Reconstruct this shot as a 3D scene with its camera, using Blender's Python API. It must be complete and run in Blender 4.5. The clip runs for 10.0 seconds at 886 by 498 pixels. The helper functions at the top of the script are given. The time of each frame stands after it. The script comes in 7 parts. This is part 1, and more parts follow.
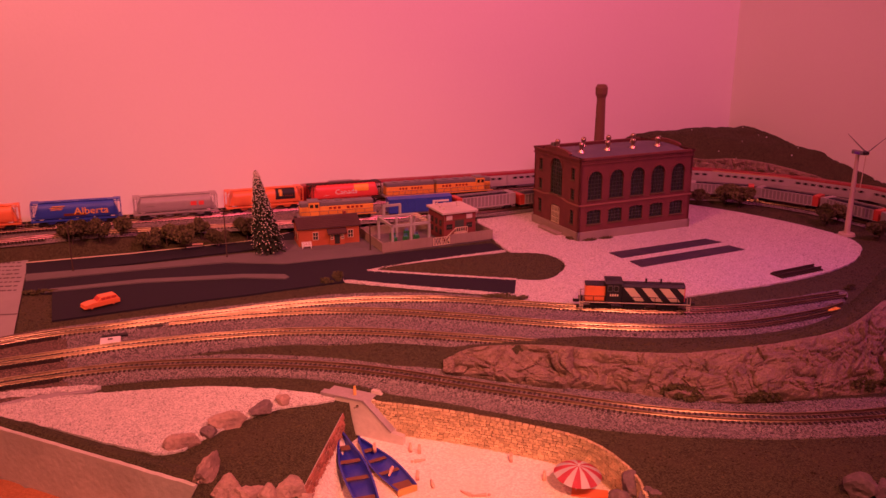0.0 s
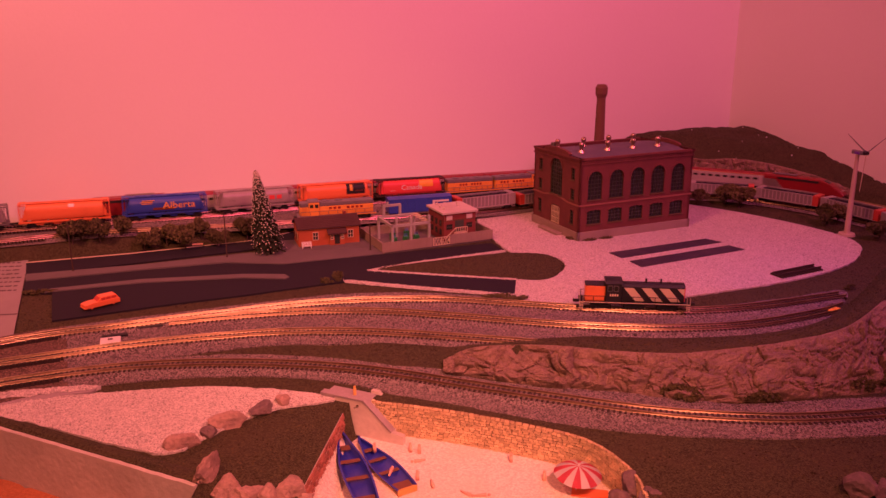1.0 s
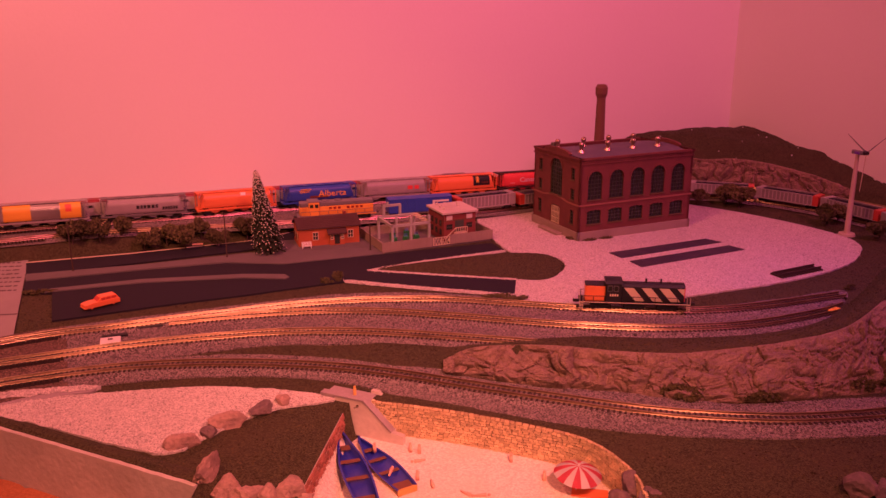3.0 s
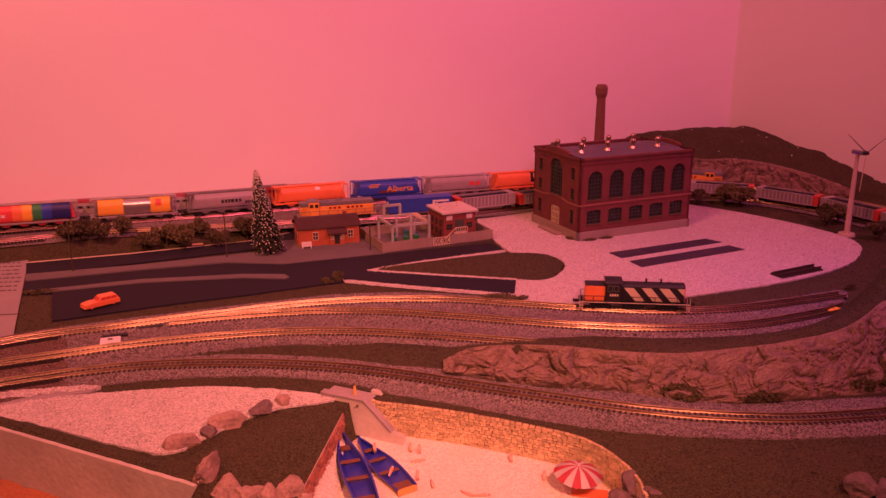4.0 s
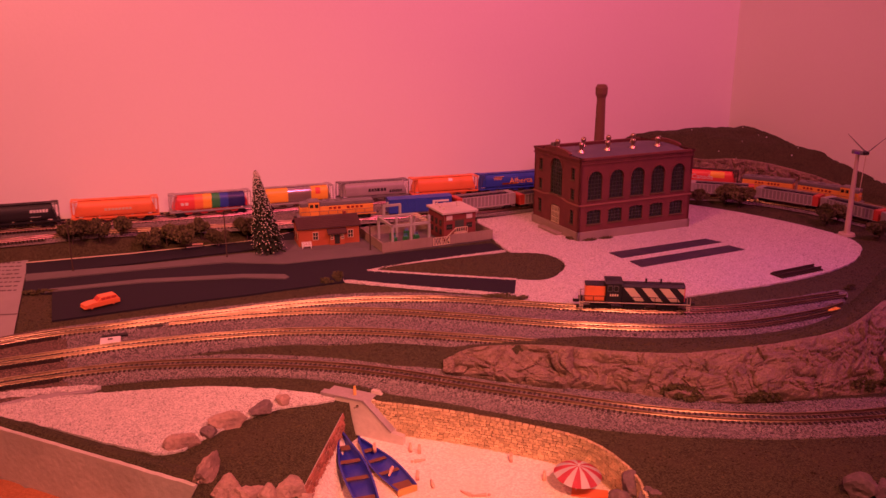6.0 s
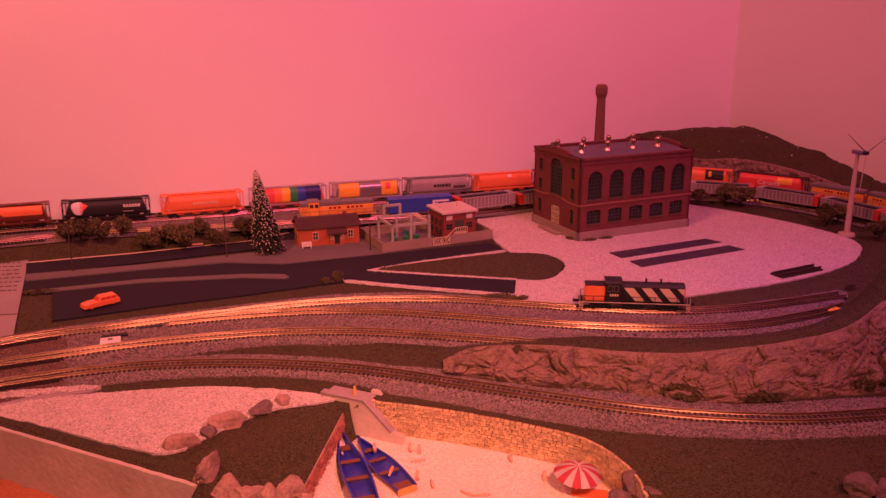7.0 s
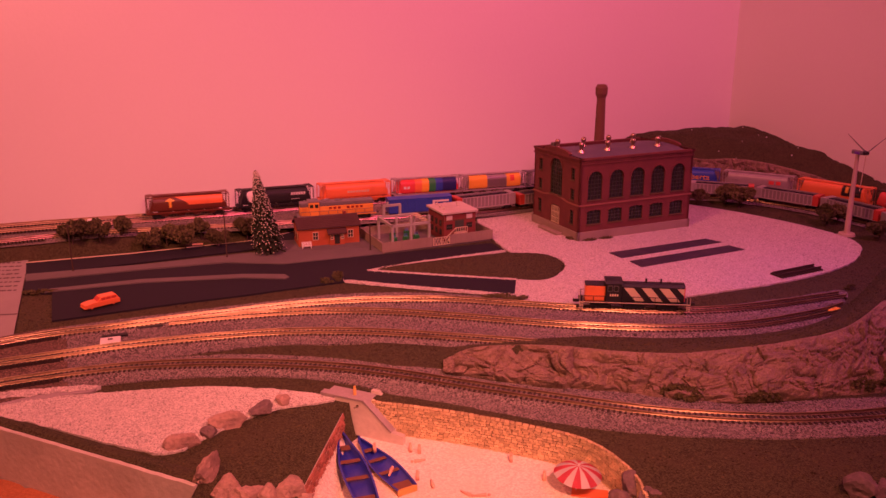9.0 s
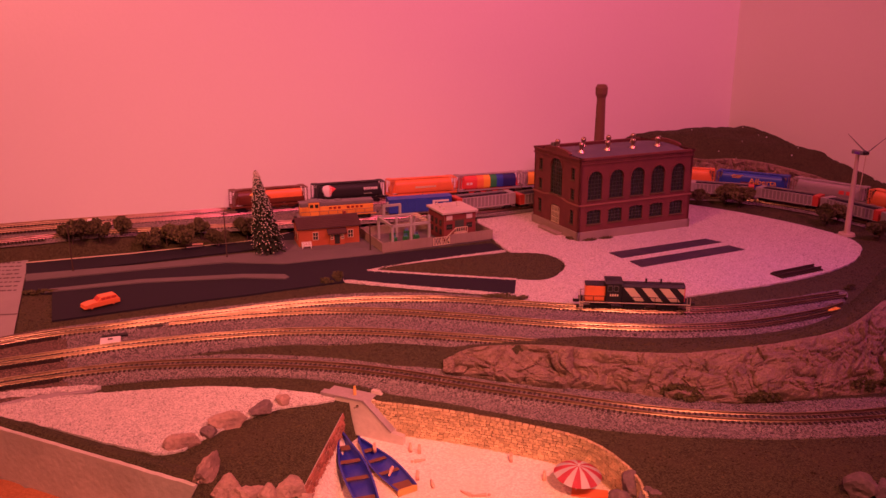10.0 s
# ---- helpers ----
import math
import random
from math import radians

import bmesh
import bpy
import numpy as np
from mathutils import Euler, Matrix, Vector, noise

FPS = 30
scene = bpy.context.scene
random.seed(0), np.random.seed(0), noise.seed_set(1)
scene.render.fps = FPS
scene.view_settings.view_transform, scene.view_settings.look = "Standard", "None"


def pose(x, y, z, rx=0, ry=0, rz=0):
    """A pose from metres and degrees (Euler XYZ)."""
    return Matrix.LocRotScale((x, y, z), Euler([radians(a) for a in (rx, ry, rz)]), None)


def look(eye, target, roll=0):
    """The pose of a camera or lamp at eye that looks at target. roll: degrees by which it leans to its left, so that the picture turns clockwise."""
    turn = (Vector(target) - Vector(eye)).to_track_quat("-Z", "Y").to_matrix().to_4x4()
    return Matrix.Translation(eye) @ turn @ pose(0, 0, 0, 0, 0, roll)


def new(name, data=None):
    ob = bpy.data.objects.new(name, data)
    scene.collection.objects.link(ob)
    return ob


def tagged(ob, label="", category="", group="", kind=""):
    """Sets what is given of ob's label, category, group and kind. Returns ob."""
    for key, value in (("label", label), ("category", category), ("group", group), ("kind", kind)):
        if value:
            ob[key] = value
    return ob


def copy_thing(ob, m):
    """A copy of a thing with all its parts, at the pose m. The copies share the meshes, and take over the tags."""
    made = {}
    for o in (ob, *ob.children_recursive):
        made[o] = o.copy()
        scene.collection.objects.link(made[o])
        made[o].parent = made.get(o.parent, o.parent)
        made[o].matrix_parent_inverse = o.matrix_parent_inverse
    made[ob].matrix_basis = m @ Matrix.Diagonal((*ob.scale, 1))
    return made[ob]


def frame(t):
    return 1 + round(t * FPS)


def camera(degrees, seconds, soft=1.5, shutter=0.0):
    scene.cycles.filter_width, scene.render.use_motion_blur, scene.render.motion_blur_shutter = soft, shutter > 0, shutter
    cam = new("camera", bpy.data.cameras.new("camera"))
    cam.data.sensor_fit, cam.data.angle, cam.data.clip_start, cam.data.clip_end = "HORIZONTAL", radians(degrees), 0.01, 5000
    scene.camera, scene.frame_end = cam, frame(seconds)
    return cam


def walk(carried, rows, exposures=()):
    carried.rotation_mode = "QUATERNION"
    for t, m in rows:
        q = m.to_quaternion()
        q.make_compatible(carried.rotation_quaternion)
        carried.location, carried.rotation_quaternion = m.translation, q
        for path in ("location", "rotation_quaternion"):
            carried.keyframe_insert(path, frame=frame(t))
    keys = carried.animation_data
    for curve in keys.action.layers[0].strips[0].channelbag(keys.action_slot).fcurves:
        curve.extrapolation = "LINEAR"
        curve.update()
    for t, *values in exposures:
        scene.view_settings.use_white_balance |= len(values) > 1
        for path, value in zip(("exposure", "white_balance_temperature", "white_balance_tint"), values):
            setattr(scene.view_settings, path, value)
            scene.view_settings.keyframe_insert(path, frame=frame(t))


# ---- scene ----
# A tabletop railway in 1:160, seen from a fixed stand. Metres; the layout's top is z = 0.
cam = camera(55.88, 10.0, soft=1.5, shutter=0.5)
EYE = pose(0, 0, 0.262, 73.67, 0, 0) @ pose(0, 0, 0, 0, 0, -0.12)
walk(cam, [(0, EYE), (10.0, EYE)])

# ---- light ----
world = bpy.data.worlds.new("room_dark")
scene.world = world
world.use_nodes = True
world.node_tree.nodes["Background"].inputs[0].default_value = (0.30, 0.08, 0.12, 1)
world.node_tree.nodes["Background"].inputs[1].default_value = 0.05


def lamp(name, eye, target, size, watts, colour):
    data = bpy.data.lights.new(name, "AREA")
    data.shape, data.size, data.energy, data.color = "DISK", size, watts, colour
    ob = new(name, data)
    ob.matrix_world = look(eye, target)
    return ob


red = lamp("red_lamp", (0.70, -0.10, 1.20), (0.0, 1.25, 0.35), 0.22, 4.1, (1.0, 0.129, 0.325))
red.data.spread = radians(85)
orange = lamp("orange_lamp", (-0.62, 0.0, 1.28), (-0.48, 1.00, 0.38), 0.25, 6.3, (1.0, 0.235, 0.160))
orange.data.spread = radians(90)
amber = lamp("amber_lamp", (0.14, -0.04, 0.50), (-0.03, 0.55, -0.02), 0.08, 0.86, (1.0, 0.262, 0.172))
amber.data.spread = radians(58)
violet = lamp("violet_lamp", (0.50, 0.62, 0.62), (0.34, 0.72, 0), 0.05, 0.085, (0.40, 0.16, 1.0))
violet.data.spread = radians(60)
scene.view_settings.exposure = 0.02


# ---- materials ----
def mat(name, colour, rough=0.6, metal=0.0, grain=900.0, amount=0.25, bump=0.3, patch=40.0, wear=None, cells=False, spread=0.0, islands=0.0):
    """A procedural surface: colour broken by fine grain and broad patches, with matching relief."""
    m = bpy.data.materials.new(name)
    m.use_nodes = True
    n, l = m.node_tree.nodes, m.node_tree.links
    b = n["Principled BSDF"]
    b.inputs["Roughness"].default_value, b.inputs["Metallic"].default_value = rough, metal
    if rough > 0.74 and not metal:
        b.inputs["Specular IOR Level"].default_value = 0.30
    co = n.new("ShaderNodeTexCoord")
    if cells:
        fine = n.new("ShaderNodeTexVoronoi")
        fine.inputs["Scale"].default_value = grain
        sep = n.new("ShaderNodeSeparateColor")
        l.new(fine.outputs["Color"], sep.inputs[0])
        fine_out, height_out = sep.outputs[0], fine.outputs["Distance"]
    else:
        fine = n.new("ShaderNodeTexNoise")
        fine.inputs["Scale"].default_value, fine.inputs["Detail"].default_value = grain, 4
        fine_out = height_out = fine.outputs[0]
    broad = n.new("ShaderNodeTexNoise")
    broad.inputs["Scale"].default_value, broad.inputs["Detail"].default_value = patch, 3
    l.new(co.outputs["Object"], fine.inputs["Vector"])
    l.new(co.outputs["Object"], broad.inputs["Vector"])
    light = tuple(min(1, c * (1 + amount)) for c in colour) + (1,)
    dark = tuple(c * (1 - amount) for c in colour) + (1,)
    mix = n.new("ShaderNodeMix")
    mix.data_type = "RGBA"
    mix.inputs["A"].default_value, mix.inputs["B"].default_value = dark, light
    l.new(fine_out, mix.inputs["Factor"])
    out = mix.outputs["Result"]
    second = n.new("ShaderNodeMix")
    second.data_type = "RGBA"
    second.inputs["B"].default_value = (*(wear or tuple(c * 0.75 for c in colour)), 1)
    ramp = n.new("ShaderNodeMapRange")
    ramp.inputs[1].default_value, ramp.inputs[2].default_value = 0.45, 0.75
    ramp.inputs[4].default_value = 0.6
    l.new(broad.outputs[0], ramp.inputs[0])
    l.new(ramp.outputs[0], second.inputs["Factor"])
    l.new(out, second.inputs["A"])
    out = second.outputs["Result"]
    if spread or islands:
        info = n.new("ShaderNodeNewGeometry" if islands else "ShaderNodeObjectInfo")
        spread = spread or islands
        hsv = n.new("ShaderNodeHueSaturation")
        rng = n.new("ShaderNodeMapRange")
        rng.inputs[3].default_value, rng.inputs[4].default_value = 1 - spread, 1 + spread
        l.new(info.outputs["Random Per Island" if islands else "Random"], rng.inputs[0])
        l.new(rng.outputs[0], hsv.inputs["Value"])
        l.new(out, hsv.inputs["Color"])
        out = hsv.outputs[0]
    l.new(out, b.inputs["Base Color"])
    if bump:
        bp = n.new("ShaderNodeBump")
        bp.inputs["Strength"].default_value, bp.inputs["Distance"].default_value = bump, 0.4 / grain
        l.new(height_out, bp.inputs["Height"])
        l.new(bp.outputs[0], b.inputs["Normal"])
    return m


M = {
    "wall": mat("wall_paint", (0.80, 0.78, 0.76), 0.7, grain=260, amount=0.015, bump=0.08, patch=1.5, wear=(0.77, 0.75, 0.73)),
    "ceiling": mat("ceiling_paint", (0.8, 0.8, 0.8), 0.8, grain=200, amount=0.02, bump=0.05, patch=2),
    "floor": mat("floor_carpet", (0.22, 0.19, 0.17), 0.9, grain=500, patch=6),
    "grass": mat("scatter_turf", (0.053, 0.046, 0.022), 0.95, grain=1300, amount=0.65, bump=1.0, patch=28, wear=(0.070, 0.050, 0.027), cells=True),
    "ballast": mat("grey_ballast", (0.165, 0.135, 0.130), 0.9, grain=1150, amount=0.85, bump=1.0, patch=30, wear=(0.17, 0.14, 0.14), cells=True),
    "gravel": mat("white_gravel", (0.53, 0.48, 0.46), 0.9, grain=1000, amount=0.32, bump=1.0, patch=25, wear=(0.55, 0.50, 0.47), cells=True),
    "pebble_white": mat("white_pebble", (0.49, 0.43, 0.405), 0.9, grain=1500, amount=0.1, bump=0.2, patch=40, islands=0.42),
    "pebble_grey": mat("grey_pebble", (0.17, 0.14, 0.135), 0.85, grain=1500, amount=0.1, bump=0.2, patch=40, islands=0.75),
    "turf_flake": mat("turf_foam_flake", (0.060, 0.050, 0.024), 0.95, grain=1500, amount=0.1, bump=0.2, patch=30, wear=(0.066, 0.042, 0.02), islands=0.65),
    "sand": mat("beach_sand", (0.78, 0.70, 0.60), 0.9, grain=900, amount=0.18, bump=0.7, patch=30, wear=(0.74, 0.62, 0.50), cells=True),
    "asphalt": mat("painted_asphalt", (0.014, 0.012, 0.021), 0.85, grain=1500, amount=0.35, bump=0.4, patch=22, wear=(0.016, 0.013, 0.020)),
    "strip": mat("worn_asphalt_strip", (0.045, 0.032, 0.055), 0.85, grain=1200, amount=0.4, bump=0.6, patch=60, wear=(0.075, 0.055, 0.08)),
    "concrete": mat("model_concrete", (0.135, 0.12, 0.12), 0.85, grain=900, amount=0.18, bump=0.3, patch=35, wear=(0.11, 0.10, 0.10)),
    "plaster": mat("cast_plaster", (0.56, 0.50, 0.45), 0.8, grain=260, amount=0.16, bump=0.3, patch=26, wear=(0.36, 0.31, 0.27)),
    "rock": mat("painted_rock", (0.24, 0.165, 0.125), 0.85, grain=640, amount=0.7, bump=1.0, patch=85, wear=(0.10, 0.078, 0.072)),
    "boulder": mat("pale_boulder", (0.38, 0.25, 0.21), 0.85, grain=420, amount=0.55, bump=1.0, patch=110, wear=(0.12, 0.085, 0.09)),
    "dark_boulder": mat("dark_boulder", (0.15, 0.105, 0.11), 0.85, grain=420, amount=0.5, bump=0.9, patch=60, wear=(0.26, 0.18, 0.16)),
    "rail": mat("nickel_rail", (0.48, 0.345, 0.235), 0.36, 1.0, grain=700, amount=0.3, bump=0.15, patch=60, wear=(0.18, 0.115, 0.075)),
    "tie": mat("brown_tie", (0.046, 0.028, 0.023), 0.75, grain=900, amount=0.3, bump=0.4),
    "brick": mat("dark_red_brick", (0.155, 0.050, 0.046), 0.8, grain=1400, amount=0.45, bump=0.5, patch=60, wear=(0.10, 0.036, 0.036)),
    "black": mat("black_paint", (0.011, 0.010, 0.013), 0.6, grain=800, amount=0.3, bump=0.1),
    "yellow": mat("yellow_loco_paint", (0.78, 0.36, 0.07), 0.45, grain=700, amount=0.06, bump=0.05),
    "light_grey": mat("light_grey_paint", (0.40, 0.36, 0.36), 0.45, grain=700, amount=0.1, bump=0.05),
    "end_red": mat("dull_red_paint", (0.50, 0.055, 0.04), 0.5, grain=700, amount=0.1, bump=0.05),
    "loco_grey": mat("grey_loco_roof", (0.16, 0.15, 0.16), 0.5, grain=700, amount=0.1, bump=0.05),
    "red": mat("red_paint", (0.72, 0.075, 0.075), 0.42, grain=700, amount=0.06, bump=0.05),
    "orange": mat("orange_paint", (0.80, 0.21, 0.075), 0.42, grain=700, amount=0.06, bump=0.05),
    "deep_red": mat("crimson_paint", (0.24, 0.014, 0.022), 0.35, grain=700, amount=0.06, bump=0.05),
    "blue": mat("blue_paint", (0.03, 0.07, 0.42), 0.4, grain=700, amount=0.06, bump=0.05),
    "pale_blue": mat("sky_blue_paint", (0.10, 0.22, 0.60), 0.4, grain=700, amount=0.06, bump=0.05),
    "green": mat("green_paint", (0.03, 0.25, 0.08), 0.5, grain=700, amount=0.1, bump=0.05),
    "car_grey": mat("grey_car_paint", (0.33, 0.29, 0.30), 0.38, grain=700, amount=0.08, bump=0.05, patch=60),
    "silver": mat("silver_paint", (0.62, 0.58, 0.57), 0.28, 0.85, grain=700, amount=0.06, bump=0.05),
    "wheat": mat("wheat_paint", (0.85, 0.45, 0.06), 0.4, grain=700, amount=0.06, bump=0.05),
    "brown": mat("brown_car_paint", (0.14, 0.035, 0.02), 0.4, grain=700, amount=0.1, bump=0.05),
    "violet": mat("violet_paint", (0.16, 0.06, 0.40), 0.4, grain=700, amount=0.06, bump=0.05),
    "glass": mat("dark_glass", (0.030, 0.036, 0.030), 0.25, grain=300, amount=0.3, bump=0.02),
    "muntin": mat("dark_green_frame", (0.05, 0.065, 0.05), 0.6, grain=900, amount=0.15, bump=0.1),
    "cream": mat("cream_trim", (0.62, 0.52, 0.36), 0.6, grain=900, amount=0.1, bump=0.1),
    "roof": mat("dull_roof_felt", (0.10, 0.085, 0.12), 0.7, grain=900, amount=0.2, bump=0.3, patch=50, wear=(0.15, 0.12, 0.14)),
    "shingle": mat("brown_shingle", (0.070, 0.034, 0.034), 0.75, grain=900, amount=0.3, bump=0.4),
    "clapboard": mat("rust_clapboard", (0.42, 0.11, 0.040), 0.65, grain=900, amount=0.15, bump=0.2),
    "hut_brick": mat("red_hut_brick", (0.20, 0.05, 0.045), 0.75, grain=1400, amount=0.3, bump=0.3),
    "fence": mat("grey_fence_panel", (0.30, 0.24, 0.20), 0.8, grain=900, amount=0.15, bump=0.2),
    "steel": mat("grey_gantry_steel", (0.36, 0.37, 0.34), 0.55, grain=900, amount=0.1, bump=0.1),
    "chimney": mat("brown_chimney_brick", (0.175, 0.085, 0.060), 0.8, grain=1300, amount=0.3, bump=0.4),
    "bark": mat("grey_bark", (0.07, 0.045, 0.035), 0.9, grain=900, amount=0.3, bump=0.5),
    "leaf": mat("olive_foliage", (0.118, 0.102, 0.048), 0.9, grain=900, amount=0.6, bump=0.5, patch=120, wear=(0.075, 0.055, 0.025), spread=0.25),
    "needle": mat("dark_fir_needles", (0.022, 0.030, 0.016), 0.9, grain=900, amount=0.5, bump=0.4),
    "snow": mat("snow_flock", (0.62, 0.56, 0.46), 0.9, grain=900, amount=0.12, bump=0.3),
    "boat_blue": mat("blue_boat_paint", (0.02, 0.03, 0.36), 0.35, grain=600, amount=0.2, bump=0.1, patch=90, wear=(0.05, 0.06, 0.30)),
    "varnish": mat("varnished_wood", (0.60, 0.34, 0.09), 0.45, grain=600, amount=0.2, bump=0.2),
    "plank": mat("brown_plank", (0.17, 0.07, 0.04), 0.6, grain=600, amount=0.2, bump=0.2),
    "stone": mat("sandstone_block", (0.62, 0.48, 0.28), 0.85, grain=700, amount=0.3, bump=0.6, patch=60, wear=(0.48, 0.35, 0.20), spread=0.22),
    "red_stone": mat("reddish_block", (0.36, 0.13, 0.095), 0.85, grain=700, amount=0.35, bump=0.6, patch=200, wear=(0.46, 0.24, 0.18), spread=0.35),
    "mortar": mat("dark_mortar", (0.13, 0.085, 0.052), 0.9, grain=900, amount=0.2, bump=0.4),
    "stone_rest": mat("sandstone_lower_block", (0.62, 0.48, 0.28), 0.85, grain=700, amount=0.3, bump=0.6, patch=60, wear=(0.48, 0.35, 0.20), islands=0.24),
    "coping": mat("violet_grey_concrete", (0.34, 0.29, 0.30), 0.8, grain=500, amount=0.15, bump=0.2, patch=50, wear=(0.26, 0.21, 0.22)),
    "string": mat("pale_brick_course", (0.27, 0.11, 0.090), 0.8, grain=1200, amount=0.3, bump=0.3),
    "dirt": mat("brown_dirt_ballast", (0.125, 0.080, 0.062), 0.9, grain=1000, amount=0.8, bump=1.0, patch=45, wear=(0.085, 0.050, 0.042), cells=True),
    "parasol_red": mat("soft_red_fabric", (0.66, 0.11, 0.15), 0.75, grain=900, amount=0.06, bump=0.1),
    "navy": mat("navy_paint", (0.022, 0.026, 0.16), 0.4, grain=700, amount=0.06, bump=0.05),
    "gon_panel": mat("dull_gondola_side", (0.24, 0.21, 0.215), 0.5, grain=700, amount=0.15, bump=0.1),
    "vent": mat("tarnished_brass", (0.46, 0.33, 0.24), 0.36, 0.9, grain=700, amount=0.15, bump=0.1),
    "coach": mat("brushed_coach_side", (0.58, 0.53, 0.52), 0.30, 0.35, grain=700, amount=0.08, bump=0.05),
    "skin": mat("pink_plastic", (0.75, 0.42, 0.30), 0.6, grain=900, amount=0.05, bump=0.05),
    "paper": mat("white_paper", (0.30, 0.27, 0.27), 0.8, grain=700, amount=0.03, bump=0.05, patch=20),
    "print": mat("printed_text", (0.10, 0.07, 0.08), 0.8, grain=700, amount=0.2, bump=0.0),
    "foam": mat("raw_orange_foam", (0.40, 0.15, 0.06), 0.9, grain=500, amount=0.35, bump=0.8),
    # base board colour, also used for the painted shade under the left tracks
    "board": mat("dark_board_and_track_shade", (0.020, 0.013, 0.012), 0.8, grain=500, amount=0.3, bump=0.3),
    "tower": mat("cream_tower", (0.54, 0.44, 0.34), 0.45, grain=900, amount=0.05, bump=0.05),
    "white": mat("white_plastic", (0.72, 0.70, 0.68), 0.5, grain=800, amount=0.06, bump=0.1),
}


# ---- shaping tools ----
def part(name, bm, material, parent=None, label="", smooth=False):
    me = bpy.data.meshes.new(name)
    bmesh.ops.recalc_face_normals(bm, faces=bm.faces)
    bm.to_mesh(me)
    bm.free()
    for m in material if isinstance(material, (list, tuple)) else [material]:
        me.materials.append(m)
    if smooth:
        me.polygons.foreach_set("use_smooth", [True] * len(me.polygons))
    ob = new(name, me)
    if parent:
        ob.parent = parent
    if label:
        ob["label"] = label
    return ob


def thing(name, m, label, category, group="", kind=""):
    ob = new(name)
    ob.empty_display_size = 0.01
    ob.matrix_world = m
    return tagged(ob, label, category, group, kind)


def box(bm, x0, y0, z0, x1, y1, z1, bevel=0.0, m=None, index=0):
    """A box between two corners, its edges rounded off by bevel."""
    t = Matrix.Translation(((x0 + x1) / 2, (y0 + y1) / 2, (z0 + z1) / 2)) @ Matrix.Diagonal((abs(x1 - x0), abs(y1 - y0), abs(z1 - z0), 1))
    made = bmesh.ops.create_cube(bm, size=1, matrix=(m @ t) if m else t)["verts"]
    faces = {f for v in made for f in v.link_faces}
    for f in faces:
        f.material_index = index
    if bevel:
        edges = list({e for v in made for e in v.link_edges})
        bmesh.ops.bevel(bm, geom=edges, offset=bevel, segments=1, affect="EDGES", profile=0.5)
    return bm


def rod(bm, a, b, r0, r1=None, sides=8, index=0):
    """A round bar from a to b."""
    a, b = Vector(a), Vector(b)
    d = b - a
    m = Matrix.Translation((a + b) / 2) @ d.to_track_quat("Z", "Y").to_matrix().to_4x4()
    made = bmesh.ops.create_cone(bm, cap_ends=True, segments=sides, radius1=r0, radius2=r0 if r1 is None else r1, depth=d.length, matrix=m)["verts"]
    for f in {f for v in made for f in v.link_faces}:
        f.material_index = index
    return bm


def prism(bm, pts, a, b, m=None, axis="z", index=0):
    """An outline drawn in two axes and pulled along the third from a to b."""
    put = {"z": lambda p, h: (p[0], p[1], h), "y": lambda p, h: (p[0], h, p[1]), "x": lambda p, h: (h, p[0], p[1])}[axis]
    lo = [bm.verts.new((m @ Vector(put(p, a))) if m else put(p, a)) for p in pts]
    hi = [bm.verts.new((m @ Vector(put(p, b))) if m else put(p, b)) for p in pts]
    made = [bm.faces.new(lo[::-1]), bm.faces.new(hi)]
    for i in range(len(pts)):
        j = (i + 1) % len(pts)
        made.append(bm.faces.new((lo[i], lo[j], hi[j], hi[i])))
    for f in made:
        f.material_index = index
    return bm


def curve_points(pts, step=0.004, closed=False):
    """A smooth line through a few points, in even steps."""
    p = [np.array(q, float) for q in pts]
    n = len(p)
    out = []
    for i in range(n if closed else n - 1):
        a, b = p[i], p[(i + 1) % n]
        before = p[i - 1] if closed or i else 2 * a - b
        after = p[(i + 2) % n] if closed or i + 2 < n else 2 * b - a
        for u in np.linspace(0, 1, 24, endpoint=False):
            out.append(0.5 * (2 * a + (b - before) * u + (2 * before - 5 * a + 4 * b - after) * u * u + (3 * a - before - 3 * b + after) * u ** 3))
    out.append(p[0] if closed else p[-1])
    out = np.array(out)
    run = np.r_[0, np.cumsum(np.hypot(*np.diff(out[:, :2], axis=0).T))]
    s = np.linspace(0, run[-1], max(2, int(run[-1] / step)))
    return np.c_[[np.interp(s, run, out[:, k]) for k in range(out.shape[1])]].T


class Line:
    """A track's middle line in plan, by the way run along it."""

    def __init__(self, pts):
        self.p = curve_points(pts, 0.003)
        self.run = np.r_[0, np.cumsum(np.hypot(*np.diff(self.p, axis=0).T))]
        self.length = self.run[-1]

    def at(self, s):
        if s < 0:
            d = self.p[0] - self.p[1]
            return self.p[0] + d / np.hypot(*d) * -s
        if s > self.length:
            d = self.p[-1] - self.p[-2]
            return self.p[-1] + d / np.hypot(*d) * (s - self.length)
        return np.array([np.interp(s, self.run, self.p[:, k]) for k in (0, 1)])

    def car(self, s, half, z):
        """The pose of a car whose two bogies stand half a wheelbase either side of s."""
        a, b = self.at(s - half), self.at(s + half)
        mid, d = (a + b) / 2, b - a
        return pose(mid[0], mid[1], z, 0, 0, math.degrees(math.atan2(d[1], d[0])))

    def near(self, x, y):
        return float(self.run[np.argmin(np.hypot(self.p[:, 0] - x, self.p[:, 1] - y))])


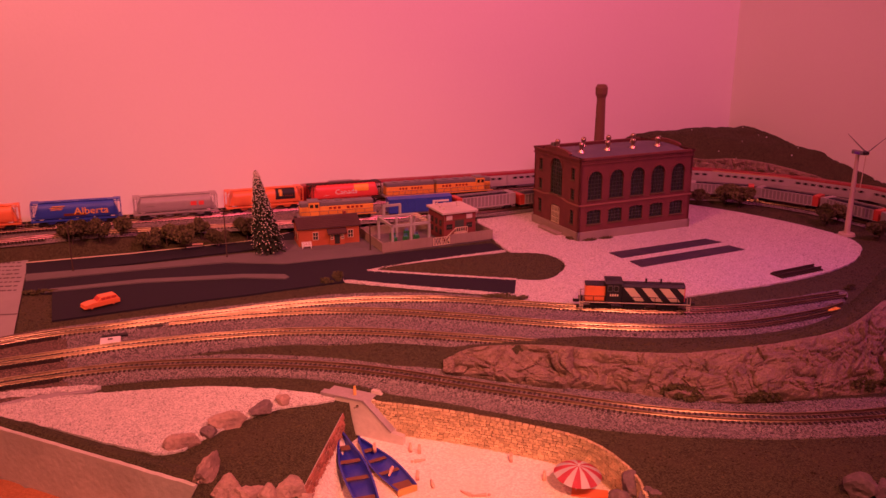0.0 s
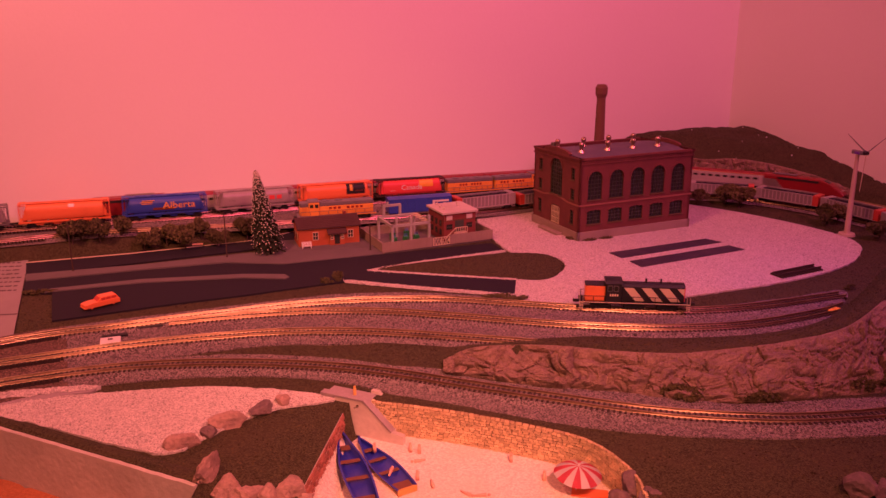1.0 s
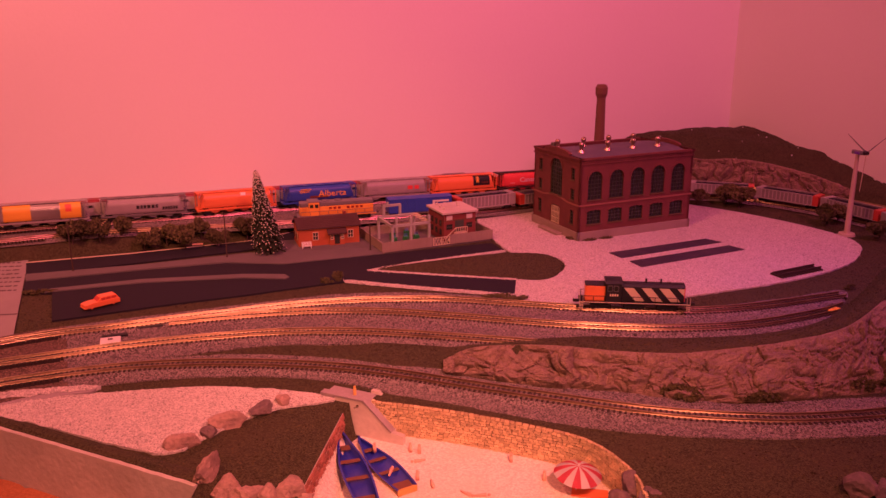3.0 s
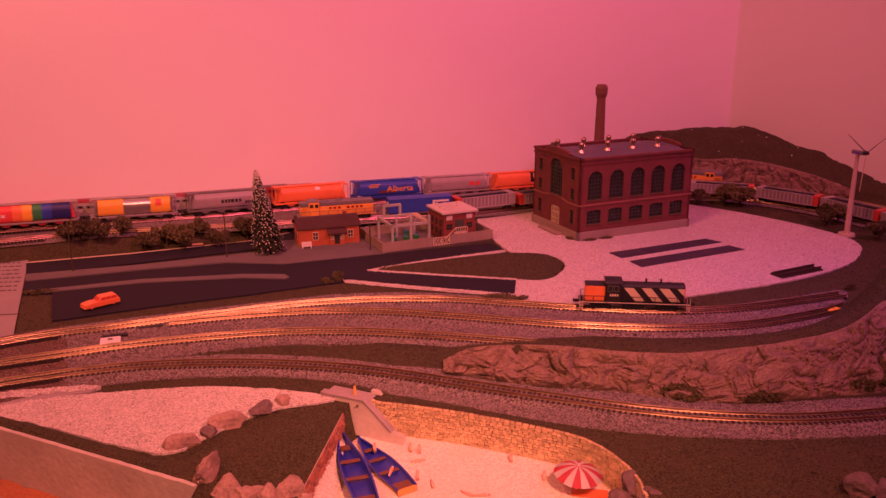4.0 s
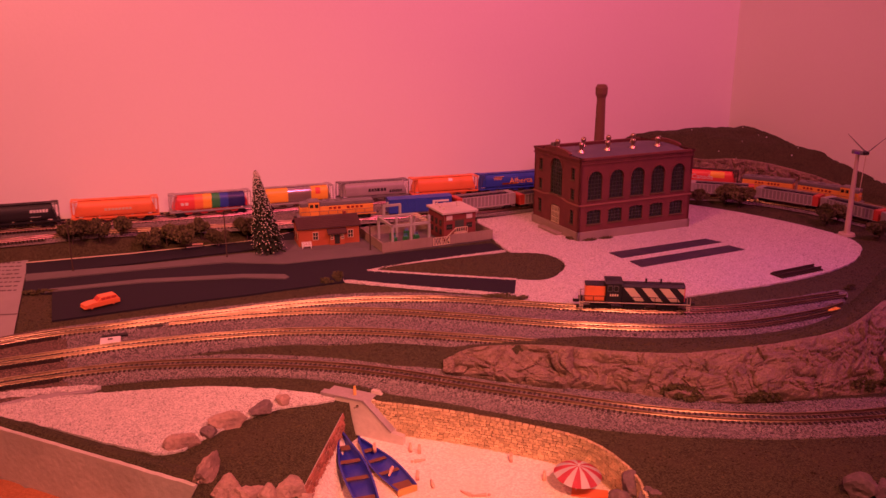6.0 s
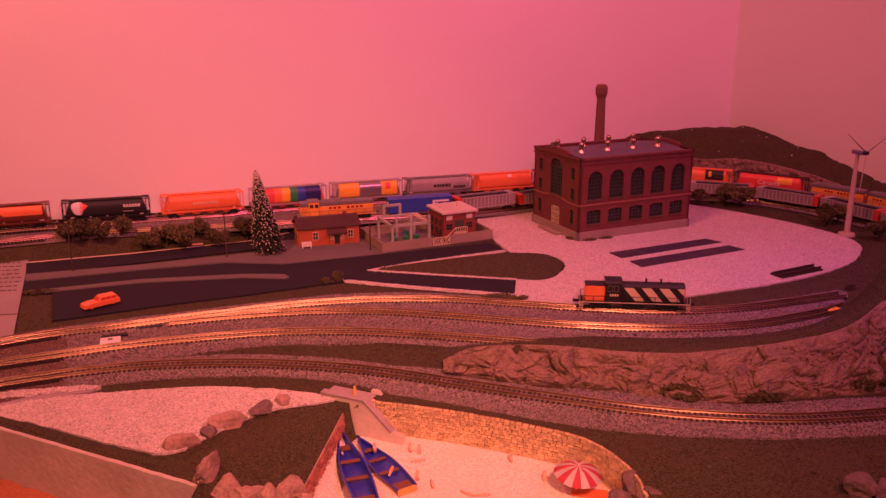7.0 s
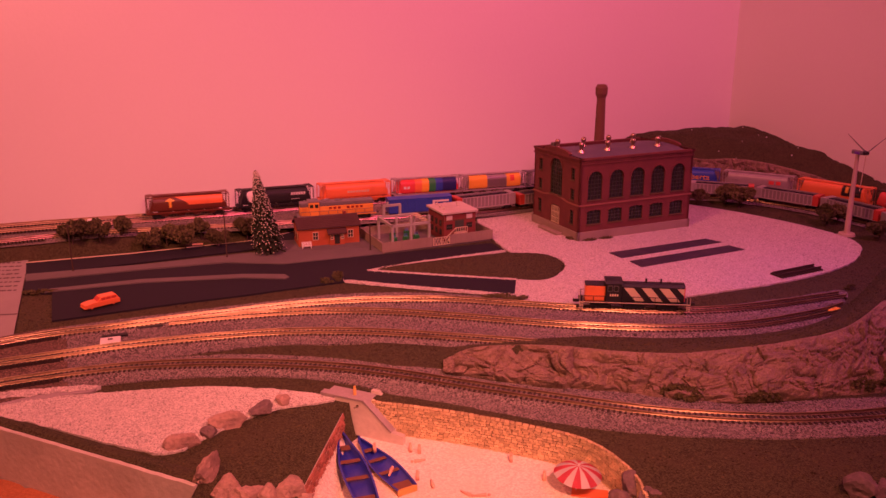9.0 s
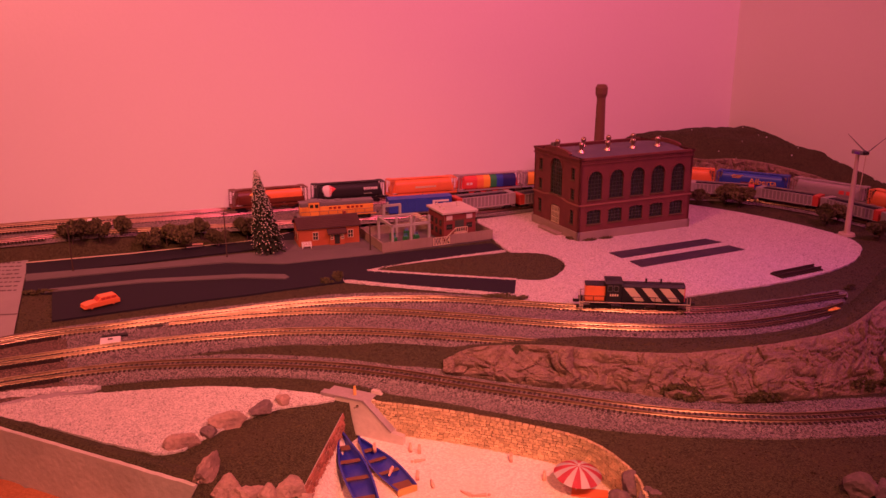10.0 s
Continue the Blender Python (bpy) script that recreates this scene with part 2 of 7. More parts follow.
def sweep(bm, line, profile, z=0.0, index=0):
    """A profile (offset, height) drawn along a plan line."""
    d = np.gradient(line, axis=0)
    d /= np.hypot(d[:, 0], d[:, 1])[:, None]
    rings = []
    z = z if isinstance(z, list) else [z] * len(line)
    for (x, y), (dx, dy), base in zip(line, d, z):
        rings.append([bm.verts.new((x - dy * o, y + dx * o, base + h)) for o, h in profile])
    k = len(profile)
    for r0, r1 in zip(rings, rings[1:]):
        for i in range(k):
            j = (i + 1) % k
            bm.faces.new((r0[i], r0[j], r1[j], r1[i])).material_index = index
    bm.faces.new(rings[0][::-1])
    bm.faces.new(rings[-1])
    return bm


PATCHES = {}


def sheet(name, pts, top, material, label, category, step=0.006, smooth=True, thick=0.003, kind="structure", ragged=0.0):
    """A flat patch of ground with a real edge."""
    line = curve_points(pts, step, closed=True)[:-1] if smooth else np.array(pts)
    if ragged:
        line = line + np.array([[noise.noise((x * 160, y * 160, 1)), noise.noise((x * 160, y * 160, 7))] for x, y in line]) * ragged
    PATCHES[name] = (line, top)
    bm = bmesh.new()
    prism(bm, [tuple(q) for q in line], top - thick, top)
    return tagged(part(name, bm, material), label, category, kind=kind)


# ---- room ----
C, S = math.cos(radians(25)), math.sin(radians(25))
CORNER = Vector((0.480, 1.403))


def in_room(u, v, z=0.0):
    """A place by its way from the corner along the long wall and out from it."""
    return Vector((CORNER.x - u * C + v * S, CORNER.y - u * S - v * C, z))


ROOM = Matrix(((-C, S, 0, CORNER.x), (-S, -C, 0, CORNER.y), (0, 0, 1, 0), (0, 0, 0, 1)))


def room():
    for name, a, label in (
        ("wall_north", (-0.1, -0.1, -0.9, 4.2, 0.0, 1.7), "white painted wall behind the railway"),
        ("wall_east", (-0.1, 0.0, -0.9, 0.0, 3.0, 1.7), "white painted wall beside the hill"),
        ("wall_west", (4.2, -0.1, -0.9, 4.3, 3.1, 1.7), "white painted wall closing the room"),
        ("wall_south", (-0.1, 3.0, -0.9, 4.2, 3.1, 1.7), "white painted wall closing the room"),
    ):
        tagged(part(name, box(bmesh.new(), *a, m=ROOM), M["wall"]), label, "wall", kind="structure")
    tagged(part("ceiling", box(bmesh.new(), -0.1, -0.1, 1.7, 4.3, 3.1, 1.8, m=ROOM), M["ceiling"]), "white painted ceiling", "ceiling", kind="structure")
    tagged(part("floor", box(bmesh.new(), -0.1, -0.1, -1.0, 4.3, 3.1, -0.9, m=ROOM), M["floor"]), "dark carpeted floor", "floor", kind="structure")


room()


# ---- levels of the layout ----
def smooth_step(a, b, x):
    t = min(1, max(0, (x - a) / (b - a)))
    return t * t * (3 - 2 * t)


BEACH_Z = -0.024
WALL_LINE = curve_points([(-0.051, 0.529), (-0.044, 0.524), (0.006, 0.510), (0.061, 0.488), (0.091, 0.471), (0.107, 0.447), (0.114, 0.425), (0.115, 0.394)], 0.003)
RAMP_WEST = curve_points([(-0.068, 0.505), (-0.079, 0.423), (-0.084, 0.380)], 0.004)
FRONT_WALL = [(-0.315, 0.497), (-0.285, 0.484), (-0.141, 0.417)]
CREST = [(0.000, 0.584), (0.020, 0.594), (0.050, 0.587), (0.090, 0.570), (0.128, 0.556), (0.168, 0.552), (0.210, 0.556), (0.252, 0.562), (0.299, 0.575), (0.343, 0.607)]
CREST_Z = [0.002, 0.008, 0.014, 0.020, 0.022, 0.022, 0.024, 0.027, 0.033, 0.044]
FOOT = [(0.000, 0.568), (0.031, 0.560), (0.067, 0.547), (0.125, 0.536), (0.162, 0.525), (0.200, 0.521), (0.240, 0.525), (0.282, 0.531), (0.312, 0.537), (0.342, 0.538)]
BACK = [(0.007, 0.626), (0.044, 0.633), (0.063, 0.638), (0.101, 0.644), (0.147, 0.642), (0.192, 0.636), (0.241, 0.642), (0.295, 0.661), (0.343, 0.683), (0.384, 0.750), (0.442, 0.793), (0.504, 0.830)]
BEACH = [tuple(q) for q in WALL_LINE[::4]] + [(0.115, 0.30), (-0.16, 0.30)] + [tuple(q) for q in RAMP_WEST[::-4]]


def inside(x, y, poly):
    hit = False
    for (x0, y0), (x1, y1) in zip(poly, poly[1:] + poly[:1]):
        if (y0 > y) != (y1 > y) and x < (x1 - x0) * (y - y0) / (y1 - y0) + x0:
            hit = not hit
    return hit


def uv(x, y):
    dx, dy = x - CORNER.x, y - CORNER.y
    return -dx * C - dy * S, dx * S - dy * C


def grade(u):
    """The main lines climb gently away from the corner."""
    return 0.014 * min(1.5, max(0, (u - 0.385) / 0.68))


def bank(x, y):
    """The low embankment that carries the main lines."""
    u, v = uv(x, y)
    edge = float(np.interp(u, [0.4, 0.6, 0.75, 0.95], [0.150, 0.124, 0.110, 0.097]))
    return grade(u) * (1 - smooth_step(edge, edge + 0.016, v))


def beyond(x, y):
    """How far a place lies outside the outer main line (negative: inside)."""
    d = np.hypot(EXPRESS.p[:, 0] - x, EXPRESS.p[:, 1] - y)
    k = min(int(np.argmin(d)), len(d) - 2)
    t = EXPRESS.p[k + 1] - EXPRESS.p[k]
    side = t[0] * (y - EXPRESS.p[k, 1]) - t[1] * (x - EXPRESS.p[k, 0])
    return float(d[k]) * (1 if side > 0 else -1)


def hill(x, y):
    u, v = uv(x, y)
    if u > 0.40 or v > 0.85:
        return 0.0
    high = float(np.interp(v, [0, 0.06, 0.1, 0.15, 0.2, 0.28, 0.36, 0.5, 0.8], [0.066, 0.068, 0.064, 0.054, 0.050, 0.034, 0.023, 0.008, 0.0])) * (1 - smooth_step(0.20, 0.37, u))
    d = beyond(x, y)
    if d < 0.012:
        return 0.0
    rise = 0.48 * smooth_step(0.012, 0.026, d) + 0.52 * smooth_step(0.018, 0.085, d)
    bumps = 0.004 * noise.noise((x * 18, y * 18, 0)) + 0.0025 * noise.noise((x * 55, y * 55, 3))
    return max(0, high * rise + bumps * rise)


def interp(x, pts, vals):
    return float(np.interp(x, [q[0] for q in pts], vals))


def mound(x, y):
    if x < FOOT[0][0] or y > 0.90 or y < 0.4:
        return 0.0
    foot = interp(x, FOOT, [q[1] for q in FOOT])
    crest = interp(x, CREST, [q[1] for q in CREST])
    back = interp(x, BACK, [q[1] for q in BACK])
    top = interp(x, CREST, CREST_Z) * (1 - smooth_step(0.42, 0.55, x))
    if y < foot + 0.004:
        return 0.0
    rise = 0.040 * math.exp(-((x - 0.388) / 0.036) ** 2 - ((y - 0.655) / 0.036) ** 2) if y > crest else 0.0
    if y < crest:
        return top * 0.80 * smooth_step(foot + 0.012, crest, y) ** 1.5
    return top * (1 - smooth_step(crest, max(back, crest + 0.01), y)) + rise


# ---- tracks ----
def track(name, pts, label, climbs=False, ties=0.0037, ahead=0.0, behind=0.0):
    line = Line(pts)
    top = thing(name, Matrix(), label, "railway track", kind="structure")
    p = line.p
    if ahead or behind:
        p = np.array([line.at(s) for s in np.arange(-behind, line.length + ahead, 0.004)])
    lift = [grade(uv(x, y)[0]) if climbs else 0.0 for x, y in p]
    bedded = p[:, 0] > (-0.440 if climbs else -0.270 - 0.445 * (p[:, 1] - 0.541))
    bed, bed_lift = p[bedded][::3], [z for z, k in zip(lift, bedded) if k][::3]
    part("ballast_shoulder", sweep(bmesh.new(), bed, [(-0.0125, 0), (-0.0085, 0.0029), (0.0085, 0.0029), (0.0125, 0)], bed_lift), M["ballast"], top)
    bm = bmesh.new()
    run = np.r_[0, np.cumsum(np.hypot(*np.diff(p, axis=0).T))]
    for s in np.arange(0.002, run[-1], ties):
        if p[0][0] < -1 and np.interp(s, run, p[:, 0]) < -0.85:
            continue
        k = min(len(p) - 2, int(np.searchsorted(run, s)))
        d = p[k + 1] - p[k]
        m = pose(np.interp(s, run, p[:, 0]), np.interp(s, run, p[:, 1]), lift[k], 0, 0, math.degrees(math.atan2(d[1], d[0])))
        v = [bm.verts.new(m @ Vector((x, y, z))) for z in (0.0018, 0.0037) for x, y in ((-0.0008, -0.0077), (0.0008, -0.0077), (0.0008, 0.0077), (-0.0008, 0.0077))]
        for f in ((4, 5, 6, 7), (0, 1, 5, 4), (1, 2, 6, 5), (2, 3, 7, 6), (3, 0, 4, 7)):
            bm.faces.new([v[i] for i in f])
    tagged(part("ties", bm, M["tie"], top, "brown plastic ties"), kind="stuff")
    for side in (-1, 1):
        o = side * 0.0045
        prof = [(o - 0.0006, 0.0034), (o + 0.0006, 0.0034), (o + 0.00022, 0.0041), (o + 0.00040, 0.0048), (o + 0.00038, 0.0053), (o + 0.00024, 0.0056), (o - 0.00024, 0.0056), (o - 0.00038, 0.0053), (o - 0.00040, 0.0048), (o - 0.00022, 0.0041)]
        part("rail", sweep(bmesh.new(), p, prof, lift), M["rail"], top, "worn nickel rail", smooth=False)
    return line


RAIL = 0.0056
MAIN = [(-0.497, 0.905), (-0.455, 0.924), (-0.388, 0.951), (-0.289, 0.992), (-0.136, 1.064), (0.060, 1.145), (0.127, 1.174)]
FREIGHT = track("track_freight", MAIN + [(0.22, 1.208), (0.31, 1.212), (0.395, 1.184), (0.482, 1.130), (0.551, 1.055), (0.592, 0.96), (0.61, 0.80)], "main line of worn nickel rails on grey ballast", True, ahead=0.25, behind=0.75)
EXPRESS = track("track_express", [(x - 0.0116, y + 0.0244) for x, y in MAIN] + [(0.21, 1.236), (0.30, 1.243), (0.376, 1.224), (0.474, 1.174), (0.568, 1.090), (0.618, 0.975), (0.636, 0.80)], "outer main line of worn nickel rails beside the wall", True, ahead=0.25, behind=2.6)
STORAGE = track("track_storage", [(-0.504, 0.849), (-0.475, 0.863), (-0.392, 0.907), (-0.302, 0.931), (-0.174, 0.970), (-0.069, 1.001), (0.037, 1.034), (0.122, 1.079), (0.20, 1.124), (0.288, 1.144), (0.357, 1.142), (0.421, 1.117), (0.481, 1.062), (0.523, 0.989), (0.546, 0.90), (0.555, 0.80)], "siding of worn nickel rails with stored cars", True)
SIDING = track("track_siding", [(-0.372, 0.603), (-0.353, 0.619), (-0.317, 0.638), (-0.276, 0.652), (-0.234, 0.669), (-0.190, 0.685), (-0.143, 0.702), (-0.094, 0.714), (-0.043, 0.719), (0.008, 0.718), (0.059, 0.708), (0.108, 0.698), (0.157, 0.690), (0.206, 0.687), (0.257, 0.693), (0.301, 0.705), (0.369, 0.729)], "curved yard track with the striped locomotive")
track("track_yard", [(-0.232, 0.661), (-0.187, 0.674), (-0.140, 0.684), (-0.091, 0.689), (-0.042, 0.686), (0.008, 0.676), (0.056, 0.665), (0.102, 0.655), (0.148, 0.649), (0.195, 0.647), (0.262, 0.656), (0.335, 0.685), (0.361, 0.701)], "curved yard track of shining rails")
MIDDLE = track("track_middle", [(-0.353, 0.569), (-0.333, 0.579), (-0.289, 0.597), (-0.243, 0.615), (-0.194, 0.628), (-0.154, 0.637), (-0.118, 0.641), (-0.079, 0.641), (-0.039, 0.637), (0.007, 0.629), (0.052, 0.620), (0.074, 0.615)], "yard track that runs behind the rocks")
FRONT = track("track_front", [(-0.334, 0.533), (-0.315, 0.544), (-0.273, 0.561), (-0.229, 0.573), (-0.180, 0.578), (-0.129, 0.577), (-0.077, 0.570), (-0.035, 0.559), (0.006, 0.544), (0.045, 0.530), (0.083, 0.517), (0.119, 0.505), (0.154, 0.496), (0.189, 0.491), (0.226, 0.489), (0.264, 0.492), (0.291, 0.496), (0.338, 0.506)], "front curve of shining rails above the beach")


# ---- the layout's ground ----
def ground():
    step = 0.005
    nx, ny = 330, 225
    x0, y0 = -0.86, 0.36
    bm = bmesh.new()
    rows = []
    for j in range(ny):
        row = []
        for i in range(nx):
            x, y = x0 + i * step, y0 + j * step
            u, v = uv(x, y)
            if u < -0.004 or v < -0.004:
                row.append(None)
                continue
            z = hill(x, y) + mound(x, y) + bank(x, y) + 0.0003 * noise.noise((x * 90, y * 90, 5)) - 0.0005
            if any(inside(x + a, y + b, BEACH) for a, b in ((0, 0), (0.005, 0), (-0.005, 0), (0, 0.005), (0, -0.005))):
                z = BEACH_Z - 0.004
            elif x < FRONT_WALL[-1][0] and y < interp(x, FRONT_WALL, [q[1] for q in FRONT_WALL]) + 0.006:
                z = -0.042
            row.append(bm.verts.new((x, y, z)))
        rows.append(row)
    for r0, r1 in zip(rows, rows[1:]):
        for i in range(nx - 1):
            q = (r0[i], r0[i + 1], r1[i + 1], r1[i])
            if all(q):
                bm.faces.new(q)
    ob = part("ground", bm, M["grass"], smooth=True)
    tagged(ob, "dark turf covered tabletop of the railway layout", "ground", kind="structure")
    bm = box(bmesh.new(), 0.002, 0.002, -0.12, 1.30, 0.92, -0.055, m=ROOM)
    tagged(part("layout_base", bm, M["board"]), "dark wooden base board under the layout", "table", kind="structure")
    bm = box(bmesh.new(), 1.30, 0.0, -0.03, 4.1, 0.5, 0.0, m=ROOM)
    tagged(part("table_top", bm, M["tie"]), "dark wooden shelf that carries the main lines on", "table", kind="structure")


ground()

sheet("beach", BEACH, BEACH_Z, M["sand"], "pale sandy beach below the stone wall", "beach", smooth=False)
sheet("ballast_bed", [(-0.372, 0.601), (-0.326, 0.656), (-0.242, 0.692), (-0.172, 0.718), (-0.098, 0.742), (-0.018, 0.746), (0.061, 0.730), (0.111, 0.717), (0.221, 0.705), (0.311, 0.727), (0.380, 0.750), (0.351, 0.694), (0.307, 0.667), (0.241, 0.642), (0.147, 0.641), (0.062, 0.630), (0.044, 0.624), (0.007, 0.629), (-0.039, 0.629), (-0.075, 0.622), (-0.138, 0.620), (-0.200, 0.602), (-0.268, 0.574), (-0.266, 0.541), (-0.325, 0.515)], 0.0006, M["ballast"], "grey stone ballast under the sidings", "ballast", ragged=0.0015)
sheet("ballast_front", [(-0.325, 0.515), (-0.266, 0.539), (-0.238, 0.550), (-0.180, 0.561), (-0.118, 0.561), (-0.067, 0.549), (-0.033, 0.531), (0.006, 0.517), (0.043, 0.501), (0.079, 0.488), (0.114, 0.479), (0.165, 0.471), (0.218, 0.469), (0.280, 0.474), (0.331, 0.481), (0.355, 0.521), (0.307, 0.526), (0.238, 0.519), (0.198, 0.516), (0.144, 0.530), (0.086, 0.541), (0.027, 0.556), (0.002, 0.573), (-0.036, 0.580), (-0.080, 0.593), (-0.147, 0.602), (-0.199, 0.598), (-0.283, 0.580), (-0.339, 0.541)], 0.0005, M["ballast"], "grey stone ballast of the front track", "ballast", ragged=0.0015)
def back_ballast():
    """Ballast from the wall to the stored train, laid over the embankment."""
    bm = bmesh.new()
    rows = []
    inner = curve_points([(-0.80, 0.72)] + [tuple(q) for q in STORAGE.p[10::30]] + [(0.556, 0.70)], 0.012)
    outer = curve_points([(-0.92, 0.80)] + [tuple(q) for q in EXPRESS.p[::30]] + [(0.640, 0.70)], 0.012)
    n = len(inner)
    pick = np.linspace(0, len(outer) - 1, n).round().astype(int)
    for (xa, ya), (xb, yb) in zip(inner, outer[pick]):
        d = Vector((xb - xa, yb - ya)).normalized()
        row = []
        for k in np.linspace(0, 1, 7):
            x, y = xa + (xb - xa) * k + d.x * 0.014 * (2 * k - 1), ya + (yb - ya) * k + d.y * 0.014 * (2 * k - 1)
            u = uv(x, y)[0]
            row.append(bm.verts.new((x, y, grade(u) + 0.0006)))
        rows.append(row)
    for r0, r1 in zip(rows, rows[1:]):
        for i in range(6):
            bm.faces.new((r0[i], r0[i + 1], r1[i + 1], r1[i]))
    tagged(part("back_ballast", bm, M["ballast"], smooth=True), "grey ballast under the main lines by the wall", "ballast", kind="structure")


back_ballast()
sheet("gravel_yard", [(0.043, 1.065), (0.116, 1.144), (0.223, 1.160), (0.330, 1.106), (0.405, 1.038), (0.459, 0.962), (0.471, 0.911), (0.452, 0.867), (0.412, 0.823), (0.342, 0.779), (0.229, 0.734), (0.152, 0.713), (0.078, 0.719), (0.068, 0.741), (0.067, 0.777), (0.120, 0.809), (0.122, 0.857), (0.072, 0.883)], 0.0010, M["gravel"], "white gravel yard round the power house", "gravel yard", ragged=0.002)
sheet("asphalt_lot", [(-0.396, 0.744), (-0.369, 0.745), (-0.337, 0.673), (-0.248, 0.714), (-0.192, 0.736), (-0.123, 0.767), (-0.091, 0.780), (-0.013, 0.759), (0.067, 0.739), (0.072, 0.781), (-0.002, 0.796), (-0.076, 0.813), (-0.026, 0.841), (0.068, 0.883), (0.055, 0.914), (-0.066, 0.871), (-0.168, 0.834), (-0.228, 0.839), (-0.309, 0.814), (-0.411, 0.779)], 0.0013, M["asphalt"], "dark painted asphalt car park and drives", "road", smooth=False)
sheet("asphalt_road", [(-0.439, 0.840), (-0.341, 0.873), (-0.223, 0.924), (-0.179, 0.965), (-0.095, 1.010), (-0.085, 0.975), (-0.147, 0.933), (-0.213, 0.889), (-0.369, 0.820), (-0.419, 0.798)], 0.0014, M["asphalt"], "dark painted asphalt street behind the trees", "road", smooth=False)
sheet("pavement", [(-0.421, 0.800), (-0.315, 0.832), (-0.212, 0.874), (-0.177, 0.884), (-0.183, 0.916), (-0.095, 0.944), (-0.064, 0.871), (-0.168, 0.834), (-0.229, 0.841), (-0.310, 0.816), (-0.410, 0.779)], 0.0022, M["concrete"], "grey concrete pavement and house plot", "pavement", smooth=False)
sheet("median_strip", [(-0.375, 0.755), (-0.298, 0.783), (-0.201, 0.799), (-0.159, 0.798), (-0.153, 0.789), (-0.156, 0.784), (-0.199, 0.788), (-0.295, 0.773), (-0.376, 0.745)], 0.0024, M["concrete"], "grey concrete kerb island in the car park", "kerb", smooth=False)
sheet("grass_island", [(-0.067, 0.816), (-0.023, 0.839), (0.059, 0.870), (0.108, 0.869), (0.124, 0.840), (0.117, 0.802), (0.098, 0.782), (0.065, 0.786), (-0.002, 0.801)], 0.0018, M["grass"], "turf island between the two drives", "grass island", ragged=0.001)
sheet("gravel_bank", [(-0.319, 0.519), (-0.283, 0.525), (-0.251, 0.532), (-0.163, 0.544), (-0.083, 0.531), (-0.079, 0.521), (-0.116, 0.508), (-0.140, 0.483), (-0.155, 0.464), (-0.170, 0.452), (-0.222, 0.470), (-0.272, 0.492), (-0.309, 0.502)], 0.0010, M["gravel"], "white gravel bank above the beach", "gravel", ragged=0.002)
sheet("loading_strip", [(0.181, 0.873), (0.303, 0.929), (0.317, 0.915), (0.191, 0.854)], 0.0018, M["strip"], "dark asphalt strip on the gravel", "strip", smooth=False)
sheet("loading_strip_south", [(0.197, 0.842), (0.321, 0.901), (0.333, 0.885), (0.205, 0.822)], 0.0018, M["strip"], "dark asphalt strip on the gravel", "strip", smooth=False)


# ---- power house ----
HOUSE = pose(0.1543, 0.9221, 0.0008, 0, 0, 24.37)
LONG, SHORT, TALL = 0.1589, 0.1007, 0.0953


def opening(w, sill, spring, rise, n=8):
    """The right half of an arched opening about its middle, from sill to crown."""
    return [(w / 2 * math.cos(a), spring + rise * math.sin(a)) for a in np.linspace(0, math.pi / 2, n)]


def bay(bm, a, b, lo, hi, w, sill, spring, rise, m, thick, mid=None):
    """A stretch of wall from a to b and lo to hi, pierced by one arched opening. Drawn along x, thickness along y."""
    mid = (a + b) / 2 if mid is None else mid
    arc = opening(w, sill, spring, rise)
    prism(bm, [(a, lo), (b, lo), (b, sill), (a, sill)], 0, thick, m, "y")
    right = [(mid + w / 2, sill)] + [(mid + x, z) for x, z in arc] + [(mid, hi), (b, hi), (b, sill)]
    left = [(2 * mid - x, z) for x, z in right]
    left[-1], left[-2] = (a, sill), (a, hi)
    prism(bm, right, 0, thick, m, "y")
    prism(bm, left[::-1], 0, thick, m, "y")


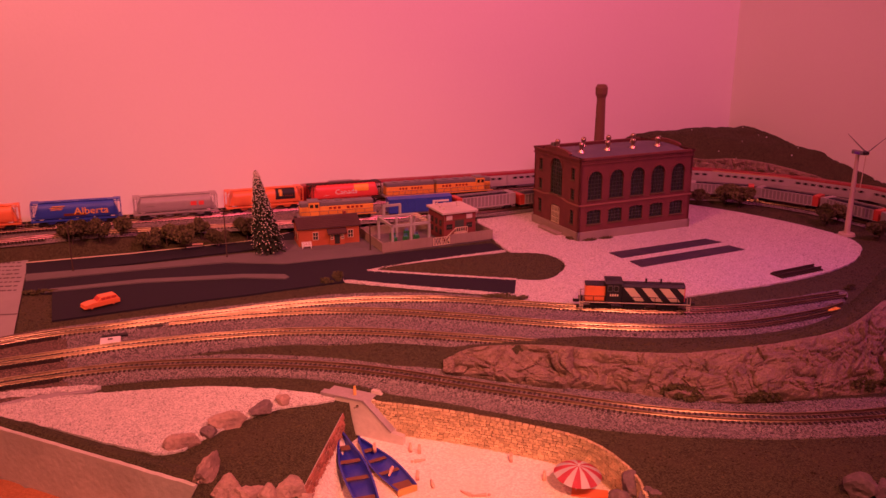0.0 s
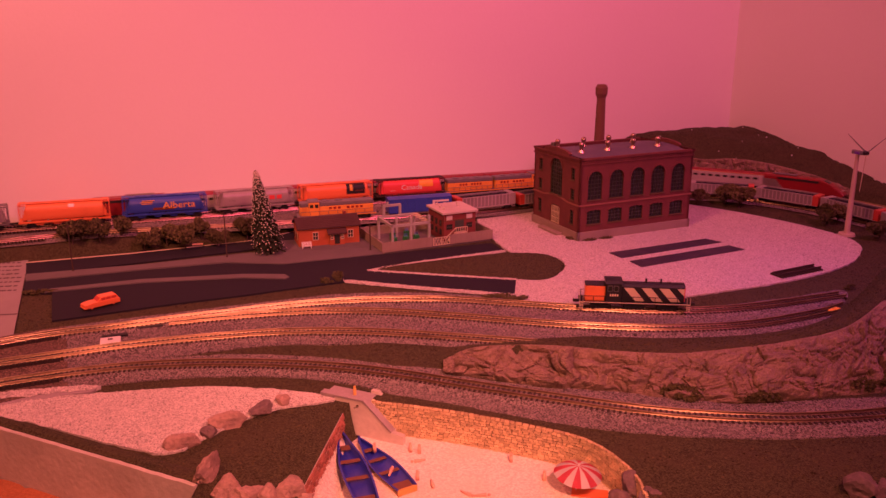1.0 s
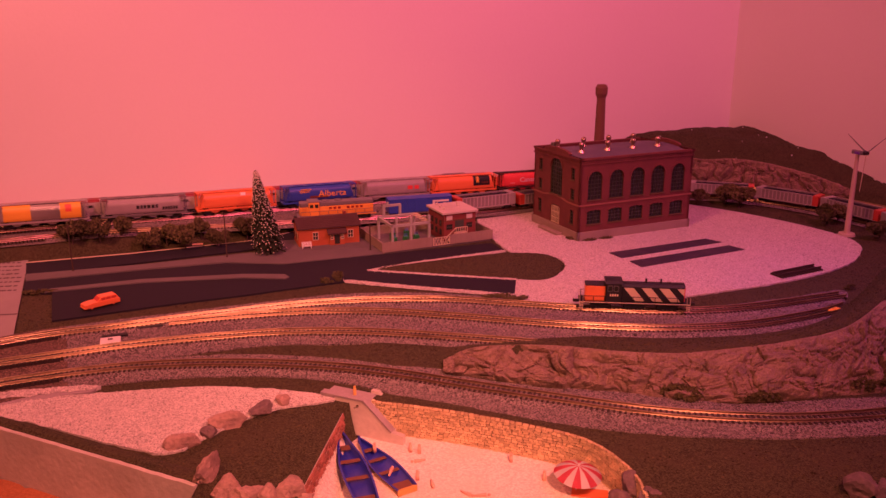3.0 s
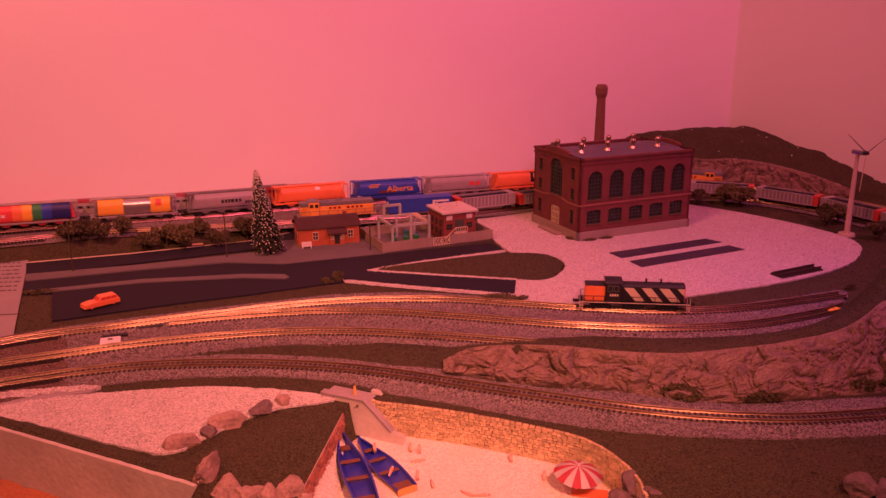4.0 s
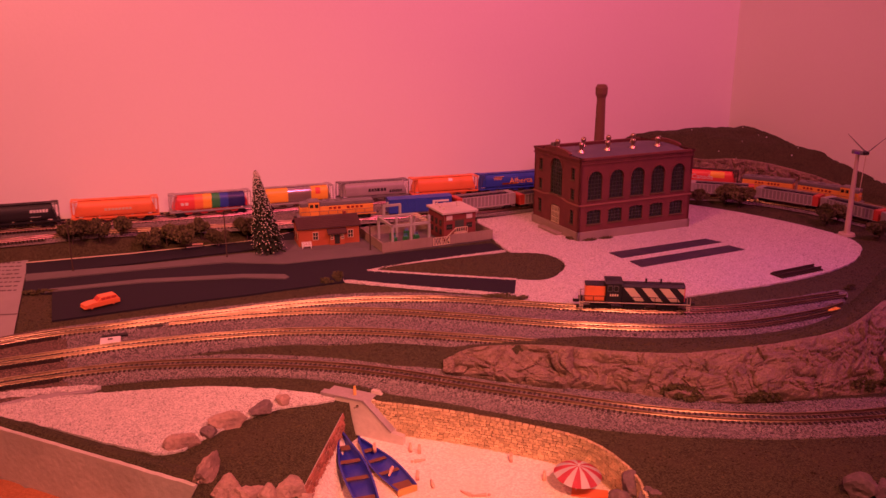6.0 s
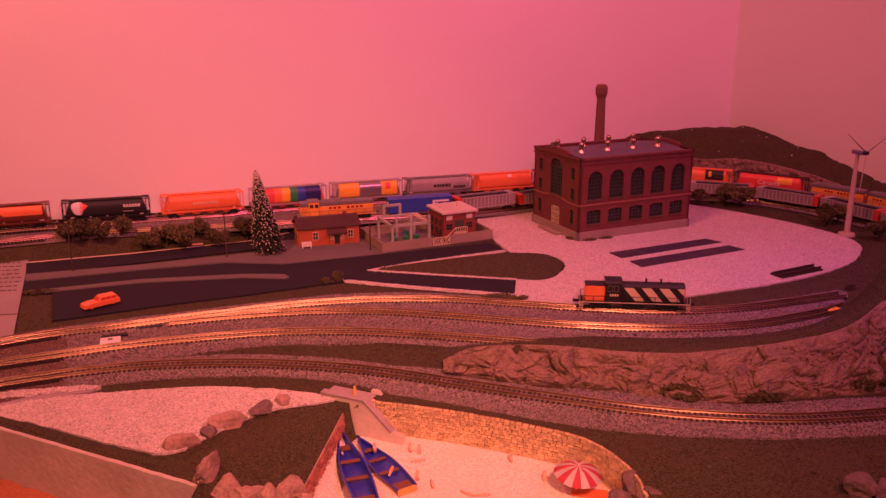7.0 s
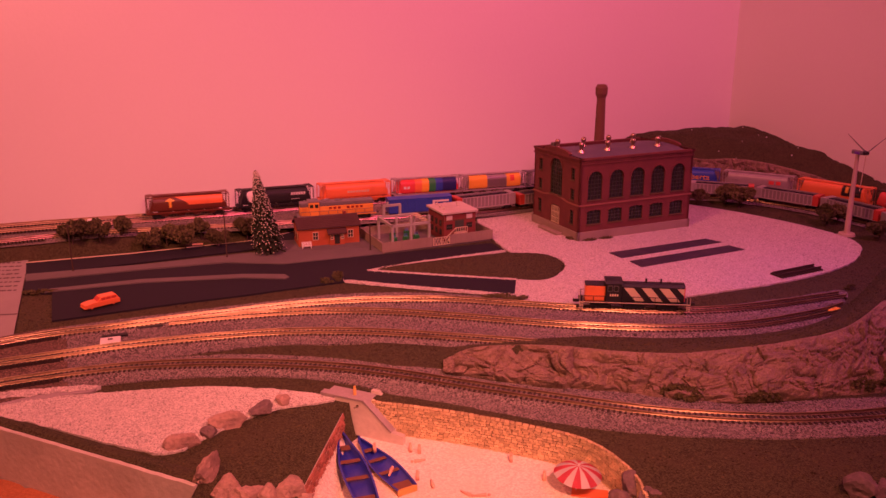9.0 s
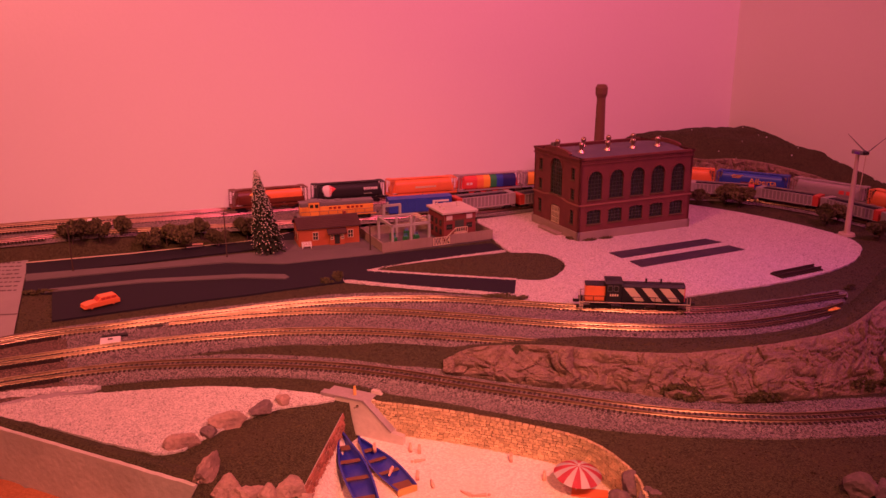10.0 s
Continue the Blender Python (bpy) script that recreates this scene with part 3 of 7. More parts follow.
def arched_window(parent, m, mid, w, sill, spring, rise, columns, bars, thick):
    """A recessed window: pane, surround and glazing bars."""
    arc = opening(w, sill, spring, rise)
    outline = [(mid - w / 2, sill), (mid + w / 2, sill)] + [(mid + x, z) for x, z in arc] + [(mid - x, z) for x, z in arc[::-1]]
    win = part("window", prism(bmesh.new(), outline, thick * 0.75, thick * 0.95, m, "y"), M["glass"], parent, "dark small-paned window")
    bm = bmesh.new()
    top = spring + rise
    for i in range(columns + 1):
        x = mid - w / 2 + w * i / columns
        h = spring + rise * math.sqrt(max(0, 1 - ((x - mid) / (w / 2)) ** 2))
        box(bm, x - 0.00022, thick * 0.45, sill, x + 0.00022, thick * 0.72, h, m=m)
    for j in range(bars + 1):
        z = sill + (top - sill) * j / bars * 0.96
        half = w / 2 if z < spring else w / 2 * math.sqrt(max(0, 1 - ((z - spring) / max(rise, 1e-6)) ** 2))
        box(bm, mid - half, thick * 0.45, z - 0.0002, mid + half, thick * 0.72, z + 0.0002, m=m)
    part("glazing_grid", bm, M["muntin"], win)
    bm = box(bmesh.new(), mid - w / 2 - 0.0008, -0.0012, sill - 0.0012, mid + w / 2 + 0.0008, thick * 0.6, sill, m=m)
    part("sill", bm, M["mortar"], win)
    # a proud brick hood over the arch
    bm = bmesh.new()
    ring = [(-x, z) for x, z in arc] + [(x, z) for x, z in arc[::-1][1:]]
    for (x0, z0), (x1, z1) in zip(ring, ring[1:]):
        k0 = 1.0 + 0.0016 / (w / 2)
        prism(bm, [(mid + x0, z0), (mid + x1, z1), (mid + x1 * k0, spring + (z1 - spring) * k0 + 0.0008), (mid + x0 * k0, spring + (z0 - spring) * k0 + 0.0008)], -0.0007, 0.0002, m, "y")
    bmesh.ops.remove_doubles(bm, verts=bm.verts, dist=1e-6)
    part("arch_hood", bm, M["brick"], win)


def power_house():
    top = thing("power_house", HOUSE, "dark red brick power house with tall arched windows", "building")
    t = 0.003
    sides = {"front": pose(0, 0, 0), "gable": pose(0, SHORT, 0, 0, 0, -90), "rear": pose(LONG, SHORT, 0, 0, 0, 180), "far": pose(LONG, 0, 0, 0, 0, 90)}
    for side, m in sides.items():
        length = LONG if side in ("front", "rear") else SHORT
        bm = bmesh.new()
        wins = []
        if length == LONG:
            n, edge = 5, 0.006
            bays = [(edge + (length - 2 * edge) * i / n, edge + (length - 2 * edge) * (i + 1) / n) for i in range(n)]
            box(bm, 0, 0, 0.010, edge, t, TALL - 0.001, m=m)
            box(bm, length - edge, 0, 0.010, length, t, TALL - 0.001, m=m)
            for a, b in bays:
                bay(bm, a, b, 0.010, 0.041, 0.0190, 0.0185, 0.0325, 0.0022, m, t)
                bay(bm, a, b, 0.041, TALL - 0.001, 0.0192, 0.0470, 0.0700, 0.0096, m, t)
                wins += [((a + b) / 2, 0.0190, 0.0185, 0.0325, 0.0022, 4, 4), ((a + b) / 2, 0.0192, 0.0470, 0.0700, 0.0096, 4, 7)]
        else:
            cuts = [0, 0.030, length - 0.030, length]
            for a, b in ((cuts[0], cuts[1]), (cuts[2], cuts[3])):
                for lo, hi, sill, spring in ((0.010, 0.041, 0.0175, 0.0320), (0.041, 0.0645, 0.0460, 0.0570), (0.0645, TALL, 0.0690, 0.0810)):
                    bay(bm, a, b, lo, hi, 0.0075, sill, spring, 0.0016, m, t)
                    wins.append(((a + b) / 2, 0.0075, sill, spring, 0.0016, 2, 4))
            bay(bm, cuts[1], cuts[2], 0.010, 0.041, 0.020, 0.0101, 0.0290, 0.0035, m, t)
            bay(bm, cuts[1], cuts[2], 0.041, TALL, 0.026, 0.0450, 0.0770, 0.0120, m, t)
            wins.append((length / 2, 0.026, 0.0450, 0.0770, 0.0120, 5, 9))
            # the curved gable head
            head = [(cuts[1] - 0.006, TALL)] + [(length / 2 + 0.027 * math.cos(a), TALL + 0.0015 + 0.0042 * math.sin(a)) for a in np.linspace(math.pi, 0, 12)] + [(cuts[2] + 0.006, TALL)]
            prism(bm, head[::-1], -0.0008, t, m, "y")
        bmesh.ops.remove_doubles(bm, verts=bm.verts, dist=1e-6)
        part("wall", bm, M["brick"], top)
        for w in wins:
            arched_window(top, m, *w, t)
        if length == SHORT:
            door = part("door", prism(bmesh.new(), [(length / 2 - 0.010, 0.010), (length / 2 + 0.010, 0.010), (length / 2 + 0.010, 0.0305), (length / 2, 0.0325), (length / 2 - 0.010, 0.0305)], 0.0018, 0.0026, m, "y"), M["glass"], top, "glazed double door with pale frames")
            bm = bmesh.new()
            for i in range(7):
                x = length / 2 - 0.0098 + 0.0196 * i / 6
                box(bm, x - 0.0004, 0.0010, 0.010, x + 0.0004, 0.0019, 0.031, m=m)
            for z in (0.0105, 0.0165, 0.0235, 0.0300):
                box(bm, length / 2 - 0.010, 0.0011, z - 0.0004, length / 2 + 0.010, 0.0018, z + 0.0004, m=m)
            part("door_frame", bm, M["cream"], door)
        bm = bmesh.new()
        box(bm, -0.0012, -0.0012, 0, length + 0.0012, t, 0.0100, 0.0003, m=m)
        part("plinth", bm, M["fence"], top, "grey concrete plinth")
        bm = bmesh.new()
        arch = 0.0032 if length == SHORT else 0.0
        run = [(-0.0009 + (length + 0.0018) * i / 24) for i in range(25)]
        rise = [arch * max(0.0, math.cos(math.pi * (x - length / 2) / 0.052)) if abs(x - length / 2) < 0.026 else 0.0 for x in run]
        lower, upper = [(x, 0.0402 + h) for x, h in zip(run, rise)], [(x, 0.0420 + h) for x, h in zip(run, rise)]
        prism(bm, lower + upper[::-1], -0.0011, 0.0002, m, "y")
        part("string_course", bm, M["string"], top, "pale weathered string course")
        bm = box(bmesh.new(), -0.0010, -0.0010, TALL - 0.0075, length + 0.0010, 0.0002, TALL - 0.0060, m=m)
        for k in range(int(length / 0.0032)):
            x = 0.001 + k * 0.0032
            box(bm, x, -0.0011, TALL - 0.0058, x + 0.0016, 0.0002, TALL - 0.0030, m=m)
        box(bm, -0.0014, -0.0014, TALL - 0.0026, length + 0.0014, t, TALL, 0.0002, m=m)
        part("cornice", bm, M["brick"], top, "corbelled brick cornice")
    bm = bmesh.new()
    roof = [(0.004 + (SHORT - 0.008) * k / 12, TALL - 0.0035 + 0.0045 * math.sin(math.pi * k / 12)) for k in range(13)]
    prism(bm, roof + [(SHORT - 0.004, TALL - 0.006), (0.004, TALL - 0.006)], 0.003, LONG - 0.003, None, "x")
    part("roof", bm, M["roof"], top, "dull grey-violet felt roof")
    for y in (0.036, 0.072):
        for k in range(4):
            x = 0.024 + k * 0.0365 - (0.010 if y > 0.05 else 0)
            z = TALL - 0.0035 + 0.0045 * math.sin(math.pi * (y - 0.004) / (SHORT - 0.008)) - 0.0004
            bm = rod(bmesh.new(), (x, y, z), (x, y, z + 0.0030), 0.0046, 0.0030, 12)
            rod(bm, (x, y, z + 0.0030), (x, y, z + 0.0062), 0.0022, sides=12)
            part_vent = part("roof_vent", bm, M["vent"], top, "tarnished brass roof ventilator")
            bm = bmesh.new()
            bmesh.ops.create_uvsphere(bm, u_segments=10, v_segments=7, radius=0.0034, matrix=Matrix.Translation((x, y, z + 0.0088)))
            part("vent_head", bm, M["vent"], part_vent, smooth=True)
    bm = box(bmesh.new(), 0.012, 0.078, TALL - 0.001, 0.018, 0.084, TALL + 0.006, 0.0003)
    part("roof_hatch", bm, M["concrete"], top)
    bm = box(bmesh.new(), -0.010, 0.030, 0, -0.0013, 0.072, 0.0030, 0.0004)
    part("doorstep", bm, M["fence"], top)


def chimney():
    top = thing("chimney_stack", pose(0.2035, 1.083, 0.0008), "tall eight-sided brown brick chimney stack", "chimney")
    part("shaft", rod(bmesh.new(), (0, 0, 0), (0, 0, 0.146), 0.0086, 0.0056, 8), M["chimney"], top)
    bm = rod(bmesh.new(), (0, 0, 0.146), (0, 0, 0.151), 0.0060, 0.0078, 8)
    rod(bm, (0, 0, 0.151), (0, 0, 0.1585), 0.0078, 0.0078, 8)
    rod(bm, (0, 0, 0.1585), (0, 0, 0.1625), 0.0078, 0.0058, 8)
    part("crown", bm, M["chimney"], top)


power_house()
chimney()


# ---- rolling stock ----
def bogie(parent, x, z=0.0, base=0.0085):
    bm = bmesh.new()
    for y in (-0.0058, 0.0058):
        prism(bm, [(x - base / 2 - 0.0028, z + 0.0022), (x - base / 2 - 0.0020, z + 0.0046), (x - 0.0020, z + 0.0050), (x + 0.0020, z + 0.0050), (x + base / 2 + 0.0020, z + 0.0046), (x + base / 2 + 0.0028, z + 0.0022), (x + 0.0015, z + 0.0014), (x - 0.0015, z + 0.0014)], y - 0.0006, y + 0.0006, None, "y")
    box(bm, x - 0.002, -0.0055, z + 0.0030, x + 0.002, 0.0055, z + 0.0065)
    b = part("bogie", bm, M["black"], parent, "black bogie")
    for dx in (-base / 2, base / 2):
        bm = bmesh.new()
        for y in (-0.0048, 0.0048):
            rod(bm, (x + dx, y - 0.0007, z + 0.0029), (x + dx, y + 0.0007, z + 0.0029), 0.0029, sides=12)
        rod(bm, (x + dx, -0.0045, z + 0.0029), (x + dx, 0.0045, z + 0.0029), 0.0006, sides=6)
        part("wheelset", bm, M["tie"], b)


def lettering(name, text, parent, material, x, y, z, size):
    """Words in raised lettering on a car's near side."""
    cu = bpy.data.curves.new(name, "FONT")
    cu.body, cu.size, cu.extrude, cu.resolution_u = text, size, 0.00008, 2
    ob = bpy.data.objects.new(name, cu)
    me = bpy.data.meshes.new_from_object(ob)
    bpy.data.objects.remove(ob)
    me.materials.clear()
    me.materials.append(material)
    me.transform(Matrix.Translation((x, y, z)) @ Matrix.Rotation(radians(90), 4, "X"))
    out = new(name, me)
    out.parent = parent
    return out


def tank_side(k):
    """The hopper's bulging section: k from 0 (bottom, near side) through 0.5 (crown) to 1."""
    a = math.pi * (k * 1.36 - 0.18)
    c, s = math.cos(a), math.sin(a)
    return -0.0104 * math.copysign(abs(c) ** 0.62, c), 0.0180 + 0.0112 * math.copysign(abs(s) ** 0.72, s)


def skin(bm, x0, x1, k0, k1, out, n=14):
    """A strip of the hopper's shell between two stations, lifted by out."""
    rings = []
    for x in (x0, x1):
        ring = []
        for k in np.linspace(k0, k1, n):
            y, z = tank_side(k)
            d = Vector((y, z - 0.018)).normalized() * out
            ring.append(bm.verts.new((x, y + d.x, z + d.y)))
        rings.append(ring)
    for i in range(n - 1):
        bm.faces.new((rings[0][i], rings[0][i + 1], rings[1][i + 1], rings[1][i]))
    return rings


def shaped(bm, left, right, k0, k1, out, n=18):
    """A panel on the hopper's shell whose ends follow two lines of the height."""
    rows = []
    for k in np.linspace(k0, k1, n):
        y, z = tank_side(k)
        d = Vector((y, z - 0.018)).normalized() * out
        u = (k - k0) / (k1 - k0)
        rows.append([bm.verts.new((x, y + d.x, z + d.y)) for x in (left(u), right(u))])
    for r0, r1 in zip(rows, rows[1:]):
        bm.faces.new((r0[0], r0[1], r1[1], r1[0]))
    return bm


def hopper(label, colour, frame_colour, panels=(), words=(), marks=(), shapes=()):
    """A cylindrical covered hopper, its middle over the origin, rail top at z = 0."""
    top = thing("hopper_car", Matrix(), label, "freight car", "moving freight train")
    bm = bmesh.new()
    rings = skin(bm, -0.0400, 0.0400, 0, 1, 0.0, 30)
    bm.faces.new(rings[0])
    bm.faces.new(rings[1][::-1])
    bm.faces.new((rings[0][0], rings[1][0], rings[1][-1], rings[0][-1]))
    part("tank", bm, M[colour], top, smooth=False)
    for side in (-1, 1):
        # sloped end sheet and the open end cage
        bm = prism(bmesh.new(), [(side * 0.0400, 0.0270), (side * 0.0400, 0.0110), (side * 0.0450, 0.0110)], -0.0085, 0.0085, None, "y")
        part("slope_sheet", bm, M[colour], top)
        bm = bmesh.new()
        for y in (-0.0094, 0.0094):
            box(bm, side * 0.0472 - 0.0005, y - 0.0005, 0.0078, side * 0.0472 + 0.0005, y + 0.0005, 0.0296)
            box(bm, side * 0.0400, y - 0.0004, 0.0285, side * 0.0472, y + 0.0004, 0.0296)
            box(bm, side * 0.0435 - 0.0003, y - 0.0003, 0.0090, side * 0.0435 + 0.0003, y + 0.0003, 0.0290)
        box(bm, side * 0.0472 - 0.0005, -0.0094, 0.0285, side * 0.0472 + 0.0005, 0.0094, 0.0296)
        for k in range(5):
            box(bm, side * 0.0474 - 0.0003, -0.0094, 0.0105 + 0.0036 * k, side * 0.0474 + 0.0003, -0.0055, 0.0110 + 0.0036 * k)
        part("end_cage", bm, M[frame_colour], top)
        bm = box(bmesh.new(), side * 0.0400, -0.0096, 0.0066, side * 0.0484, 0.0096, 0.0084, 0.0003)
        part("end_platform", bm, M[frame_colour], top)
        bm = box(bmesh.new(), side * 0.0480, -0.0012, 0.0052, side * 0.0528, 0.0012, 0.0072)
        part("coupler", bm, M["black"], top)
        bogie(top, side * 0.0345)
    for y in (-0.0098, 0.0098):
        part("side_sill", box(bmesh.new(), -0.0478, y - 0.0006, 0.0074, 0.0478, y + 0.0006, 0.0094), M[frame_colour], top)
    for k in range(4):
        x = -0.0270 + 0.0180 * k
        bm = prism(bmesh.new(), [(x - 0.0085, 0.0100), (x - 0.0030, 0.0040), (x + 0.0030, 0.0040), (x + 0.0085, 0.0100)], -0.0080, 0.0080, None, "y")
        part("chute", bm, M[colour], top)
    bm = box(bmesh.new(), -0.0472, -0.0052, 0.0296, 0.0472, 0.0052, 0.0301)
    for k in range(16):
        x = -0.045 + 0.006 * k
        box(bm, x - 0.0004, -0.0052, 0.0288, x + 0.0004, 0.0052, 0.0297)
    part("running_board", bm, M[frame_colour], top)
    for k in range(4):
        part("roof_hatch", box(bmesh.new(), -0.0330 + 0.018 * k, -0.0018, 0.0300, -0.0210 + 0.018 * k, 0.0018, 0.0306, 0.0002), M[frame_colour], top)
    for x0, x1, k0, k1, c in panels:
        bm = bmesh.new()
        skin(bm, x0, x1, k0, k1, 0.00018)
        part("painted_panel", bm, M[c], top)
    for left, right, k0, k1, c in shapes:
        part("painted_panel", shaped(bmesh.new(), left, right, k0, k1, 0.00026), M[c], top)
    for text, x, z, size, c in words:
        lettering("lettering", text, top, M[c], x, -0.0107, z, size)
    for x0, z0, x1, z1, c in marks:
        part("mark", box(bmesh.new(), x0, -0.0107, z0, x1, -0.0100, z1), M[c], top)
    return top


def letters(x, z, widths, h, c):
    """A row of plain bars in place of a company's name."""
    out = []
    for w in widths:
        out.append((x, z, x + w * 0.72, z + h, c))
        x += w
    return out


LO, HI = 0.12, 0.47


def diesel(name, label, group, length=0.088, cab=True, flip=False):
    """A yellow hood diesel with a grey roof; its cab at the leading end."""
    top = thing(name, Matrix(), label, "locomotive", group)
    h = length / 2
    f = -1 if flip else 1
    part("frame", box(bmesh.new(), -h, -0.0092, 0.0062, h, 0.0092, 0.0080, 0.0003), M["loco_grey"], top)
    part("hood", box(bmesh.new(), -h + 0.004, -0.0068, 0.0080, h - 0.004, 0.0068, 0.0198, 0.0006), M["yellow"], top)
    part("hood_roof", box(bmesh.new(), -h + 0.0036, -0.0070, 0.0196, h - 0.0036, 0.0070, 0.0256, 0.0010), M["loco_grey"], top, "grey roof")
    for k in range(3):
        x = -h + 0.018 + k * 0.016
        bm = rod(bmesh.new(), (x, 0, 0.0250), (x, 0, 0.0266), 0.0045, sides=14)
        part("roof_fan", bm, M["loco_grey"], top)
    if cab:
        x = f * (h - 0.020)
        c = part("cab", box(bmesh.new(), x - 0.0065, -0.0090, 0.0080, x + 0.0065, 0.0090, 0.0262, 0.0007), M["yellow"], top)
        part("cab_roof", box(bmesh.new(), x - 0.0068, -0.0092, 0.0260, x + 0.0068, 0.0092, 0.0274, 0.0006), M["loco_grey"], c)
        for dx in (-0.0030, 0.0030):
            part("cab_window", box(bmesh.new(), x + dx - 0.0020, -0.0092, 0.0190, x + dx + 0.0020, -0.0089, 0.0235), M["glass"], c)
        part("windscreen", box(bmesh.new(), x + f * 0.0064, -0.0070, 0.0195, x + f * 0.0067, 0.0070, 0.0238), M["glass"], c)
        part("short_nose", box(bmesh.new(), f * (h - 0.0135), -0.0068, 0.0080, f * (h - 0.0035), 0.0068, 0.0186, 0.0008), M["yellow"], top)
        part("headlight", box(bmesh.new(), f * (h - 0.0034), -0.0015, 0.0150, f * (h - 0.0030), 0.0015, 0.0165), M["white"], top)
    part("fuel_tank", box(bmesh.new(), -0.013, -0.0080, 0.0022, 0.013, 0.0080, 0.0062, 0.0008), M["black"], top)
    for side in (-1, 1):
        bogie(top, side * (h - 0.018), base=0.016)
        part("coupler", box(bmesh.new(), side * h, -0.0012, 0.0050, side * (h + 0.0035), 0.0012, 0.0068), M["black"], top)
        bm = bmesh.new()
        y = side * 0.0090
        rod(bm, (-h + 0.004, y, 0.0140), (h - 0.004, y, 0.0140), 0.0003, sides=5)
        n = 9
        for k in range(n):
            x = -h + 0.004 + (length - 0.008) * k / (n - 1)
            rod(bm, (x, y, 0.0080), (x, y, 0.0140), 0.00028, sides=5)
        part("handrail", bm, M["loco_grey"], top)
        part("frame_stripe", box(bmesh.new(), -h + 0.001, side * 0.0092, 0.0064, h - 0.001, side * 0.0095, 0.0078), M["yellow"], top, "yellow walkway edge")
    for k in range(6):
        part("hood_door", box(bmesh.new(), -h + 0.010 + k * (length - 0.040) / 6, -0.0070, 0.0086, -h + 0.0102 + (k + 0.82) * (length - 0.040) / 6, -0.00675, 0.0148), M["yellow"], top)
    step = length * 0.056
    for k in range(8):
        if k == 3:
            continue
        x = -h + 0.012 + (0.0 if cab and not flip else 0.010) + (0.016 if flip else 0) + step * k
        part("mark", box(bmesh.new(), x, -0.00705, 0.0154, x + step * 0.6, -0.0067, 0.0184), M["deep_red"], top)
    return top


def gondola(group="stored coal train"):
    top = thing("coal_gondola", Matrix(), "silver ribbed coal gondola with red ends and coal load", "freight car", group)
    h = 0.0415
    bm = bmesh.new()
    for y in (-0.0098, 0.0094):
        box(bm, -h, y, 0.0070, h, y + 0.0004, 0.0230)
    part("side_panel", bm, M["gon_panel"], top)
    for y in (-0.0104, 0.0098):
        bm = box(bmesh.new(), -h, y, 0.0222, h, y + 0.0006, 0.0234)
        box(bm, -h, y, 0.0066, h, y + 0.0006, 0.0080)
        part("top_chord", bm, M["light_grey"], top)
    for k in range(14):
        x = -h + 0.008 + (2 * h - 0.016) * k / 13
        for y in (-0.0104, 0.0098):
            part("rib", box(bmesh.new(), x - 0.0006, y, 0.0078, x + 0.0006, y + 0.0006, 0.0224), M["light_grey"], top)
    for side in (-1, 1):
        part("end_panel", box(bmesh.new(), side * (h - 0.0070), -0.0106, 0.0070, side * (h + 0.0004), 0.0106, 0.0236, 0.0003), M["end_red" if side < 0 else "car_grey"], top, "red end panel" if side < 0 else "")
        part("coupler", box(bmesh.new(), side * h, -0.0012, 0.0050, side * (h + 0.0035), 0.0012, 0.0068), M["black"], top)
        bogie(top, side * 0.0315)
    part("floor_tub", box(bmesh.new(), -0.026, -0.0080, 0.0040, 0.026, 0.0080, 0.0072, 0.0006), M["car_grey"], top)
    bm = bmesh.new()
    n = 22
    rows = []
    for i in range(n):
        x = -0.0350 + 0.070 * i / (n - 1)
        rows.append([bm.verts.new((x, -0.0094 + 0.0188 * j / 5, 0.0205 + 0.0025 * math.sin(math.pi * j / 5) + 0.0012 * noise.noise((x * 300, j, 2)))) for j in range(6)])
    for r0, r1 in zip(rows, rows[1:]):
        for j in range(5):
            bm.faces.new((r0[j], r0[j + 1], r1[j + 1], r1[j]))
    part("coal_load", bm, M["asphalt"], top, "dark coal load")
    return top


def boxcar():
    top = thing("box_car", Matrix(), "blue ribbed box car with white company emblem", "freight car", "stored coal train")
    h = 0.0400
    part("body", box(bmesh.new(), -h, -0.0094, 0.0060, h, 0.0094, 0.0262, 0.0004), M["blue"], top)
    part("roof", prism(bmesh.new(), [(-0.0098, 0.0262), (0.0098, 0.0262), (0, 0.0282)], -h - 0.0004, h + 0.0004, None, "x"), M["blue"], top)
    for k in range(15):
        x = -h + 0.0015 + (2 * h - 0.003) * k / 14
        if abs(x) > 0.008:
            part("rib", box(bmesh.new(), x - 0.0004, -0.0099, 0.0065, x + 0.0004, -0.0093, 0.0258), M["blue"], top)
    part("sliding_door", box(bmesh.new(), -0.0075, -0.0101, 0.0068, 0.0075, -0.0093, 0.0250, 0.0002), M["blue"], top)
    # the emblem: plain white shapes
    bm = bmesh.new()
    for a in ((0.015, 0.0195, 0.036, 0.0222), (0.015, 0.0120, 0.0182, 0.0195), (0.0182, 0.0120, 0.0250, 0.0140), (0.0285, 0.0120, 0.0315, 0.0180)):
        box(bm, a[0], -0.0102, a[1], a[2], -0.0098, a[3])
    part("mark", bm, M["white"], top, "white company emblem")
    for side in (-1, 1):
        bogie(top, side * 0.0295)
        part("coupler", box(bmesh.new(), side * h, -0.0012, 0.0050, side * (h + 0.0035), 0.0012, 0.0068), M["black"], top)
    return top


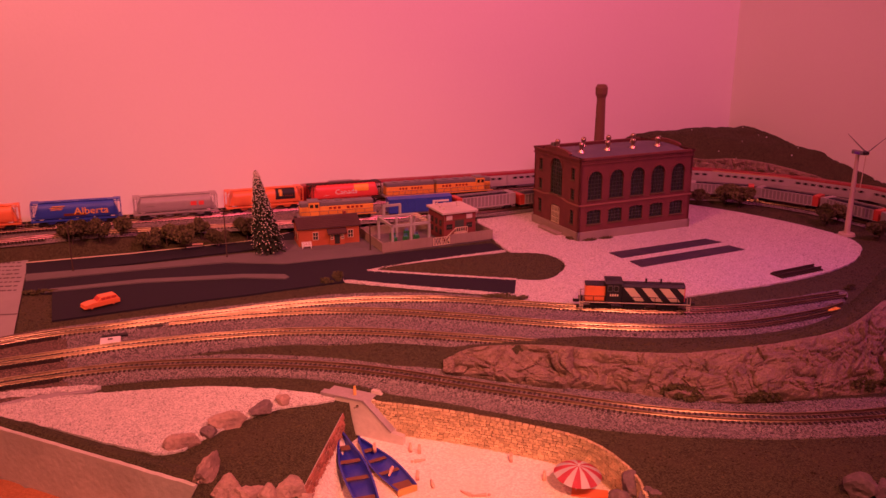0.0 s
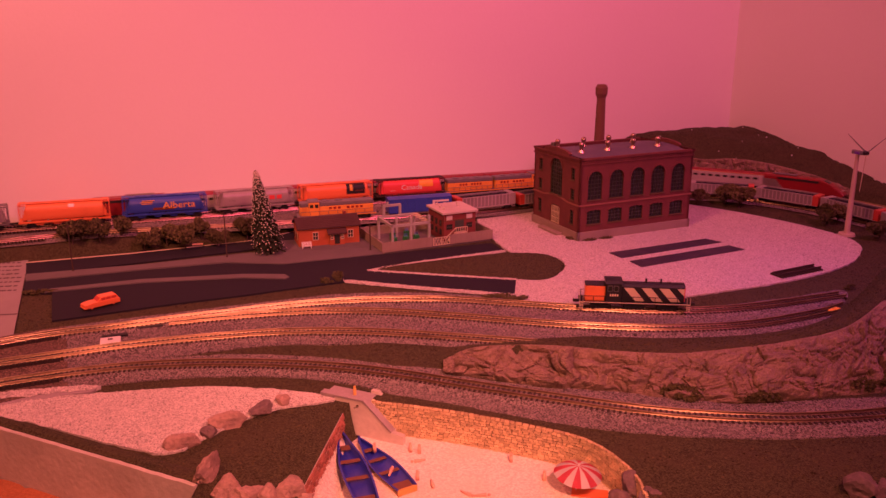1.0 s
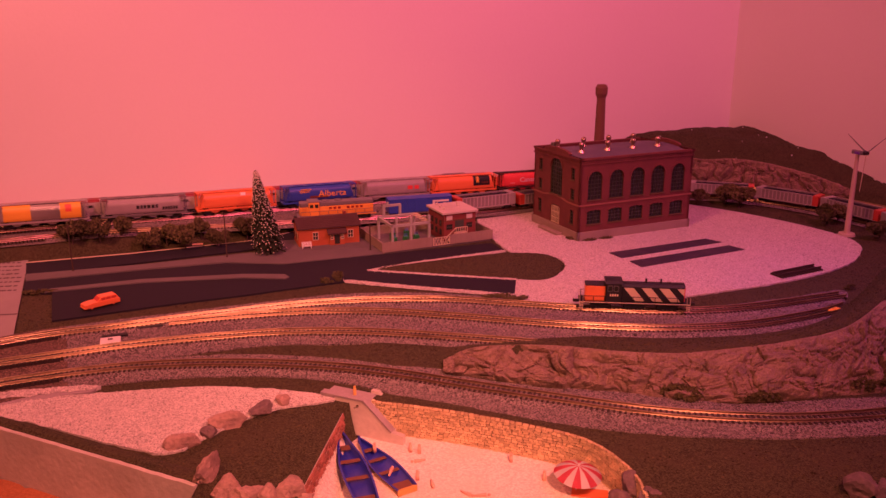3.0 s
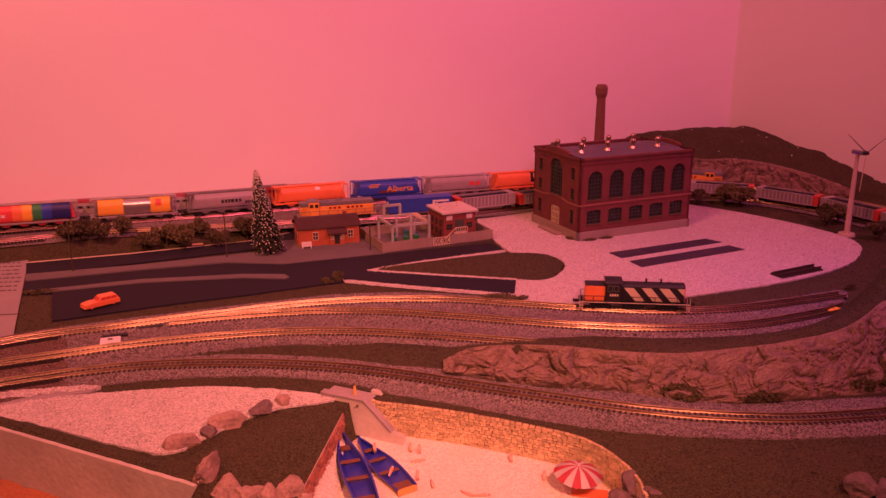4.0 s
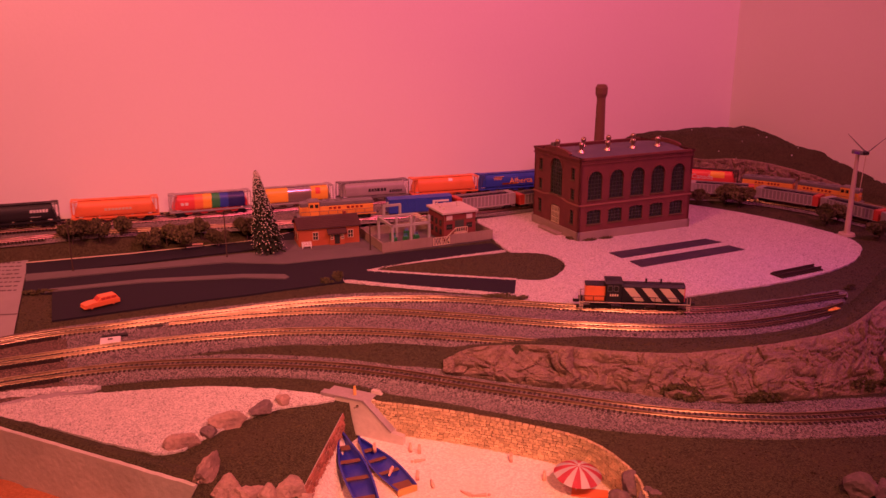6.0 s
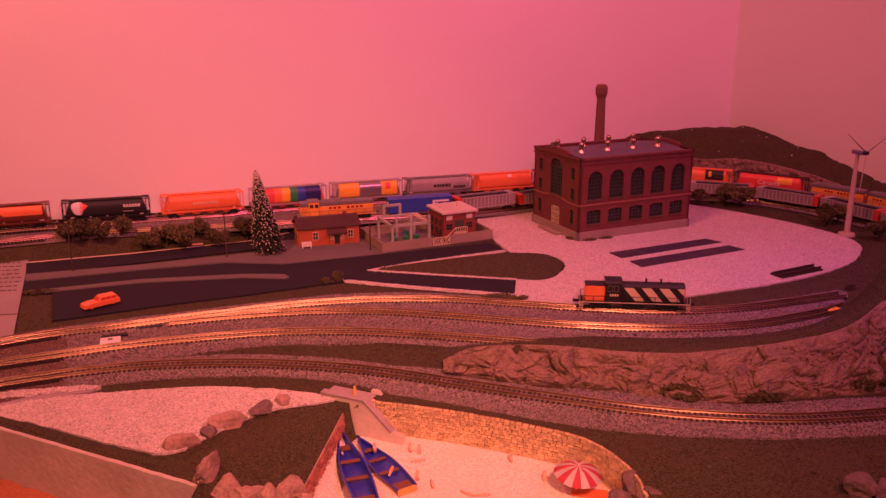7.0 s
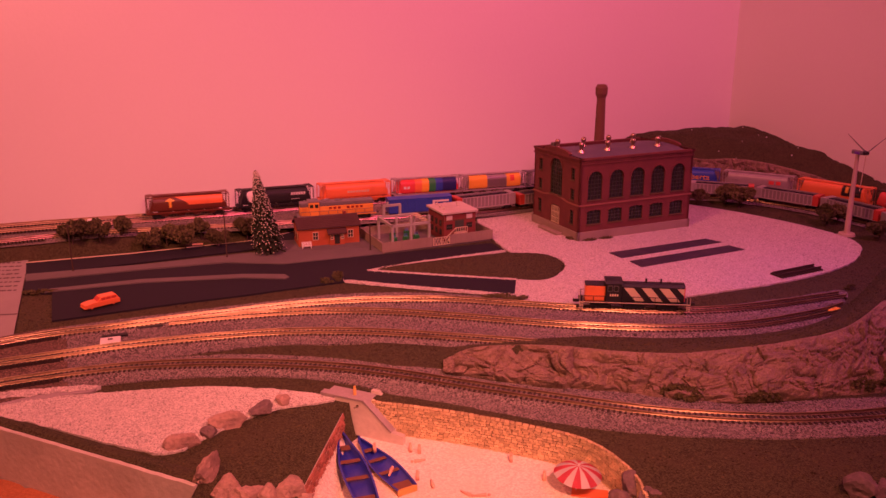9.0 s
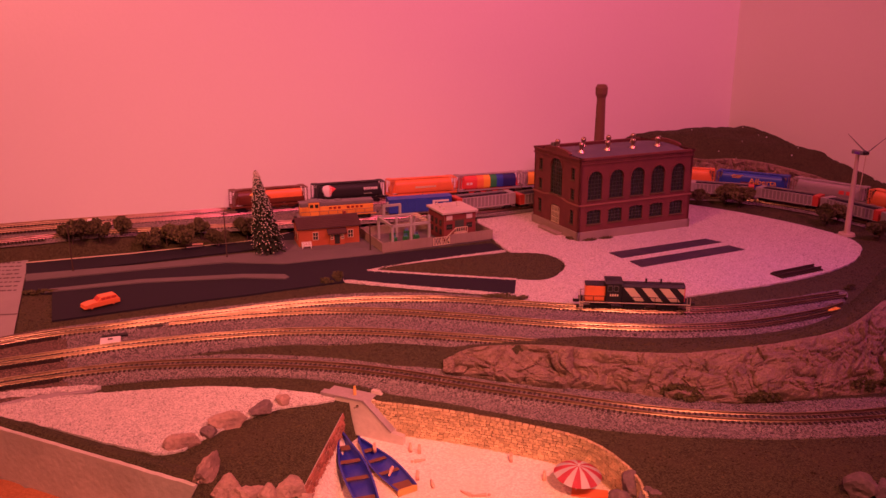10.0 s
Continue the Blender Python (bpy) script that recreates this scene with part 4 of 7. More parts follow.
def coach(x_half=0.0536):
    top = thing("express_coach", Matrix(), "silver grey express coach with crimson roof band", "passenger car", "moving express train")
    h = x_half
    sec = [(-0.0088, 0.0045), (-0.0092, 0.0090), (-0.0086, 0.0190), (0.0086, 0.0190), (0.0092, 0.0090), (0.0088, 0.0045)]
    part("body", prism(bmesh.new(), sec, -h, h, None, "x"), M["coach"], top)
    sec = [(-0.00865, 0.0190), (-0.0080, 0.0205), (-0.0060, 0.0216), (0, 0.0222), (0.0060, 0.0216), (0.0080, 0.0205), (0.00865, 0.0190)]
    part("roof", prism(bmesh.new(), sec, -h, h, None, "x"), M["deep_red"], top, "crimson roof")
    for k in range(9):
        x = -h + 0.012 + (2 * h - 0.024) * k / 8
        for y in (-0.0094, 0.0088):
            part("window", box(bmesh.new(), x - 0.0032, y, 0.0132, x + 0.0032, y + 0.0004, 0.0160), M["glass"], top)
    for side in (-1, 1):
        bogie(top, side * (h - 0.006), base=0.015)
    part("skirt", box(bmesh.new(), -h + 0.016, -0.0080, 0.0020, h - 0.016, 0.0080, 0.0045), M["loco_grey"], top)
    return top


def power_car():
    """The express's wedge-nosed end car; its nose points along +x."""
    top = thing("express_power_car", Matrix(), "crimson wedge-nosed express power car", "locomotive", "moving express train")
    h = 0.0550
    side = [(-h, 0.0030), (h - 0.002, 0.0030), (h, 0.0060), (h - 0.004, 0.0095), (h - 0.020, 0.0175), (h - 0.030, 0.0218), (-h, 0.0225)]
    bm = bmesh.new()
    prism(bm, side, -0.0090, 0.0090, None, "y")
    bmesh.ops.bevel(bm, geom=[e for e in bm.edges if abs(e.verts[0].co.y - e.verts[1].co.y) < 1e-6 and (e.verts[0].co.z + e.verts[1].co.z) / 2 > 0.007], offset=0.0025, segments=3, affect="EDGES", profile=0.5)
    part("body", bm, M["deep_red"], top)
    part("windscreen", prism(bmesh.new(), [(h - 0.0205, 0.0181), (h - 0.0215, 0.0172), (h - 0.0285, 0.0205), (h - 0.0280, 0.0214)], -0.0055, 0.0055, None, "y"), M["glass"], top)
    for y in (-0.0092, 0.0088):
        part("grey_flank", prism(bmesh.new(), [(-h, 0.0045), (-h + 0.030, 0.0045), (-h + 0.018, 0.0165), (-h, 0.0165)], y, y + 0.0004, None, "y"), M["silver"], top, "silver flank panel")
        part("grille", box(bmesh.new(), -h + 0.020, y, 0.0170, h - 0.034, y + 0.0004, 0.0200), M["black"], top)
    part("headlight", box(bmesh.new(), h - 0.0065, -0.0060, 0.0088, h - 0.0040, 0.0060, 0.0100), M["white"], top)
    part("roof_gear", box(bmesh.new(), -h + 0.012, -0.0035, 0.0224, -h + 0.045, 0.0035, 0.0240, 0.0005), M["loco_grey"], top)
    for s in (-1, 1):
        bogie(top, s * 0.036, base=0.018)
    return top


def switcher():
    """The black road switcher with pale diagonal stripes on the yard track."""
    top = thing("striped_locomotive", Matrix(), "black diesel locomotive with pale diagonal stripes and orange hood", "locomotive")
    h = 0.0530
    part("frame", box(bmesh.new(), -h + 0.003, -0.0094, 0.0062, h - 0.003, 0.0094, 0.0078, 0.0002), M["black"], top)
    for y in (-0.0097, 0.0093):
        part("edge_stripe", box(bmesh.new(), -h + 0.003, y, 0.0075, h - 0.003, y + 0.0004, 0.0082), M["cream"], top, "pale frame stripe")
    part("short_hood", box(bmesh.new(), -h + 0.008, -0.0066, 0.0078, -0.0265, 0.0066, 0.0228, 0.0008), M["orange"], top, "orange short hood")
    part("short_hood_roof", box(bmesh.new(), -h + 0.0078, -0.0067, 0.0226, -0.0265, 0.0067, 0.0238, 0.0006), M["black"], top)
    cab = part("cab", box(bmesh.new(), -0.0265, -0.0092, 0.0078, -0.0120, 0.0092, 0.0262, 0.0006), M["black"], top)
    part("cab_roof", prism(bmesh.new(), [(-0.0095, 0.0258), (-0.0070, 0.0282), (0, 0.0290), (0.0070, 0.0282), (0.0095, 0.0258)], -0.0270, -0.0115, None, "x"), M["black"], cab)
    for x in (-0.0228, -0.0172):
        part("cab_window", box(bmesh.new(), x - 0.0019, -0.0094, 0.0190, x + 0.0019, -0.0091, 0.0238), M["glass"], cab)
        fr = bmesh.new()
        for a in ((-0.0022, 0.0186, 0.0022, 0.0190), (-0.0022, 0.0238, 0.0022, 0.0242), (-0.0022, 0.0186, -0.0019, 0.0242), (0.0019, 0.0186, 0.0022, 0.0242)):
            box(fr, x + a[0], -0.0095, a[1], x + a[2], -0.0091, a[3])
        part("window_frame", fr, M["loco_grey"], cab)
    for k in range(4):
        part("mark", box(bmesh.new(), -0.0228 + k * 0.0021, -0.0094, 0.0140, -0.0213 + k * 0.0021, -0.0091, 0.0162), M["cream"], cab)
    part("long_hood", box(bmesh.new(), -0.0120, -0.0066, 0.0078, h - 0.008, 0.0066, 0.0232, 0.0008), M["black"], top)
    part("hood_roof", prism(bmesh.new(), [(-0.0067, 0.0226), (-0.0050, 0.0245), (0, 0.0250), (0.0050, 0.0245), (0.0067, 0.0226)], -0.0120, h - 0.0079, None, "x"), M["black"], top)
    part("hood_end", box(bmesh.new(), h - 0.0090, -0.0064, 0.0090, h - 0.0076, 0.0064, 0.0236, 0.0006), M["red"], top, "red hood end")
    for k in range(4):
        x = -0.0102 + k * 0.0160
        if k == 3:
            shape = [(x, 0.0218), (0.0444, 0.0218), (0.0444, 0.0150)]
        else:
            shape = [(x, 0.0218), (x + 0.0088, 0.0218), (x + 0.0196, 0.0092), (x + 0.0108, 0.0092)]
        for y in (-0.00685, 0.0065):
            part("stripe", prism(bmesh.new(), shape, y, y + 0.00035, None, "y"), M["cream"], top, "pale diagonal stripe")
    for x in (0.0105, 0.0240):
        part("exhaust_stack", rod(bmesh.new(), (x, 0, 0.0245), (x, 0, 0.0290), 0.0009, sides=8), M["black"], top)
    horn = rod(bmesh.new(), (0.0290, -0.001, 0.0258), (0.0325, -0.001, 0.0262), 0.0003, 0.0007, 6)
    rod(horn, (0.0300, 0.001, 0.0245), (0.0300, 0.001, 0.0262), 0.0003, sides=6)
    part("horn", horn, M["tie"], top)
    part("fuel_tank", box(bmesh.new(), -0.010, -0.0078, 0.0020, 0.010, 0.0078, 0.0062, 0.0008), M["black"], top)
    for s in (-1, 1):
        bogie(top, s * 0.030, base=0.014)
        part("coupler", box(bmesh.new(), s * (h - 0.003), -0.0013, 0.0048, s * (h + 0.0025), 0.0013, 0.0070), M["black"], top)
        for y in (-0.0088, 0.0088):
            bm = bmesh.new()
            for k in range(4):
                box(bm, s * (h - 0.0062), y - 0.0008, 0.0016 + k * 0.0018, s * (h - 0.0032), y + 0.0008, 0.0019 + k * 0.0018)
            for x in (h - 0.0062, h - 0.0032):
                rod(bm, (s * x, y * 1.08, 0.0014), (s * x, y * 1.08, 0.0142), 0.00022, sides=5)
            part("step_ladder", bm, M["cream"], top, "pale step irons")
        bm = bmesh.new()
        y = s * 0.0092
        for a, b in ((-h + 0.005, -0.0270), (-0.0115, h - 0.005)):
            rod(bm, (a, y, 0.0138), (b, y, 0.0138), 0.0003, sides=5)
            n = 3 if b < 0 else 7
            for k in range(n):
                x = a + (b - a) * k / (n - 1)
                rod(bm, (x, y, 0.0078), (x, y, 0.0138), 0.0003, sides=5)
        part("handrail", bm, M["black"], top)
    return top


def rainbow():
    cols = ("red", "red", "orange", "wheat", "green", "blue", "navy", "navy")
    return [(-0.040 + 0.010 * i, -0.030 + 0.010 * i, 0.0, 0.5, c) for i, c in enumerate(cols)]


FREIGHT_TRAIN = [
    diesel("road_locomotive", "yellow diesel locomotive with grey roof leading a freight", "moving freight train"),
    diesel("booster_locomotive", "yellow cabless diesel booster with grey roof", "moving freight train", 0.076, cab=False),
    hopper("bright red cylindrical grain hopper with white lettering", "red", "tie", words=[("Canada", -0.0155, 0.0160, 0.0100, "white")], panels=[(0.0105, 0.030, 0.14, 0.36, "wheat")], marks=letters(-0.030, 0.0150, [0.0012] * 6, 0.0006, "white")),
    hopper("orange-red cylindrical hopper with dark wheat emblem panel", "orange", "orange", panels=[(0.012, 0.037, 0.10, 0.42, "black"), (0.0165, 0.0205, 0.15, 0.36, "wheat")], marks=letters(0.024, 0.0185, [0.0022] * 5, 0.0020, "brown")),
    hopper("weathered grey cylindrical grain hopper with red emblem", "car_grey", "car_grey", marks=letters(0.016, 0.0165, [0.0095, 0.0085], 0.0052, "red") + letters(-0.034, 0.0180, [0.0012] * 7, 0.0005, "loco_grey")),
    hopper("blue cylindrical grain hopper with yellow lettering", "blue", "blue", words=[("Alberta", -0.003, 0.0148, 0.0122, "wheat")], marks=[(-0.028, 0.0235, -0.014, 0.0242, "wheat"), (-0.027, 0.0215, -0.015, 0.0222, "wheat"), (-0.026, 0.0255, -0.012, 0.0262, "wheat"), (-0.014, 0.0135, 0.010, 0.0165, "brown")]),
    hopper("orange-red cylindrical hopper with small white emblem", "orange", "orange", panels=[(0.004, 0.010, 0.24, 0.36, "white")]),
    hopper("grey cylindrical hopper with dark company lettering", "car_grey", "loco_grey", marks=letters(-0.009, 0.0165, [0.0045, 0.0036, 0.0036, 0.0052, 0.0045, 0.0036], 0.0042, "black") + letters(0.020, 0.0140, [0.0030] * 6, 0.0036, "black")),
    hopper("yellow and silver cylindrical hopper with red wheat emblem", "silver", "car_grey", panels=[(-0.040, -0.012, 0.0, 0.5, "wheat"), (0.018, 0.040, 0.0, 0.5, "wheat"), (0.0235, 0.0300, 0.14, 0.34, "red")]),
    hopper("rainbow striped cylindrical hopper", "red", "car_grey", panels=rainbow(), marks=letters(-0.036, 0.0165, [0.0050, 0.0050], 0.0036, "white")),
    hopper("bright orange cylindrical hopper with pale lettering", "orange", "orange", marks=letters(-0.012, 0.0170, [0.0038] * 8, 0.0028, "cream")),
    hopper("black cylindrical hopper with red and white emblem", "black", "black", marks=letters(0.018, 0.0200, [0.0032] * 6, 0.0034, "white") + letters(0.018, 0.0145, [0.0016] * 7, 0.0006, "white"), shapes=[(lambda u: -0.029 - 0.0085 * math.sqrt(max(0.0, 1 - (2 * u - 1) ** 2)), lambda u: -0.029 + 0.004 * math.sqrt(max(0.0, 1 - (2 * u - 1) ** 2)), 0.06, 0.40, "white"), (lambda u: -0.0285, lambda u: -0.0285 + 0.009 * (1 - abs(2 * u - 1)), 0.08, 0.38, "red")]),
    hopper("brown and orange cylindrical hopper with yellow emblem", "brown", "brown", shapes=[(lambda u: -0.016 + 0.016 * (1 - u), lambda u: 0.040, 0.13, 0.36, "orange"), (lambda u: -0.021 - 0.006 * math.sin(math.pi * (0.2 + 0.8 * u)) if u > 0.5 else -0.0225, lambda u: -0.021 + 0.006 * math.sin(math.pi * (0.2 + 0.8 * u)) if u > 0.5 else -0.0195, 0.10, 0.32, "wheat")]),
]
EXPRESS_TRAIN = [power_car()] + [coach() for _ in range(8)] + [power_car()]


def set_height(things, k):
    """Bring a train's cars to their true height."""
    for ob in things:
        for o in ob.children_recursive:
            o.data.transform(Matrix.Diagonal((1, 1, k, 1)))


set_height(FREIGHT_TRAIN, 0.94)
set_height(EXPRESS_TRAIN, 1.06)


def stored():
    for s, make, tall in ((0.4005, lambda: diesel("stored_locomotive", "yellow diesel locomotive with grey roof on the siding", "stored coal train", 0.096, flip=True), 0.90), (0.5035, boxcar, 0.87)):
        ob = make()
        m = STORAGE.car(s, 0.030, RAIL) @ Matrix.Diagonal((1, 1, tall, 1))
        ob.matrix_world = Matrix.Translation((0, 0, grade(uv(*m.translation[:2])[0]))) @ m
    first = gondola()
    for k in range(8):
        s = 0.590 + 0.0901 * k
        m = STORAGE.car(s, 0.0315, RAIL)
        m = m @ Matrix.Diagonal((1, 1, 0.89, 1))
        m = Matrix.Translation((0, 0, grade(uv(*m.translation[:2])[0]))) @ m
        if k > 2:
            m = m @ pose(0, 0, 0, 0, 0, 180)
        if k == 0:
            first.matrix_world = m
        else:
            copy_thing(first, m)
    ob = switcher()
    s = SIDING.near(0.1675, 0.688)
    ob.matrix_world = SIDING.car(s, 0.030, RAIL) @ Matrix.Scale(0.945, 4)


stored()


# ---- rocks ----
def craggy(a, b, seed=0.0):
    """Relief of broken rock over its face: tilted blocks with deep cracks between them, and chips."""
    q = Vector((a * 44, b * 46, seed))
    q += Vector((noise.noise(q * 1.1), noise.noise(q * 1.1 + Vector((9, 0, 0))), 0)) * 0.55
    q.z = seed
    out = 0.0
    for scale, deep, lift, tilt, gap in ((0.8, 0.0050, 0.0034, 0.0030, 0.34), (2.1, 0.0026, 0.0016, 0.0022, 0.42), (4.6, 0.0011, 0.0006, 0.0008, 0.5)):
        d, cells = noise.voronoi(q * scale)
        c = cells[0]
        own = Vector((noise.noise(c * 3.7 + Vector((1.3, 0, 0))), noise.noise(c * 3.7 + Vector((0, 4.1, 0))), noise.noise(c * 3.7 + Vector((0, 0, 7.9)))))
        off = q * scale - c
        crack = min(1.0, (d[1] - d[0]) / gap)
        out += deep * math.sin(crack * math.pi / 2) ** 0.8 + lift * own.z * 1.6 + tilt * (own.x * off.x + own.y * off.y) * 1.5
    bed = abs(noise.noise((a * 11, b * 60 + 1.5 * noise.noise((a * 20, 0, seed)), seed + 3)))
    out -= 0.0018 * max(0.0, 1 - bed / 0.06)
    return out + 0.0034 * noise.noise(q * 0.45) + 0.0016 * noise.noise(q * 4.2) + 0.0009 * noise.noise(q * 11.0)


def rock_strip(name, foot, crest, high, label, rows=50, step=0.0011, material="rock"):
    f, c = curve_points(foot, 0.001), curve_points([(*q, h) for q, h in zip(crest, high)], 0.001)
    n = int(len(f) * 0.001 / step)
    bm = bmesh.new()
    grid = []
    for i in range(n):
        a = f[int(i * (len(f) - 1) / (n - 1))]
        b = c[int(i * (len(c) - 1) / (n - 1))]
        d = Vector((a[0] - b[0], a[1] - b[1]))
        reach = d.length
        d.normalize()
        col = []
        for j in range(rows):
            t = j / (rows - 1)
            h, z = t ** 1.25, b[2] * t ** 0.85
            x, y = a[0] + (b[0] - a[0]) * h, a[1] + (b[1] - a[1]) * h
            up = t * math.hypot(reach, b[2])
            ledge = 0.0007 * math.sin(up * 480 + 4 * noise.noise((x * 25, y * 25, 0)))
            fade = min(1, 5 * t + 0.3) * min(1, (1 - t) * 9 + 0.10)
            out = (craggy(i * step, up, len(name)) + ledge) * fade
            lean = 0.55
            col.append(bm.verts.new((x + d.x * out * (1 - 0.4 * t), y + d.y * out * (1 - 0.4 * t), z - 0.0018 + lean * out + (0.0012 if t > 0.93 else 0))))
        grid.append(col)
    for c0, c1 in zip(grid, grid[1:]):
        for j in range(rows - 1):
            bm.faces.new((c0[j], c1[j], c1[j + 1], c0[j + 1]))
    return tagged(part(name, bm, M[material]), label, "rock face", kind="structure")


rock_strip("rock_face", FOOT[:-1], [(q[0], q[1] + 0.002) for q in CREST], CREST_Z, "brown cast rock cliff along the front track")


def outcrop():
    foot, crest = [], []
    for s in np.linspace(0.84, 1.16, 9):
        a, b = EXPRESS.at(s), EXPRESS.at(s + 0.002)
        d = (b - a) / np.hypot(*(b - a))
        n = np.array([-d[1], d[0]])
        foot.append(tuple(a + n * 0.0125))
        crest.append(tuple(a + n * 0.024))
    rock_strip("rock_outcrop", foot, crest, [0.030, 0.036, 0.041, 0.038, 0.042, 0.040, 0.034, 0.026, 0.014], "pale brown rock outcrop at the hill's foot", 30, 0.0015)


outcrop()


def boulder(x, y, z, size, seed, flat=(1.0, 0.8, 0.7), turn=0.0, dark=False):
    bm = bmesh.new()
    bmesh.ops.create_icosphere(bm, subdivisions=4, radius=1.0)
    off = Vector((seed * 7.3, seed * 3.1, seed * 1.7))
    rnd = random.Random(seed)
    planes = [(Vector((rnd.gauss(0, 1), rnd.gauss(0, 1), rnd.gauss(0, 1))).normalized(), rnd.uniform(0.50, 0.86)) for _ in range(13)]
    for v in bm.verts:
        c = v.co.normalized()
        k = 1.0
        for m, cut in planes:
            if c.dot(m) > 0.05:
                k = min(k, cut / c.dot(m))
        k += 0.10 * noise.noise(c * 2.4 + off) + 0.05 * noise.noise(c * 6 + off)
        v.co = Vector((c.x * flat[0], c.y * flat[1], c.z * flat[2])) * k * size * 0.92
    ob = part("boulder", bm, M["dark_boulder" if dark else "boulder"], smooth=False)
    ob.matrix_world = pose(x, y, z, 0, 0, turn)
    return tagged(ob, "dark weathered rock piece beside the turf" if dark else "pale pinkish rough stone set in the turf", "rock", "stones round the bank")


for k, ((x, y), size, flat, z, dark) in enumerate(zip(
    [(-0.161, 0.462), (-0.148, 0.474), (-0.139, 0.489), (-0.122, 0.504), (-0.109, 0.518), (-0.137, 0.426), (-0.121, 0.410), (-0.108, 0.404), (-0.086, 0.410), (-0.098, 0.404), (-0.077, 0.405), (0.112, 0.430), (0.103, 0.424), (0.119, 0.410), (0.234, 0.408), (0.244, 0.407)],
    (0.0118, 0.0072, 0.0128, 0.0100, 0.0080, 0.0125, 0.0120, 0.0110, 0.0130, 0.0090, 0.0080, 0.0130, 0.0105, 0.0110, 0.0130, 0.0100),
    ((1.1, 0.75, 0.65), (1, 0.7, 0.8), (1.15, 0.75, 0.65), (1.1, 0.75, 0.75), (0.9, 0.7, 0.8), (0.6, 1.4, 1.1), (1, 0.8, 0.8), (1.1, 0.8, 0.8), (1, 0.9, 0.8), (0.8, 0.8, 0.9), (1, 0.8, 0.8), (1, 0.9, 0.9), (1, 0.9, 0.9), (1, 0.8, 0.7), (1.1, 0.8, 0.8), (1, 0.8, 0.7)),
    (0.002, 0.002, 0.003, 0.003, 0.003, 0.004, 0.002, 0.002, 0.002, 0.002, -0.002, -0.010, -0.016, -0.004, 0.003, 0.002),
    (0, 1, 0, 1, 0, 0, 0, 0, 0, 0, 0, 1, 1, 1, 1, 1))):
    boulder(x, y, z, size, k + 1, flat, (28, 10, 24, 20, 60, -20, 10, 30, 0, 70, 20, 15, 60, 10, 0, 50)[k], bool(dark))


# ---- retaining walls of the beach ----
STONE_MESHES = []
for k in range(6):
    bm = bmesh.new()
    box(bm, -0.5, -0.5, -0.5, 0.5, 0.5, 0.5, 0.12)
    for v in bm.verts:
        v.co += Vector([random.uniform(-0.07, 0.07) for _ in range(3)])
    me = bpy.data.meshes.new("stone")
    bm.to_mesh(me)
    bm.free()
    me.materials.append(M["stone"])
    STONE_MESHES.append(me)


def stone_wall(name, line, side, label, course, length, limit, material="stone"):
    """A wall of laid stones along a plan line, from the beach up to the bank."""
    top = thing(name, Matrix(), label, "stone wall", kind="structure")
    back = [(0.0008 * side, BEACH_Z - 0.003), (0.0008 * side, 0.0006), (-0.009 * side, 0.0004), (-0.009 * side, BEACH_Z - 0.003)]
    part("wall_core", sweep(bmesh.new(), line[::3], back), [M["grass"]], top)
    part("mortar_face", sweep(bmesh.new(), line[::3], [(0.0010 * side, BEACH_Z - 0.002), (0.0010 * side, 0.0002), (0.0002 * side, 0.0002), (0.0002 * side, BEACH_Z - 0.002)]), M["mortar" if material == "stone" else "plaster"], top)
    run = np.r_[0, np.cumsum(np.hypot(*np.diff(line, axis=0).T))]
    rows = int(round(-BEACH_Z / course))
    count = 0
    meshes = STONE_MESHES
    if material != "stone":
        meshes = [me.copy() for me in STONE_MESHES]
        for me in meshes:
            me.materials[0] = M[material]
    rest = bmesh.new()
    for r in range(rows):
        s = random.uniform(-0.5, 0) * length
        while s < run[-1] - 0.001:
            w = length * random.uniform(0.65, 1.35)
            mid = s + w / 2
            s += w
            if mid < 0:
                continue
            x, y = np.interp(mid, run, line[:, 0]), np.interp(mid, run, line[:, 1])
            k = min(len(line) - 2, int(np.searchsorted(run, mid)))
            d = line[k + 1] - line[k]
            turn = math.degrees(math.atan2(d[1], d[0]))
            n = np.array([-d[1], d[0]]) / np.hypot(*d) * side
            out = (0.0014 if material == "stone" else 0.0004) + random.uniform(-0.0003, 0.0005)
            z = -course * (r + 0.5) + random.uniform(-0.0002, 0.0002)
            m = pose(x + n[0] * out, y + n[1] * out, z, 0, random.uniform(-3, 3), turn) @ Matrix.Diagonal((w * random.uniform(0.80, 0.90), 0.0026, course * random.uniform(0.68, 0.88), 1))
            count += 1
            if count <= limit:
                ob = new("stone", random.choice(meshes))
                ob.parent = top
                ob.matrix_basis = m
            else:
                box(rest, -0.5, -0.5, -0.5, 0.5, 0.5, 0.5, m=m)
    tagged(part("lower_stones", rest, M["stone_rest" if material == "stone" else material], top), kind="stuff")


